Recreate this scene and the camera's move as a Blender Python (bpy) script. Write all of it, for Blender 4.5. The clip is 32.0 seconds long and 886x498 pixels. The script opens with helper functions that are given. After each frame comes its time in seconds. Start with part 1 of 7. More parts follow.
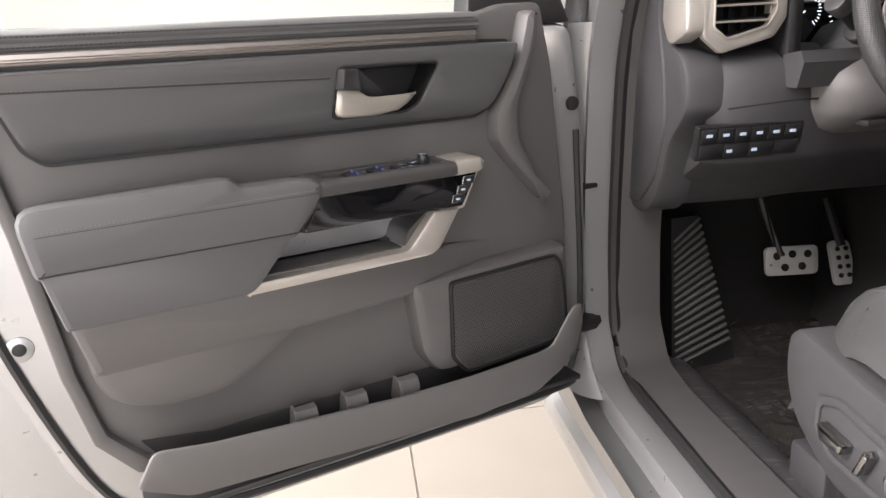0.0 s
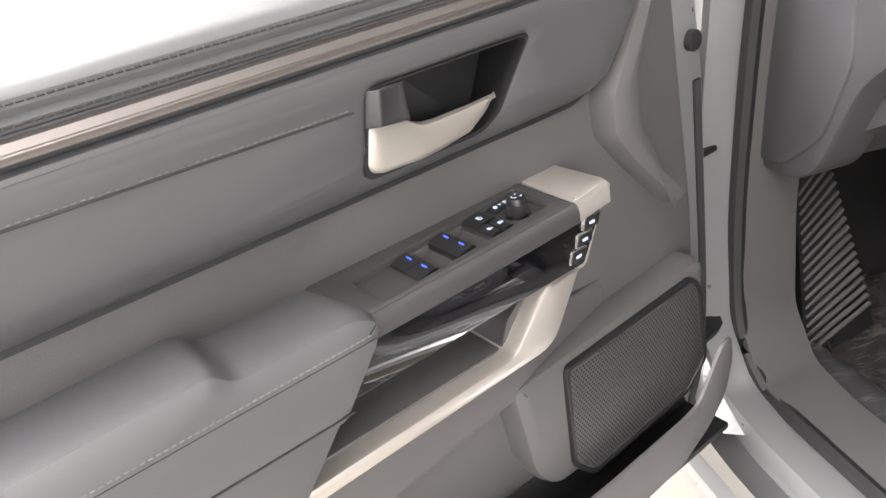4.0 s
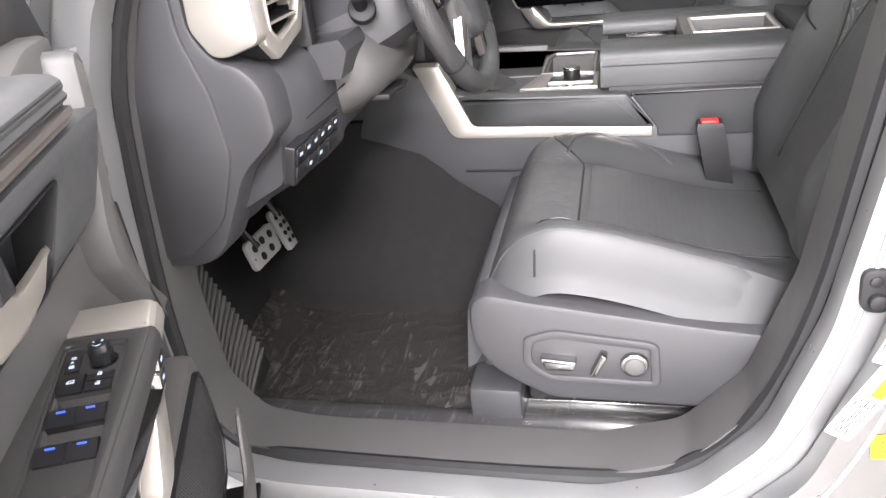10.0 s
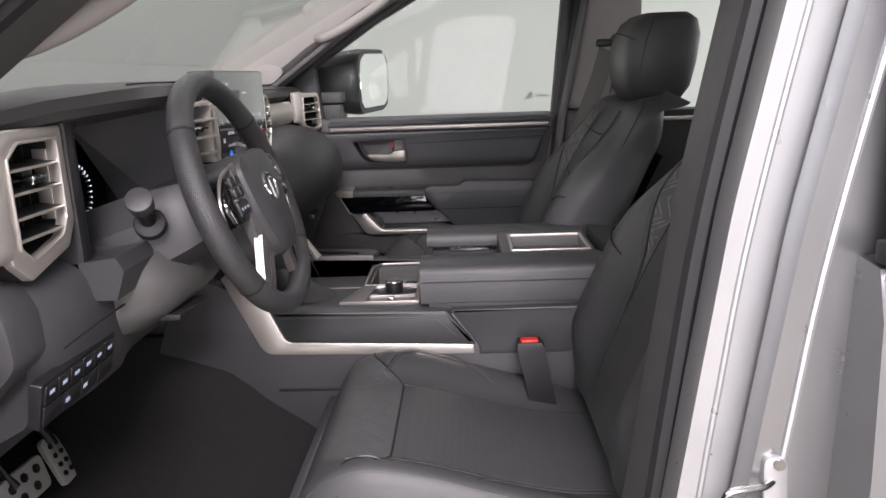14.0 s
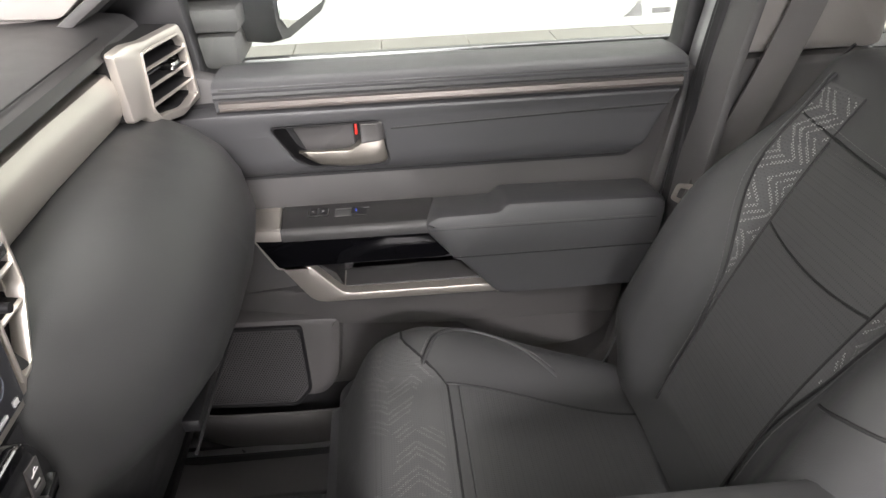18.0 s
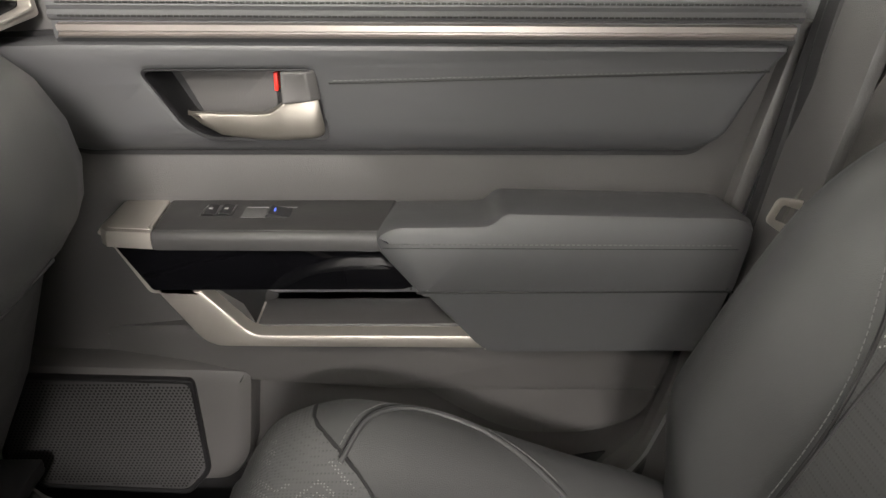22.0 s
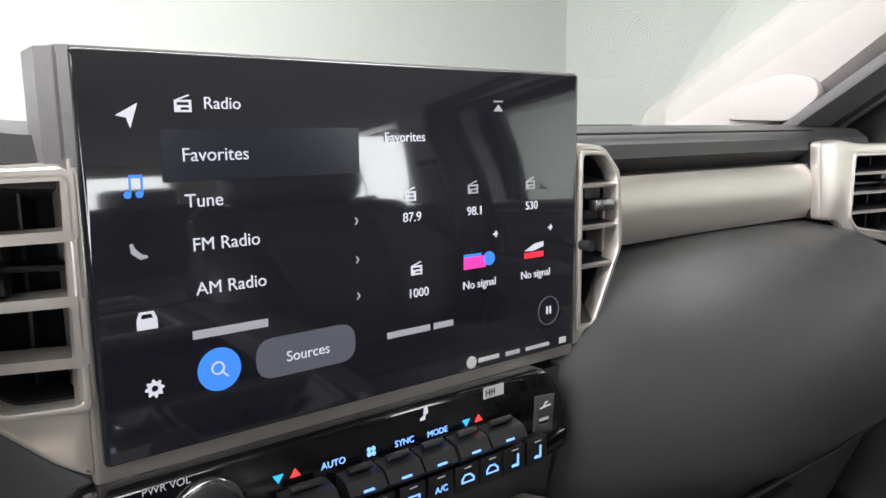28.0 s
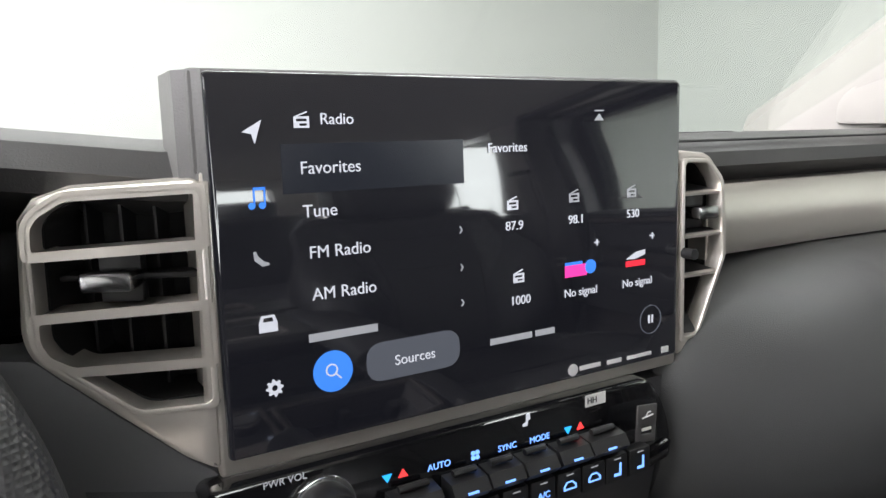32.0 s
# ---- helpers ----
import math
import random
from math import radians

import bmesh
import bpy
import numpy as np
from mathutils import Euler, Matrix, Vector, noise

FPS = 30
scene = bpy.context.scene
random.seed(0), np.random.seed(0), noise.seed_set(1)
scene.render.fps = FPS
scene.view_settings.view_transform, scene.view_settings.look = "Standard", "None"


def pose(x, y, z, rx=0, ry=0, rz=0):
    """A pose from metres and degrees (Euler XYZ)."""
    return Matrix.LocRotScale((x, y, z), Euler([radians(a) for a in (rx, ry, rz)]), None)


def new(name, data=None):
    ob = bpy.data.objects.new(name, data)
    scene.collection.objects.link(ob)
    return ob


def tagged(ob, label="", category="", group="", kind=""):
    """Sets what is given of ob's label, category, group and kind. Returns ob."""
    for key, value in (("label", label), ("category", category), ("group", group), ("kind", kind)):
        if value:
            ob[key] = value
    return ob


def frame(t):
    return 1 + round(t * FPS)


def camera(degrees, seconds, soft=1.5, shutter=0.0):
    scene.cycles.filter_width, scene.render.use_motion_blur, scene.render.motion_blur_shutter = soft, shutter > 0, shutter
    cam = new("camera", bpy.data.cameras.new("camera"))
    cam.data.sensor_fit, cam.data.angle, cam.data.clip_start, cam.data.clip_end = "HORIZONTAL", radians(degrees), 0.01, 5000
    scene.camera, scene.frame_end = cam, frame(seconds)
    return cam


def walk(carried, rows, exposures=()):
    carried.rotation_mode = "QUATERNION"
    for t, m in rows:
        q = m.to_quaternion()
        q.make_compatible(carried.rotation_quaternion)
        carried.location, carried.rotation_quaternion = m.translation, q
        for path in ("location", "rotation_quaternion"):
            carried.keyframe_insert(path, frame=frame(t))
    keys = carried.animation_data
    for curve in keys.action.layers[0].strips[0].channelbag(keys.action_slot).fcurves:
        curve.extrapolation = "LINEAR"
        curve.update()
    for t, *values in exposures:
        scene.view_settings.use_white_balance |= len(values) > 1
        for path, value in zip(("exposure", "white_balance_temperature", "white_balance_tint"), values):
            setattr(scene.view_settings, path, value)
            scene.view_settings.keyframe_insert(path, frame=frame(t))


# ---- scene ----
# ---------------------------------------------------------------- camera
EXPOSURES = [(0.0, 0.42, 6900, 18), (2.5, 0.42, 6850, 17), (4.5, 1.35, 6750, 15), (6.0, 1.1, 6700, 15), (9.0, 1.1, 6650, 16), (10.0, 1.15, 6600, 16), (10.5, 0.65, 6600, 17), (11.0, 0.1, 6650, 16), (12.0, -0.55, 6600, 22), (13.0, -0.5, 6600, 22), (14.0, -0.05, 6600, 22), (15.5, 1.05, 6700, 20), (18.0, 1.15, 6800, 17), (20.0, 1.3, 7200, 14), (25.0, 1.2, 7000, 13), (26.5, 1.15, 6700, 14), (28.5, 0.85, 6500, 16), (32.0, 0.85, 6500, 14)]
LAMP_WATTS = 90
SIDE_LIGHT_WATTS = 330
CAM = camera(62.35, 32.0, 1.5, 0.0)
PATH = [
    (0.0, -1.3047, -0.4483, 1.3698, 73.78, 3.06, -7.35),
    (0.5, -1.2601, -0.2808, 1.4114, 72.80, 1.52, 3.54),
    (1.0, -1.2368, -0.1985, 1.4248, 71.11, 0.98, 8.90),
    (1.5, -1.2118, -0.1874, 1.4220, 69.75, 0.65, 11.00),
    (2.0, -1.1989, -0.1853, 1.4230, 69.47, 0.76, 11.70),
    (2.5, -1.2007, -0.1847, 1.4206, 69.51, 1.58, 10.15),
    (4.5, -1.4142, 0.2524, 1.4794, 56.58, 11.97, -28.64),
    (5.0, -1.4073, 0.3781, 1.4712, 50.62, 13.90, -42.10),
    (5.5, -1.3834, 0.4670, 1.4495, 42.90, 14.71, -52.58),
    (6.0, -1.3530, 0.5084, 1.4308, 35.16, 15.44, -58.00),
    (6.5, -1.3401, 0.5357, 1.4105, 30.72, 15.58, -59.64),
    (7.0, -1.3400, 0.5410, 1.4082, 29.14, 15.65, -59.83),
    (7.5, -1.3405, 0.5394, 1.4090, 29.34, 15.59, -59.87),
    (8.0, -1.3428, 0.5310, 1.4147, 30.63, 15.33, -60.06),
    (8.5, -1.3431, 0.5132, 1.4249, 32.94, 14.85, -60.71),
    (9.0, -1.3669, 0.4591, 1.4517, 37.80, 13.79, -62.60),
    (9.5, -1.4672, 0.3557, 1.4944, 49.48, 10.02, -69.47),
    (10.0, -1.6402, 0.2553, 1.5194, 62.83, 5.96, -78.10),
    (10.5, -1.8304, 0.2319, 1.5427, 71.22, 3.08, -84.67),
    (11.0, -2.0038, 0.2679, 1.5509, 75.52, 1.34, -88.63),
    (11.5, -2.0703, 0.2743, 1.5583, 76.83, 1.41, -89.77),
    (12.0, -2.0667, 0.2703, 1.5576, 76.96, 1.52, -90.06),
    (12.5, -2.0344, 0.2644, 1.5563, 76.95, 1.48, -89.84),
    (13.0, -1.9418, 0.2466, 1.5497, 76.92, 1.63, -89.37),
    (13.5, -1.7352, 0.1900, 1.5453, 76.79, 1.73, -88.96),
    (14.0, -1.5161, 0.1965, 1.5360, 76.60, 1.99, -88.61),
    (14.5, -1.2833, 0.2290, 1.5473, 76.32, 2.43, -88.39),
    (15.0, -1.0135, 0.2314, 1.5693, 76.09, 2.93, -87.95),
    (15.5, -0.8243, 0.2311, 1.5761, 75.28, 3.12, -86.97),
    (17.5, -0.4161, 0.3737, 1.7306, 61.85, 0.28, -94.75),
    (18.0, -0.2441, 0.3672, 1.7136, 60.10, 2.00, -94.99),
    (18.5, -0.0225, 0.3304, 1.6157, 62.56, -0.46, -89.18),
    (19.0, 0.0707, 0.2713, 1.5611, 62.36, 1.02, -87.48),
    (19.5, 0.0985, 0.2763, 1.5099, 61.88, 0.35, -88.90),
    (20.0, 0.1083, 0.2808, 1.4933, 61.27, -0.32, -91.40),
    (20.5, 0.1168, 0.2720, 1.4883, 61.72, -0.69, -92.61),
    (21.0, 0.1169, 0.2701, 1.4941, 62.04, -0.72, -92.74),
    (21.5, 0.1089, 0.2688, 1.4942, 63.09, -0.65, -92.00),
    (22.0, 0.0945, 0.2731, 1.4947, 63.92, -0.43, -91.08),
    (22.5, 0.0947, 0.2740, 1.4931, 64.72, -0.18, -90.05),
    (23.0, 0.0950, 0.2754, 1.4955, 65.29, -0.07, -89.12),
    (23.5, 0.0990, 0.2816, 1.4947, 65.96, -0.05, -88.11),
    (24.0, 0.0939, 0.2784, 1.4883, 67.05, 0.31, -85.19),
    (24.5, 0.0621, 0.2722, 1.5084, 68.10, 0.58, -81.69),
    (25.0, 0.0356, 0.2888, 1.5201, 69.82, 0.74, -75.05),
    (25.5, 0.0215, 0.2902, 1.5151, 72.00, 0.58, -69.57),
    (26.0, -0.0318, 0.3044, 1.5141, 74.71, 0.08, -63.09),
    (26.5, -0.0871, 0.3001, 1.5222, 76.27, -0.19, -54.14),
    (28.5, -0.2185, 0.2852, 1.5186, 81.43, 0.70, -35.41),
    (29.0, -0.2138, 0.2853, 1.5186, 81.73, 0.86, -33.91),
    (29.5, -0.2150, 0.2835, 1.5187, 81.81, 1.11, -32.78),
    (30.0, -0.2149, 0.2836, 1.5179, 81.81, 1.25, -32.09),
    (30.5, -0.2136, 0.2824, 1.5188, 81.68, 1.35, -31.64),
    (31.0, -0.2142, 0.2825, 1.5189, 81.61, 1.49, -31.39),
    (31.5, -0.2165, 0.2823, 1.5172, 81.72, 1.61, -31.16),
    (32.0, -0.2213, 0.2832, 1.5187, 81.69, 1.66, -31.03),
]
walk(CAM, [(r[0], pose(*r[1:])) for r in PATH], EXPOSURES)

# ---------------------------------------------------------------- light
world = bpy.data.worlds.new("showroom_air")
scene.world = world
world.use_nodes = True
world.node_tree.nodes["Background"].inputs[0].default_value = (0.92, 0.97, 1.0, 1)
world.node_tree.nodes["Background"].inputs[1].default_value = 0.15


def ceiling_lamp(x, y, z, sx, sy, watts, colour=(0.985, 0.985, 1.0)):
    data = bpy.data.lights.new("ceiling_lamp", "AREA")
    data.shape, data.size, data.size_y, data.energy, data.color = "RECTANGLE", sx, sy, watts, colour
    ob = new("ceiling_lamp", data)
    ob.location = (x, y, z)
    return ob


for lx, share in ((-2.4, 3.0), (2.4, 1.2)):
    ceiling_lamp(lx, 0.3, 3.74, 1.1, 10.0, LAMP_WATTS * share)
ceiling_lamp(-4.7, -0.3, 3.74, 1.2, 1.6, LAMP_WATTS * 6.5)
ceiling_lamp(0.0, 5.0, 3.74, 6.0, 0.9, LAMP_WATTS * 1.0)


def window_light(x, y, z, sx, sy, turn, watts):
    """An area lamp added in an unseen wall opening to light the truck sideways."""
    data = bpy.data.lights.new("window_light", "AREA")
    data.shape, data.size, data.size_y, data.energy, data.color = "RECTANGLE", sx, sy, watts, (0.96, 0.985, 1.0)
    ob = new("window_light", data)
    ob.matrix_world = Matrix.Translation((x, y, z)) @ Matrix.Rotation(radians(turn), 4, "Z") @ Matrix.Rotation(radians(90), 4, "X")
    return ob


# No window is known on these sides; both lamps are added for side light.
window_light(-6.86, 0.9, 1.85, 5.0, 3.0, -90, SIDE_LIGHT_WATTS * 1.0)
window_light(0.0, -6.86, 1.85, 11.0, 3.0, 0, SIDE_LIGHT_WATTS * 1.6)

# ---------------------------------------------------------------- materials


def mat(name, colour, rough=0.5, metal=0.0, grain=0.0, scale=400.0, vary=0.08, vscale=6.0, coat=0.0, spec=0.5, kind="noise"):
    m = bpy.data.materials.new(name)
    m.use_nodes = True
    nt = m.node_tree
    bs = nt.nodes["Principled BSDF"]
    bs.inputs["Roughness"].default_value = rough
    bs.inputs["Metallic"].default_value = metal
    bs.inputs["Coat Weight"].default_value = coat
    bs.inputs["Specular IOR Level"].default_value = spec
    co = nt.nodes.new("ShaderNodeTexCoord")
    n1 = nt.nodes.new("ShaderNodeTexNoise")
    n1.inputs["Scale"].default_value = vscale
    n1.inputs["Detail"].default_value = 6
    nt.links.new(co.outputs["Object"], n1.inputs["Vector"])
    mx = nt.nodes.new("ShaderNodeMix")
    mx.data_type = "RGBA"
    mx.inputs["A"].default_value = (*[c * (1 - vary) for c in colour], 1)
    mx.inputs["B"].default_value = (*[min(1, c * (1 + vary)) for c in colour], 1)
    nt.links.new(n1.outputs["Fac"], mx.inputs["Factor"])
    nt.links.new(mx.outputs["Result"], bs.inputs["Base Color"])
    mr = nt.nodes.new("ShaderNodeMapRange")
    mr.inputs["To Min"].default_value = max(0.02, rough - 0.06)
    mr.inputs["To Max"].default_value = min(1, rough + 0.06)
    n3 = nt.nodes.new("ShaderNodeTexNoise")
    n3.inputs["Scale"].default_value = 35
    nt.links.new(co.outputs["Object"], n3.inputs["Vector"])
    nt.links.new(n3.outputs["Fac"], mr.inputs["Value"])
    nt.links.new(mr.outputs["Result"], bs.inputs["Roughness"])
    if grain:
        if kind == "noise":
            n2 = nt.nodes.new("ShaderNodeTexNoise")
            n2.inputs["Scale"].default_value = scale
            n2.inputs["Detail"].default_value = 3
            out = n2.outputs["Fac"]
        else:
            n2 = nt.nodes.new("ShaderNodeTexVoronoi")
            n2.inputs["Scale"].default_value = scale
            n2.feature = "DISTANCE_TO_EDGE" if kind == "leather" else "F1"
            if kind == "perf":
                n2.inputs["Randomness"].default_value = 0.0
            out = n2.outputs["Distance"]
        nt.links.new(co.outputs["Object"], n2.inputs["Vector"])
        if kind == "perf":
            hole = nt.nodes.new("ShaderNodeMapRange")
            hole.inputs["From Min"].default_value, hole.inputs["From Max"].default_value = 0.20, 0.32
            hole.inputs["To Min"].default_value = 0.62
            nt.links.new(out, hole.inputs["Value"])
            dark = nt.nodes.new("ShaderNodeMix")
            dark.data_type, dark.blend_type = "RGBA", "MULTIPLY"
            dark.inputs["Factor"].default_value = 1.0
            nt.links.new(mx.outputs["Result"], dark.inputs["A"])
            nt.links.new(hole.outputs["Result"], dark.inputs["B"])
            nt.links.new(dark.outputs["Result"], bs.inputs["Base Color"])
        bp = nt.nodes.new("ShaderNodeBump")
        bp.inputs["Strength"].default_value = grain
        bp.inputs["Distance"].default_value = 0.001
        nt.links.new(out, bp.inputs["Height"])
        nt.links.new(bp.outputs["Normal"], bs.inputs["Normal"])
    return m


def glass(name, tint=(1, 1, 1), rough=0.0):
    m = bpy.data.materials.new(name)
    m.use_nodes = True
    nt = m.node_tree
    nt.nodes.remove(nt.nodes["Principled BSDF"])
    out = nt.nodes["Material Output"]
    tr = nt.nodes.new("ShaderNodeBsdfTransparent")
    tr.inputs[0].default_value = (*tint, 1)
    gl = nt.nodes.new("ShaderNodeBsdfGlossy")
    gl.inputs["Roughness"].default_value = 0.02 + rough
    lw = nt.nodes.new("ShaderNodeLayerWeight")
    lw.inputs[0].default_value = 0.5
    pw = nt.nodes.new("ShaderNodeMath")
    pw.operation, pw.inputs[1].default_value = "POWER", 4.0
    fr = nt.nodes.new("ShaderNodeMath")
    fr.operation, fr.inputs[1].default_value, fr.inputs[2].default_value = "MULTIPLY_ADD", 0.45, 0.012
    nt.links.new(lw.outputs["Facing"], pw.inputs[0])
    nt.links.new(pw.outputs[0], fr.inputs[0])
    mix = nt.nodes.new("ShaderNodeMixShader")
    nt.links.new(fr.outputs[0], mix.inputs[0])
    nt.links.new(tr.outputs[0], mix.inputs[1])
    nt.links.new(gl.outputs[0], mix.inputs[2])
    nt.links.new(mix.outputs[0], out.inputs[0])
    return m


def glow(name, colour, strength):
    m = bpy.data.materials.new(name)
    m.use_nodes = True
    bs = m.node_tree.nodes["Principled BSDF"]
    bs.inputs["Base Color"].default_value = (*[c * 0.3 for c in colour], 1)
    bs.inputs["Emission Color"].default_value = (*colour, 1)
    bs.inputs["Emission Strength"].default_value = strength
    bs.inputs["Roughness"].default_value = 0.25
    return m


PLASTIC = mat("charcoal_plastic", (0.088, 0.085, 0.084), 0.45, grain=0.35, scale=900, vscale=9)
PLASTIC_LO = mat("charcoal_lower_plastic", (0.080, 0.078, 0.078), 0.52, grain=0.4, scale=800)
PLASTIC_D = mat("dark_charcoal_plastic", (0.046, 0.046, 0.049), 0.42, grain=0.35, scale=900, vscale=9)
PLASTIC_BLK = mat("black_plastic", (0.011, 0.011, 0.012), 0.45, grain=0.25, scale=900)
SWITCH = mat("switch_plastic", (0.014, 0.014, 0.015), 0.38, grain=0.1, scale=900)
LEATHER = mat("black_leather", (0.048, 0.049, 0.050), 0.43, grain=0.3, scale=700, kind="leather", vscale=5)
LEATHER_D = mat("door_leather", (0.078, 0.079, 0.082), 0.42, grain=0.18, scale=900, kind="leather", vscale=5)
PERF = mat("perforated_leather", (0.054, 0.055, 0.056), 0.5, grain=0.3, scale=300, kind="perf", vscale=5)
THREAD = mat("grey_thread", (0.12, 0.12, 0.12), 0.7)
THREAD_D = mat("dark_thread", (0.022, 0.022, 0.022), 0.7)
DOT = mat("embossed_dot", (0.17, 0.17, 0.17), 0.6)
THREAD_L = mat("light_thread", (0.34, 0.34, 0.34), 0.7)
SATIN = mat("satin_silver_trim", (0.57, 0.535, 0.49), 0.33, metal=0.68, grain=0.08, scale=1500, vary=0.04)
STRIP = mat("dark_satin_strip", (0.36, 0.33, 0.31), 0.35, metal=0.8, vary=0.04)
CHROME = mat("chrome", (0.8, 0.8, 0.8), 0.1, metal=1.0, vary=0.02)
PAINT = mat("silver_paint", (0.235, 0.238, 0.245), 0.30, metal=0.8, grain=0.05, scale=3000, vary=0.03, coat=0.6)
PAINT_IN = mat("silver_paint_inner", (0.37, 0.375, 0.38), 0.30, metal=0.55, grain=0.05, scale=2500, vary=0.04, coat=0.3)
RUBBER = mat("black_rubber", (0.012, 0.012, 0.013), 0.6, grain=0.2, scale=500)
GLOSSBLK = mat("piano_black", (0.004, 0.004, 0.005), 0.06, coat=1.0, vary=0.0)
CARPET = mat("dark_carpet", (0.008, 0.0078, 0.0078), 0.95, grain=1.0, scale=700, vary=0.3, vscale=60)
HEADLINER = mat("grey_headliner", (0.60, 0.58, 0.55), 0.9, grain=0.3, scale=900)
PILLAR = mat("grey_pillar_trim", (0.31, 0.293, 0.276), 0.7, grain=0.35, scale=700)
CREAM = mat("white_wall_paint", (0.46, 0.47, 0.45), 0.75, grain=0.05, scale=60, vary=0.02, vscale=0.6)
GREENISH = mat("pale_green_grey_paint", (0.60, 0.63, 0.60), 0.75, grain=0.05, scale=60, vary=0.02, vscale=0.6)
TONGUE = mat("bright_steel", (0.75, 0.75, 0.73), 0.3, metal=0.5)
STEEL = mat("stainless_steel", (0.72, 0.72, 0.70), 0.25, metal=1.0, grain=0.05, scale=300)
WEB = mat("seatbelt_webbing", (0.13, 0.125, 0.12), 0.75, grain=0.5, scale=900)
RED = mat("red_plastic", (0.75, 0.03, 0.02), 0.4)
PAPER = mat("white_paper", (0.80, 0.80, 0.78), 0.6, vary=0.02)
INK = mat("printed_ink", (0.03, 0.03, 0.03), 0.6)
YELLOW = mat("yellow_sticker", (0.72, 0.50, 0.01), 0.5)
GLASS = glass("clear_glass", (0.955, 0.98, 0.96))
TINT = glass("tinted_glass", (0.20, 0.20, 0.21))
MIRROR = mat("mirror_glass", (0.92, 0.93, 0.93), 0.01, metal=1.0, vary=0.0)
GRILLE = mat("speaker_mesh", (0.055, 0.054, 0.055), 0.45)
HOLE = mat("painted_hole_shade", (0.006, 0.006, 0.006), 0.8)
CHROME_D = mat("dark_chrome", (0.30, 0.30, 0.30), 0.22, metal=1.0, vary=0.02)
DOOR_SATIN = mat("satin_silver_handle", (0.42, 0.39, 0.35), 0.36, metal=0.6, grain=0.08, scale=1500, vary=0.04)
# Passenger handle's satin, darkened in colour for the dim surroundings it reflects.
HANDLE_DIM = mat("satin_handle_shaded", (0.25, 0.232, 0.205), 0.36, metal=0.75, grain=0.06, scale=1500, vary=0.04)
FROST = mat("etched_glass_mark", (0.55, 0.57, 0.55), 0.8)


def film_material(name, base, streak, rough, bump, coat):
    """Fine pale streaks every way on a dark base: painted crease glints and scuffs."""
    m = bpy.data.materials.new(name)
    m.use_nodes = True
    nt = m.node_tree
    bs = nt.nodes["Principled BSDF"]
    co = nt.nodes.new("ShaderNodeTexCoord")
    total = None
    for k, (ang, sx, sy) in enumerate(((20, 7, 52), (75, 6, 44), (130, 12, 84), (165, 24, 140))):
        mp = nt.nodes.new("ShaderNodeMapping")
        mp.inputs["Rotation"].default_value = (0, 0, radians(ang))
        mp.inputs["Scale"].default_value = (sx, sy, 20)
        mp.inputs["Location"].default_value = (k * 3.7, k * 1.3, 0)
        nz = nt.nodes.new("ShaderNodeTexNoise")
        nz.inputs["Scale"].default_value = 1.0
        nz.inputs["Detail"].default_value = 4
        nz.inputs["Distortion"].default_value = 0.8
        nt.links.new(co.outputs["Object"], mp.inputs["Vector"])
        nt.links.new(mp.outputs["Vector"], nz.inputs["Vector"])
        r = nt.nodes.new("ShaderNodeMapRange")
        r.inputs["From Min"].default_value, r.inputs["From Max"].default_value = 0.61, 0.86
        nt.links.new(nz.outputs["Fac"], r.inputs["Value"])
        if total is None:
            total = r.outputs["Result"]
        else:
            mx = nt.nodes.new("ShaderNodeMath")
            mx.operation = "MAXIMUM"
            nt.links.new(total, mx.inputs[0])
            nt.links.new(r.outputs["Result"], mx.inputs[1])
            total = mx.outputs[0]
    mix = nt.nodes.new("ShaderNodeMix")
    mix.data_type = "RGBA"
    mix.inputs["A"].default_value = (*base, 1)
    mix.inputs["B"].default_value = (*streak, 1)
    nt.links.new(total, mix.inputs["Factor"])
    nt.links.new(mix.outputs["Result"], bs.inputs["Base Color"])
    bs.inputs["Roughness"].default_value = rough
    bs.inputs["Coat Weight"].default_value = coat
    bs.inputs["Coat Roughness"].default_value = 0.15
    bp = nt.nodes.new("ShaderNodeBump")
    bp.inputs["Strength"].default_value = bump
    # Duct and box take a near-black that paints in the outlet's shade.
    bp.inputs["Distance"].default_value = 0.004
    nt.links.new(total, bp.inputs["Height"])
    nt.links.new(bp.outputs["Normal"], bs.inputs["Normal"])
    return m


# The film's pale streak colour stands in for glints along its creases.
FILM = film_material("wrinkled_film_painted_glints", (0.030, 0.028, 0.026), (0.125, 0.12, 0.115), 0.20, 1.0, 0.8)
SCUFF = film_material("scuffed_black_plastic", (0.045, 0.045, 0.047), (0.20, 0.20, 0.20), 0.28, 0.15, 0.2)
TRAY = mat("dark_tray_plastic", (0.042, 0.041, 0.041), 0.42, grain=0.2, scale=900)
LABEL = mat("grey_printed_label", (0.30, 0.30, 0.29), 0.55, vary=0.05)

# ---------------------------------------------------------------- mesh helpers
XF = Matrix.Identity(4)      # where the part that is being built stands


def place(m):
    global XF
    XF = m


def part(name, bm, material, parent=None, label="", smooth=35):
    bmesh.ops.recalc_face_normals(bm, faces=bm.faces)
    bm.transform(XF)
    if XF.determinant() < 0:
        bmesh.ops.reverse_faces(bm, faces=bm.faces)
    me = bpy.data.meshes.new(name)
    bm.to_mesh(me)
    bm.free()
    if smooth:
        me.shade_smooth()
        me.set_sharp_from_angle(angle=radians(smooth))
    me.materials.append(material)
    ob = new(name, me)
    if parent:
        ob.parent = parent
    if label:
        tagged(ob, label)
    return ob


def thing(name, label, category, group="", kind=""):
    ob = new(name)
    ob.empty_display_size = 0.05
    return tagged(ob, label, category, group, kind)


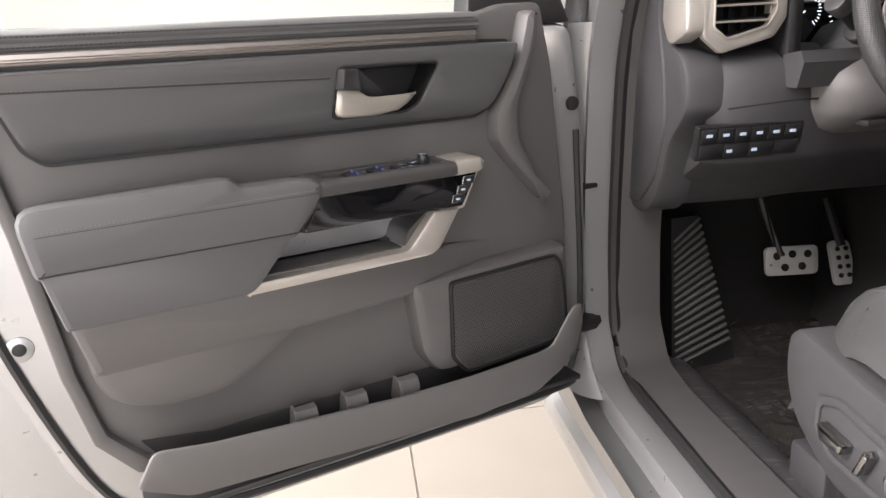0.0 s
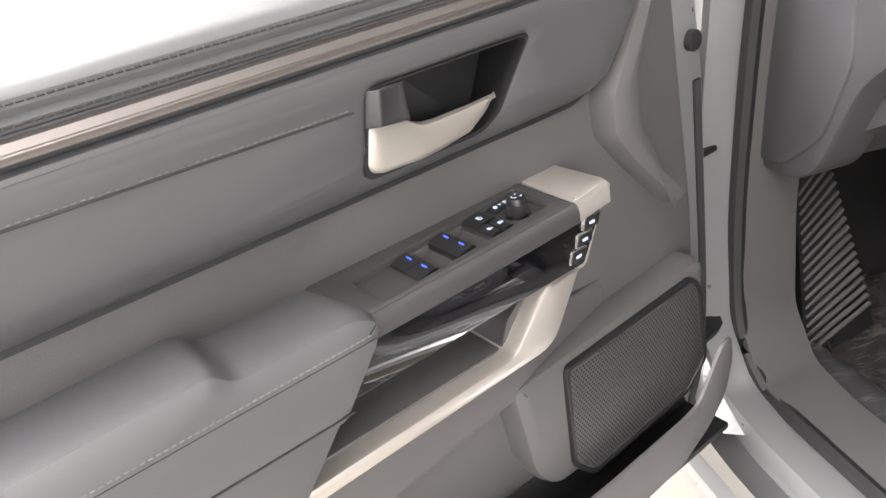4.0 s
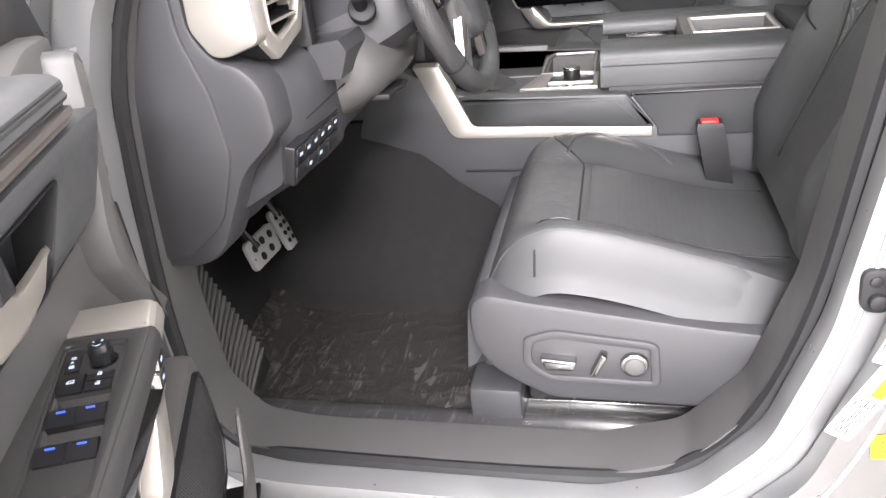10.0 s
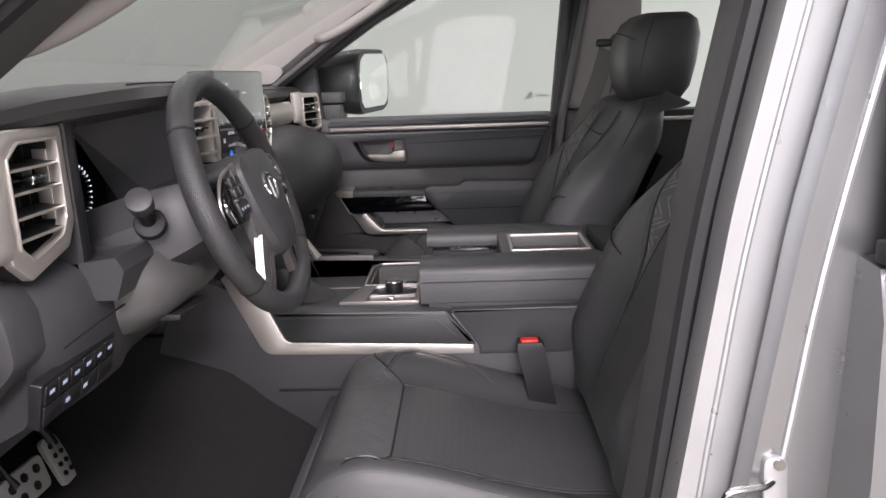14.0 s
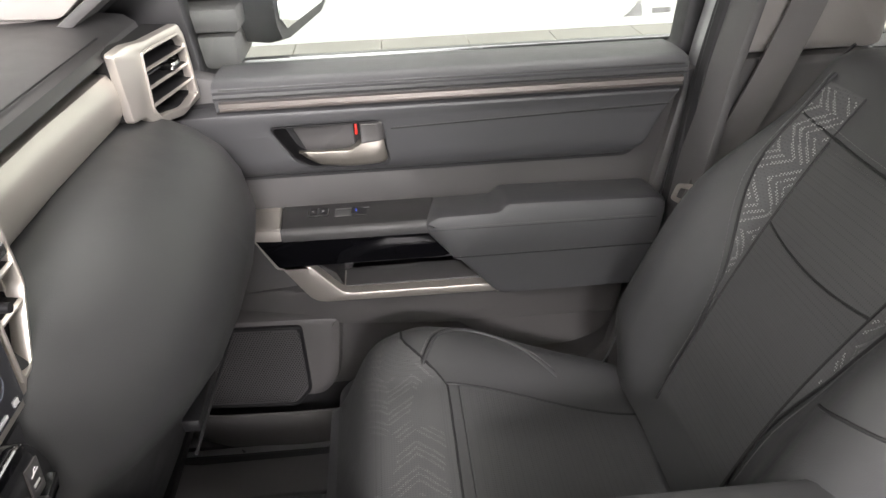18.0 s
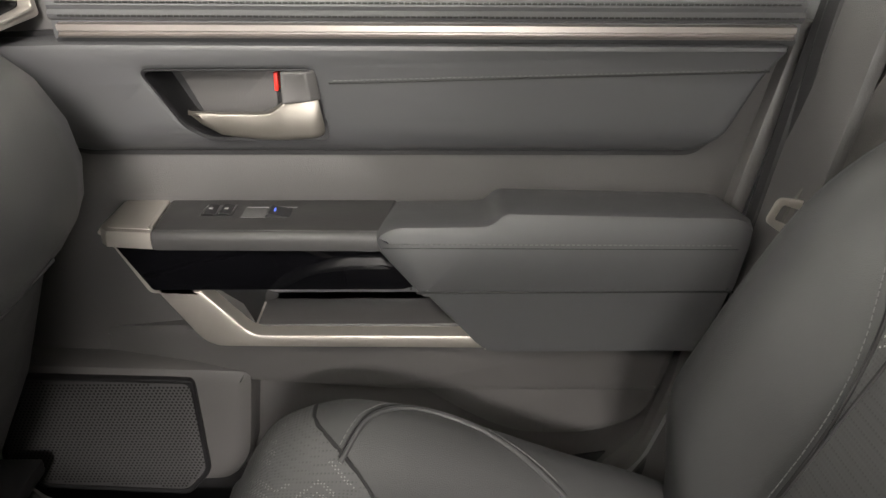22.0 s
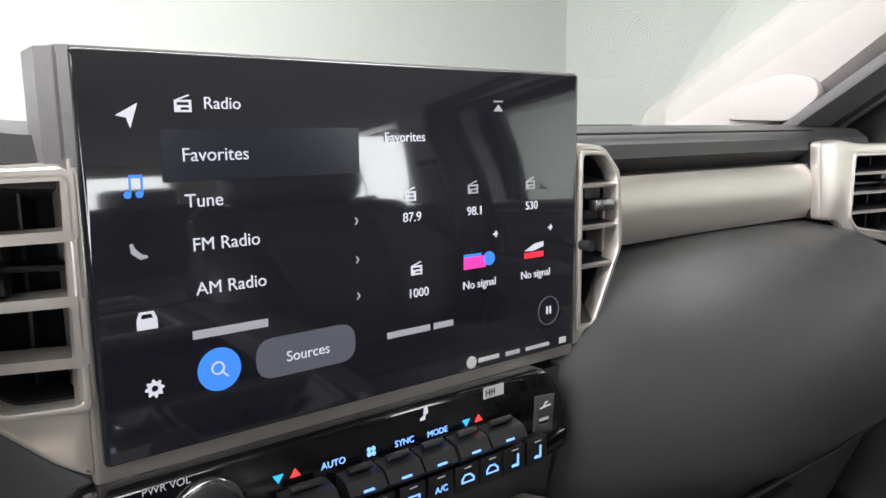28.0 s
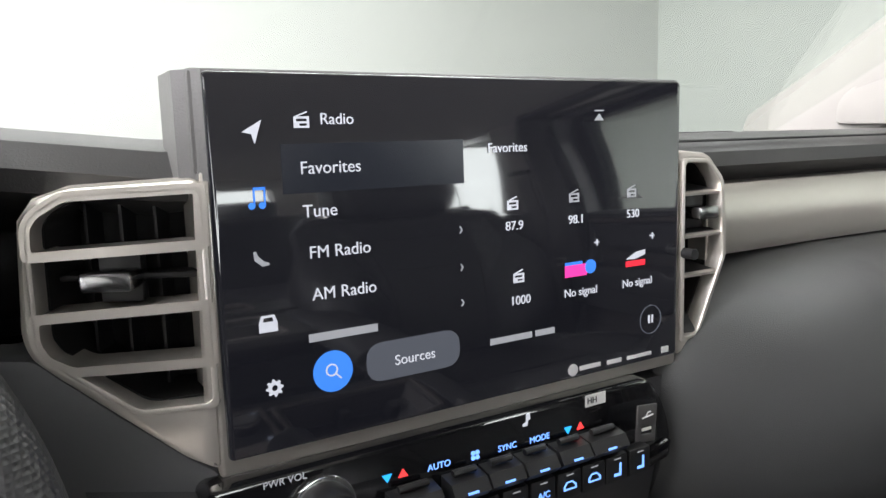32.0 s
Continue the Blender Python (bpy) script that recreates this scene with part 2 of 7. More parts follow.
def bevel(bm, r, seg=3, angle=30):
    es = [e for e in bm.edges if len(e.link_faces) == 2 and e.calc_face_angle() > radians(angle)]
    if r > 0 and es:
        bmesh.ops.bevel(bm, geom=es, offset=r, segments=seg, profile=0.5, affect="EDGES", clamp_overlap=True)
    return bm


def ax3(ax, a, b, c):
    """a, b in the plane across axis ax, c along it."""
    return {"x": (c, a, b), "y": (a, c, b), "z": (a, b, c)}[ax]


def round_poly(pts, r, seg=4):
    out = []
    n = len(pts)
    for i in range(n):
        p, a, b = Vector(pts[i][:2]), Vector(pts[i - 1][:2]), Vector(pts[(i + 1) % n][:2])
        rr = pts[i][2] if len(pts[i]) > 2 else r
        d = min(rr, (a - p).length * 0.45, (b - p).length * 0.45)
        if d < 1e-5:
            out.append(p)
            continue
        s, e = p + (a - p).normalized() * d, p + (b - p).normalized() * d
        for k in range(seg + 1):
            t = k / seg
            out.append((1 - t) ** 2 * s + 2 * t * (1 - t) * p + t * t * e)
    return out


def offset_poly(pts, d):
    """Moves a closed outline inwards by d."""
    n = len(pts)
    area = sum(pts[i - 1].x * pts[i].y - pts[i].x * pts[i - 1].y for i in range(n))
    s = 1 if area > 0 else -1
    out = []
    for i in range(n):
        a, p, b = pts[i - 1], pts[i], pts[(i + 1) % n]
        e1, e2 = (p - a).normalized(), (b - p).normalized()
        n1, n2 = Vector((-e1.y, e1.x)) * s, Vector((-e2.y, e2.x)) * s
        m = n1 + n2
        m = m / max(0.35, m.length_squared / 2) if m.length > 1e-6 else n1
        out.append(p + m * d)
    return out


def plate(outer, c0, c1, ax="x", holes=(), edge=0.003, r=0.0, warp=None, cuts=()):
    """A plate across axis ax from its seen face c0 to its back c1, with rounded rim and real holes."""
    bm = bmesh.new()
    s = 1 if c1 > c0 else -1
    outer = round_poly(outer, r) if r else [Vector(p[:2]) for p in outer]
    steps = [(0.0, c1), (0.0, c0 + s * edge), (edge * 0.3, c0 + s * edge * 0.3), (edge, c0)] if edge else [(0.0, c1), (0.0, c0)]

    def ring(pts, c):
        return [bm.verts.new(ax3(ax, p.x, p.y, c)) for p in pts]

    front, back = [], []
    for k, loop in enumerate([outer] + [round_poly(h, r) if r else [Vector(p[:2]) for p in h] for h in holes]):
        sg = 1 if k == 0 else -1
        rings = [ring(offset_poly(loop, o * sg) if o else loop, c) for o, c in steps]
        for a, b in zip(rings, rings[1:]):
            for i in range(len(a)):
                bm.faces.new((a[i - 1], a[i], b[i], b[i - 1]))
        back.append(rings[0])
        front.append(rings[-1])
    for group in (front, back):
        es = []
        for loop in group:
            for i in range(len(loop)):
                e = bm.edges.get((loop[i - 1], loop[i])) or bm.edges.new((loop[i - 1], loop[i]))
                es.append(e)
        bmesh.ops.triangle_fill(bm, use_beauty=True, use_dissolve=False, edges=es)
    for z in cuts:
        bmesh.ops.bisect_plane(bm, geom=bm.verts[:] + bm.edges[:] + bm.faces[:], plane_co=(0, 0, z), plane_no=(0, 0, 1))
    if warp:
        for v in bm.verts:
            v.co = warp(v.co)
    return bm


def box(x0, x1, y0, y1, z0, z1, r=0.004, seg=2, bm=None):
    bm0 = bmesh.new()
    bmesh.ops.create_cube(bm0, size=1)
    for v in bm0.verts:
        v.co = ((x0 + x1) / 2 + v.co.x * (x1 - x0), (y0 + y1) / 2 + v.co.y * (y1 - y0), (z0 + z1) / 2 + v.co.z * (z1 - z0))
    bevel(bm0, min(r, 0.45 * min(abs(x1 - x0), abs(y1 - y0), abs(z1 - z0))), seg)
    return bm0 if bm is None else join(bm, bm0)


def join(bm, other):
    me = bpy.data.meshes.new("tmp")
    other.to_mesh(me)
    other.free()
    bm.from_mesh(me)
    bpy.data.meshes.remove(me)
    return bm


def loft(rings, cap=True, closed=True):
    bm = bmesh.new()
    vs = [[bm.verts.new(p) for p in ring] for ring in rings]
    for a, b in zip(vs, vs[1:]):
        n = len(a)
        for i in range(0 if closed else 1, n):
            bm.faces.new((a[i - 1], a[i], b[i], b[i - 1]))
    if cap and closed:
        bm.faces.new(list(reversed(vs[0])))
        bm.faces.new(vs[-1])
    return bm


def tube(path, r, seg=8, closed=False, flat=1.0):
    pts = [Vector(p) for p in path]
    n = len(pts)
    rings = []
    up = Vector((0, 0, 1))
    for i, p in enumerate(pts):
        t = (pts[(i + 1) % n] - pts[i - 1]) if closed else (pts[min(i + 1, n - 1)] - pts[max(i - 1, 0)])
        t.normalize()
        u = up if abs(t.dot(up)) < 0.9 else Vector((0, 1, 0))
        a = t.cross(u).normalized()
        b = t.cross(a).normalized()
        rr = r[i] if isinstance(r, (list, tuple)) else r
        rings.append([p + a * math.cos(2 * math.pi * k / seg) * rr + b * math.sin(2 * math.pi * k / seg) * rr * flat for k in range(seg)])
    if closed:
        rings.append(rings[0])
        bm = loft(rings, cap=False)
        bmesh.ops.remove_doubles(bm, verts=bm.verts, dist=1e-6)
        return bm
    return loft(rings)


def spline(pts, n=8):
    """Catmull-Rom through the points."""
    P = [Vector(p) for p in pts]
    P = [2 * P[0] - P[1]] + P + [2 * P[-1] - P[-2]]
    out = []
    for i in range(1, len(P) - 2):
        for k in range(n):
            t = k / n
            a, b, c, d = P[i - 1], P[i], P[i + 1], P[i + 2]
            out.append(0.5 * ((2 * b) + (c - a) * t + (2 * a - 5 * b + 4 * c - d) * t * t + (3 * b - a - 3 * c + d) * t ** 3))
    out.append(P[-2])
    return out


def sweep(profile, path, ax="y", closed=False):
    """A profile of (a, b) pairs extruded along axis ax between the values in path."""
    return loft([[ax3(ax, p[0], p[1], c) for p in profile] for c in path], cap=not closed)


def cyl(centre, axis, r, h, seg=24, r2=None, bev=0.0):
    bm = bmesh.new()
    bmesh.ops.create_cone(bm, cap_ends=True, segments=seg, radius1=r, radius2=r if r2 is None else r2, depth=h)
    if bev:
        bevel(bm, bev, 2, 50)
    q = Vector((0, 0, 1)).rotation_difference(Vector(axis))
    bm.transform(Matrix.Translation(centre) @ q.to_matrix().to_4x4())
    return bm


def stitches(path, step=0.006, length=0.0042, r=0.0006, normal=(1, 0, 0)):
    """Short thread dashes along a polyline, as one mesh."""
    bm = bmesh.new()
    P = [Vector(p) for p in path]
    carry = 0.0
    for a, b in zip(P, P[1:]):
        d = (b - a).length
        t = (b - a) / max(d, 1e-9)
        s = carry
        while s + length < d:
            c = a + t * (s + length / 2)
            u = t.cross(Vector(normal)).normalized()
            w = t.cross(u)
            vs = [bm.verts.new(c + t * length / 2 * i + u * r * j + w * r * k) for i in (-1, 1) for j, k in ((1, 0), (0, 1), (-1, 0), (0, -1))]
            for k in range(4):
                bm.faces.new((vs[k], vs[(k + 1) % 4], vs[4 + (k + 1) % 4], vs[4 + k]))
            s += step
        carry = s - d
    return bm


def words(text, size, m, material, parent, name="lettering", depth=0.0002, align="CENTER", plain=None):
    """Lettering in the built-in font, as a mesh part."""
    cu = bpy.data.curves.new(name, "FONT")
    cu.body, cu.size, cu.extrude, cu.align_x, cu.align_y = text, size, depth, align, "CENTER"
    tmp = bpy.data.objects.new("tmp_text", cu)
    scene.collection.objects.link(tmp)
    dg = bpy.context.evaluated_depsgraph_get()
    me = bpy.data.meshes.new_from_object(tmp.evaluated_get(dg))
    bpy.data.objects.remove(tmp)
    me.transform(m)
    me.materials.clear()
    me.materials.append(material)
    ob = new(name, me)
    ob.parent = parent
    return ob


def finish(ob):
    """Moves a thing's empty to its parts' base without moving them."""
    lo = [Vector(v.co) for c in ob.children_recursive if c.type == "MESH" for v in c.data.vertices]
    if not lo:
        return ob
    c = Vector(((min(v.x for v in lo) + max(v.x for v in lo)) / 2, (min(v.y for v in lo) + max(v.y for v in lo)) / 2, min(v.z for v in lo)))
    ob.location = c
    for k in ob.children:
        k.matrix_parent_inverse = Matrix.Translation(-c)
    return ob


MIRROR_X = Matrix.Diagonal((-1, 1, 1, 1))

# ---------------------------------------------------------------- showroom
I4 = Matrix.Identity(4)
floor = tagged(part("floor", box(-6.8, 6.8, -6.8, 6.8, -0.1, -0.012, 0), mat("tile_grout", (0.42, 0.38, 0.33), 0.85), smooth=0), "beige showroom floor of large glossy tiles", "floor", kind="structure")
for nm, args in (("wall_north", (-7, 7, 6.8, 7, -0.1, 3.8)), ("wall_east", (6.8, 7, -6.8, 6.8, -0.1, 3.8))):
    tagged(part(nm, box(*args, 0), CREAM if nm == "wall_north" else GREENISH, smooth=0), "plain pale painted showroom wall", "wall", kind="structure")
# Openings made out of view for the added side lights.
gap = [(-5.5, 0.35), (5.5, 0.35), (5.5, 3.35), (-5.5, 3.35)]
tagged(part("wall_south", plate([(-7, -0.1), (7, -0.1), (7, 3.8), (-7, 3.8)], -6.8, -7.0, "y", [gap], 0), CREAM, smooth=0), "white showroom wall with an unseen opening for the added side light", "wall", kind="structure")
tagged(part("wall_west", plate([(-6.8, -0.1), (6.8, -0.1), (6.8, 3.8), (-6.8, 3.8)], -6.8, -7.0, "x", [[(-1.6, 0.35), (3.4, 0.35), (3.4, 3.35), (-1.6, 3.35)]], 0), CREAM, smooth=0), "white showroom wall with an unseen opening for the added side light", "wall", kind="structure")
tagged(part("ceiling", box(-7, 7, -7, 7, 3.8, 3.9, 0), CREAM, smooth=0), "white showroom ceiling", "ceiling", kind="structure")
tagged(part("baseboard", box(-6.8, 6.8, 6.785, 6.8, -0.006, 0.12, 0), PLASTIC_LO, smooth=0), "dark grey baseboard along the wall", "baseboard", kind="structure")

# ---------------------------------------------------------------- truck body
truck = thing("pickup_truck", "silver crew-cab pickup truck with open driver door", "truck")
DOOR_OPENING = [(-0.11, 1.74, 0.05), (-0.045, 1.41), (-0.018, 1.21), (0.010, 1.0), (0.065, 0.824), (0.15, 0.725), (0.28, 0.684), (0.78, 0.684), (0.87, 0.70), (0.925, 0.78), (0.935, 0.95), (0.92, 1.15), (0.90, 1.30), (0.855, 1.417), (0.79, 1.493), (0.51, 1.69), (0.29, 1.82), (0.12, 1.845), (-0.09, 1.835)]
DOOR_FRAME = [(-0.150, 0.60), (1.06, 0.60), (1.06, 1.34), (0.99, 1.44), (0.90, 1.515), (0.715, 1.645), (0.45, 1.81), (0.22, 1.90), (-0.172, 1.93)]


def grown(pts, d):
    return [tuple(p) for p in offset_poly([Vector(p[:2]) for p in pts], d)]


def body_side(m, back=0.0):
    place(m)
    OPENING = [(p[0] - (back if p[0] < 0.1 else 0.0), *p[1:]) for p in DOOR_OPENING]
    FRAME = [(p[0] - (back if p[0] < 0.0 else 0.0), *p[1:]) for p in DOOR_FRAME]
    part("door_frame", plate(FRAME, 0.805, 0.86, "x", [OPENING], 0.012, 0.03), PAINT_IN, truck)
    part("outer_frame", plate(FRAME, 0.858, 0.905, "x", [grown(OPENING, -0.045)], 0.014, 0.03), PAINT, truck)
    for off, rr in ((0.020, 0.0035), (0.070, 0.004)):
        crease = spline([(0.860 if off < 0.045 else 0.905, *p) for p in grown(OPENING, -off)[0:6]], 6)
        part("jamb_crease", tube(crease, rr, 8), PAINT_IN, truck)
    col = []
    for z, yo in ((0.66, 0.800), (0.70, 0.868), (0.74, 0.902), (0.78, 0.925), (0.86, 0.931), (0.95, 0.935), (1.05, 0.929), (1.15, 0.920), (1.30, 0.900), (1.38, 0.872)):
        col.append([(x, yo + dy, z) for x, dy in ((0.806, 0.012), (0.812, 0.004), (0.835, 0.006), (0.858, 0.014), (0.880, 0.028), (0.897, 0.046), (0.908, 0.070), (0.910, 0.092), (0.86, 0.095), (0.81, 0.06))])
    part("hinge_pillar", loft(col), PAINT_IN, truck, "rounded silver hinge pillar", smooth=60)
    for hz in (0.90, 1.24):
        part("door_hinge", box(0.872, 0.922, 0.955, 1.010, hz, hz + 0.06, 0.006), PAINT_IN, truck)
    seal = spline([(0.797, p[0], p[1]) for p in OPENING] + [(0.797, *OPENING[0][:2])], 4)[:-1]
    part("weatherstrip", tube(seal, 0.013, 8, True), RUBBER, truck)
    part("pillar_lining", plate(grown(OPENING, -0.008), 0.70, 0.80, "x", [grown(OPENING, 0.006)], 0.004, 0.02), PLASTIC_LO, truck)
    rock = [(0.80, 0.60), (0.80, 0.668), (0.845, 0.655), (0.86, 0.645), (0.866, 0.618), (0.880, 0.606), (0.893, 0.602), (0.905, 0.590), (0.918, 0.578), (0.920, 0.552), (0.914, 0.540), (0.905, 0.50), (0.80, 0.48)]
    part("rocker", sweep(rock, (-0.9, -0.3, 0.0, 0.3, 0.6, 1.1)), PAINT_IN, truck)
    scuff = [(0.62, 0.60), (0.62, 0.652), (0.64, 0.668), (0.67, 0.676), (0.72, 0.678), (0.772, 0.674), (0.80, 0.668), (0.80, 0.60)]
    part("scuff_plate", sweep(scuff, (0.0, 0.3, 0.6, 0.95)), SCUFF, truck, "dark grey plastic door sill plate")
    part("sill_insert", plate(round_poly([(0.795, 0.12), (0.845, 0.12), (0.835, 0.80), (0.795, 0.83)], 0.01), 0.6735, 0.66, "z", (), 0.002), RUBBER, truck, "black rubber insert along the sill")
    part("kick_panel", loft([[(0.690, 0.985, z0), (0.745, 0.955, z0), (0.745, 1.14, z0), (0.690, 1.14, z0)] for z0 in (0.62, 0.70, 0.82, 1.02)]), PLASTIC_LO, truck)
    part("step_board", plate(round_poly([(0.962, -1.4), (1.045, -1.4), (1.045, 0.60), (0.962, 0.615)], 0.02), 0.478, 0.43, "z", (), 0.006), PLASTIC_BLK, truck, "black running board with a studded tread")
    bm = bmesh.new()
    for i in range(90):
        for j in range(6):
            c = (0.976 + 0.0115 * j, 0.585 - 0.013 * i - 0.0065 * (j % 2), 0.479)
            join(bm, cyl(c, (0, 0, 1), 0.0048, 0.006, 6, 0.003))
    part("step_tread", bm, STEEL, truck, "raised metal studs on the running board")
    part("step_edge", box(0.958, 0.966, -1.4, 0.612, 0.466, 0.482, 0.002), STEEL, truck)
    part("step_bracket", box(0.90, 0.966, 0.604, 0.618, 0.445, 0.470, 0.004), STEEL, truck)


body_side(MIRROR_X)
body_side(I4, 0.06)

# rear doors, roof, cab shell
for side in (MIRROR_X, I4):
    place(side)
    skin = [(0.90, 0.55), (0.935, 0.56), (0.962, 0.64), (0.972, 0.85), (0.974, 1.0), (0.968, 1.2), (0.955, 1.33), (0.940, 1.372), (0.90, 1.376)]
    rd = part("rear_door", loft([[(p[0], y - 0.028 * (p[1] - 0.9) * k, p[1]) for p in skin] for y, k in ((-0.122, 1), (-0.130, 1), (-0.6, 0), (-1.2, 0))]), PAINT, truck, "closed silver rear door")
    part("window_moulding", box(0.925, 0.954, -1.2, -0.137, 1.374, 1.394, 0.003), RUBBER, truck)
    part("pillar_applique", box(0.925, 0.940, -0.236, -0.145, 1.394, 1.86, 0.003), PLASTIC_BLK, truck)
    part("glass_run", box(0.928, 0.944, -0.246, -0.236, 1.394, 1.86, 0.002), RUBBER, truck)
    part("rear_glass", box(0.928, 0.932, -1.2, -0.245, 1.39, 1.86, 0), TINT if side is MIRROR_X else GLASS, truck).visible_shadow = False
    part("door_edge", box(0.87, 0.952, -0.150, -0.138, 0.62, 1.37, 0.004), PAINT_IN, truck)
    part("cant_rail", sweep([(0.72, 1.855), (0.80, 1.845), (0.90, 1.86), (0.90, 1.93), (0.72, 1.93)], (-1.75, -0.17)), PAINT, truck)
    part("rear_trim", plate([(-0.20, 0.60), (-1.25, 0.60), (-1.25, 1.53), (-0.75, 1.465), (-0.55, 1.41), (-0.20, 1.41)], 0.80, 0.86, "x", (), 0.012, 0.02), PLASTIC_BLK, truck)
    part("rear_rail", box(0.775, 0.80, -1.1, -0.30, 1.375, 1.387, 0.004), SATIN, truck)
place(I4)
part("roof", box(-0.74, 0.74, -1.8, 0.22, 1.90, 1.95, 0.02), PAINT, truck)
part("headliner", sweep([(-0.76, 1.83), (-0.68, 1.865), (0.0, 1.88), (0.68, 1.865), (0.76, 1.83), (0.76, 1.89), (-0.76, 1.89)], (-1.75, 0.26)), HEADLINER, truck, "light grey headliner")
part("cab_floor", box(-0.72, 0.72, -1.75, 1.25, 0.56, 0.625, 0.01), CARPET, truck)
part("firewall", loft([[(-0.8, 1.02, 0.62), (0.8, 1.02, 0.62), (0.8, 1.3, 0.62), (-0.8, 1.3, 0.62)], [(-0.8, 1.13, 0.80), (0.8, 1.13, 0.80), (0.8, 1.3, 0.8), (-0.8, 1.3, 0.8)], [(-0.8, 1.16, 1.45), (0.8, 1.16, 1.45), (0.8, 1.3, 1.45), (-0.8, 1.3, 1.45)]]), CARPET, truck)
part("cab_back", plate([(-0.80, 0.56), (0.80, 0.56), (0.80, 1.90), (-0.80, 1.90)], -1.70, -1.76, "y", [[(-0.62, 1.45), (0.62, 1.45), (0.58, 1.78), (-0.58, 1.78)]], 0.01, 0.03), HEADLINER, truck)
part("back_glass", box(-0.64, 0.64, -1.74, -1.735, 1.42, 1.80, 0), GLASS, truck).visible_shadow = False
ws = part("windshield", loft([[(-0.80, 0.985, 1.50), (0.80, 0.985, 1.50), (0.80, 0.99, 1.50), (-0.80, 0.99, 1.50)], [(-0.66, 0.22, 1.895), (0.66, 0.22, 1.895), (0.66, 0.225, 1.895), (-0.66, 0.225, 1.895)]]), GLASS, truck)
ws.visible_shadow = False
part("hood", loft([[(-0.85, 1.02, 1.42), (0.85, 1.02, 1.42), (0.85, 1.02, 1.40), (-0.85, 1.02, 1.40)], [(-0.85, 2.2, 1.36), (0.85, 2.2, 1.36), (0.85, 2.2, 0.8), (-0.85, 2.2, 0.8)]]), PAINT, truck)
part("cowl", box(-0.80, 0.80, 0.985, 1.06, 1.38, 1.46, 0.01), PLASTIC_BLK, truck)


def a_pillar(m):
    """The inner covering of the front pillar."""
    place(m)
    rings = []
    for y, z, x, w in ((0.97, 1.475, 0.775, 0.085), (0.86, 1.55, 0.775, 0.075), (0.68, 1.665, 0.755, 0.062), (0.50, 1.765, 0.735, 0.055), (0.34, 1.835, 0.72, 0.05), (0.20, 1.868, 0.71, 0.05)):
        n = Vector((0, 0.55, 0.83))
        t = Vector((0, -0.83, 0.55))
        c = Vector((x, y, z))
        rings.append([c + Vector(d) for d in ((0.035, *(n * w)[1:]), (-0.01, *(n * w)[1:]), (-0.04, *(n * w * 0.7)[1:]), (-0.05, 0, 0), (-0.035, *(n * -w * 0.75)[1:]), (0.0, *(n * -w * 1.05)[1:]), (0.035, *(n * -w * 1.0)[1:]))])
    part("a_pillar_trim", loft(rings), PILLAR, truck, "light grey textured pillar cover")


a_pillar(MIRROR_X)
a_pillar(I4)
place(I4)
part("pillar_grille", plate(round_poly([(0.855, 1.527), (0.765, 1.524), (0.728, 1.555), (0.735, 1.578), (0.81, 1.590), (0.85, 1.560)], 0.012), 0.7215, 0.735, "x", (), 0.003), PILLAR, truck, "grey tweeter grille")
# grab bar on the driver pillar, visor over it
grab = thing("grab_handle", "light grey moulded grab handle on the pillar", "handle")
part("handle_bar", tube(spline([(-0.735, 0.745, 1.590), (-0.695, 0.715, 1.580), (-0.672, 0.65, 1.600), (-0.668, 0.56, 1.645), (-0.680, 0.50, 1.690), (-0.715, 0.475, 1.735)], 6), 0.017, 12), PILLAR, grab)
finish(grab)
grab2 = thing("grab_handle", "light grey moulded grab handle on the pillar", "handle")
part("handle_bar", tube(spline([(0.725, 0.62, 1.655), (0.690, 0.585, 1.655), (0.682, 0.50, 1.695), (0.685, 0.42, 1.745), (0.712, 0.385, 1.785)], 6), 0.014, 12), PILLAR, grab2)
finish(grab2)


def b_pillar(m):
    place(m)
    up = [(-0.118, 1.42), (-0.165, 1.66), (-0.18, 1.86), (-0.34, 1.86), (-0.34, 1.42)]
    part("b_pillar_upper", plate(up, 0.745, 0.82, "x", (), 0.016, 0.02), PILLAR, truck, "light grey upper pillar cover")
    part("b_pillar_lower", plate([(-0.095, 0.66), (-0.100, 1.2), (-0.116, 1.42), (-0.34, 1.42), (-0.34, 0.66)], 0.742, 0.82, "x", (), 0.014, 0.015), PLASTIC, truck)
    part("b_pillar_seal", tube(spline([(0.790, -0.085, 0.95), (0.785, -0.094, 1.2), (0.785, -0.106, 1.40), (0.785, -0.150, 1.65), (0.785, -0.172, 1.84)], 6), 0.016, 8), RUBBER, truck)


b_pillar(I4)
b_pillar(MIRROR_X)
place(I4)


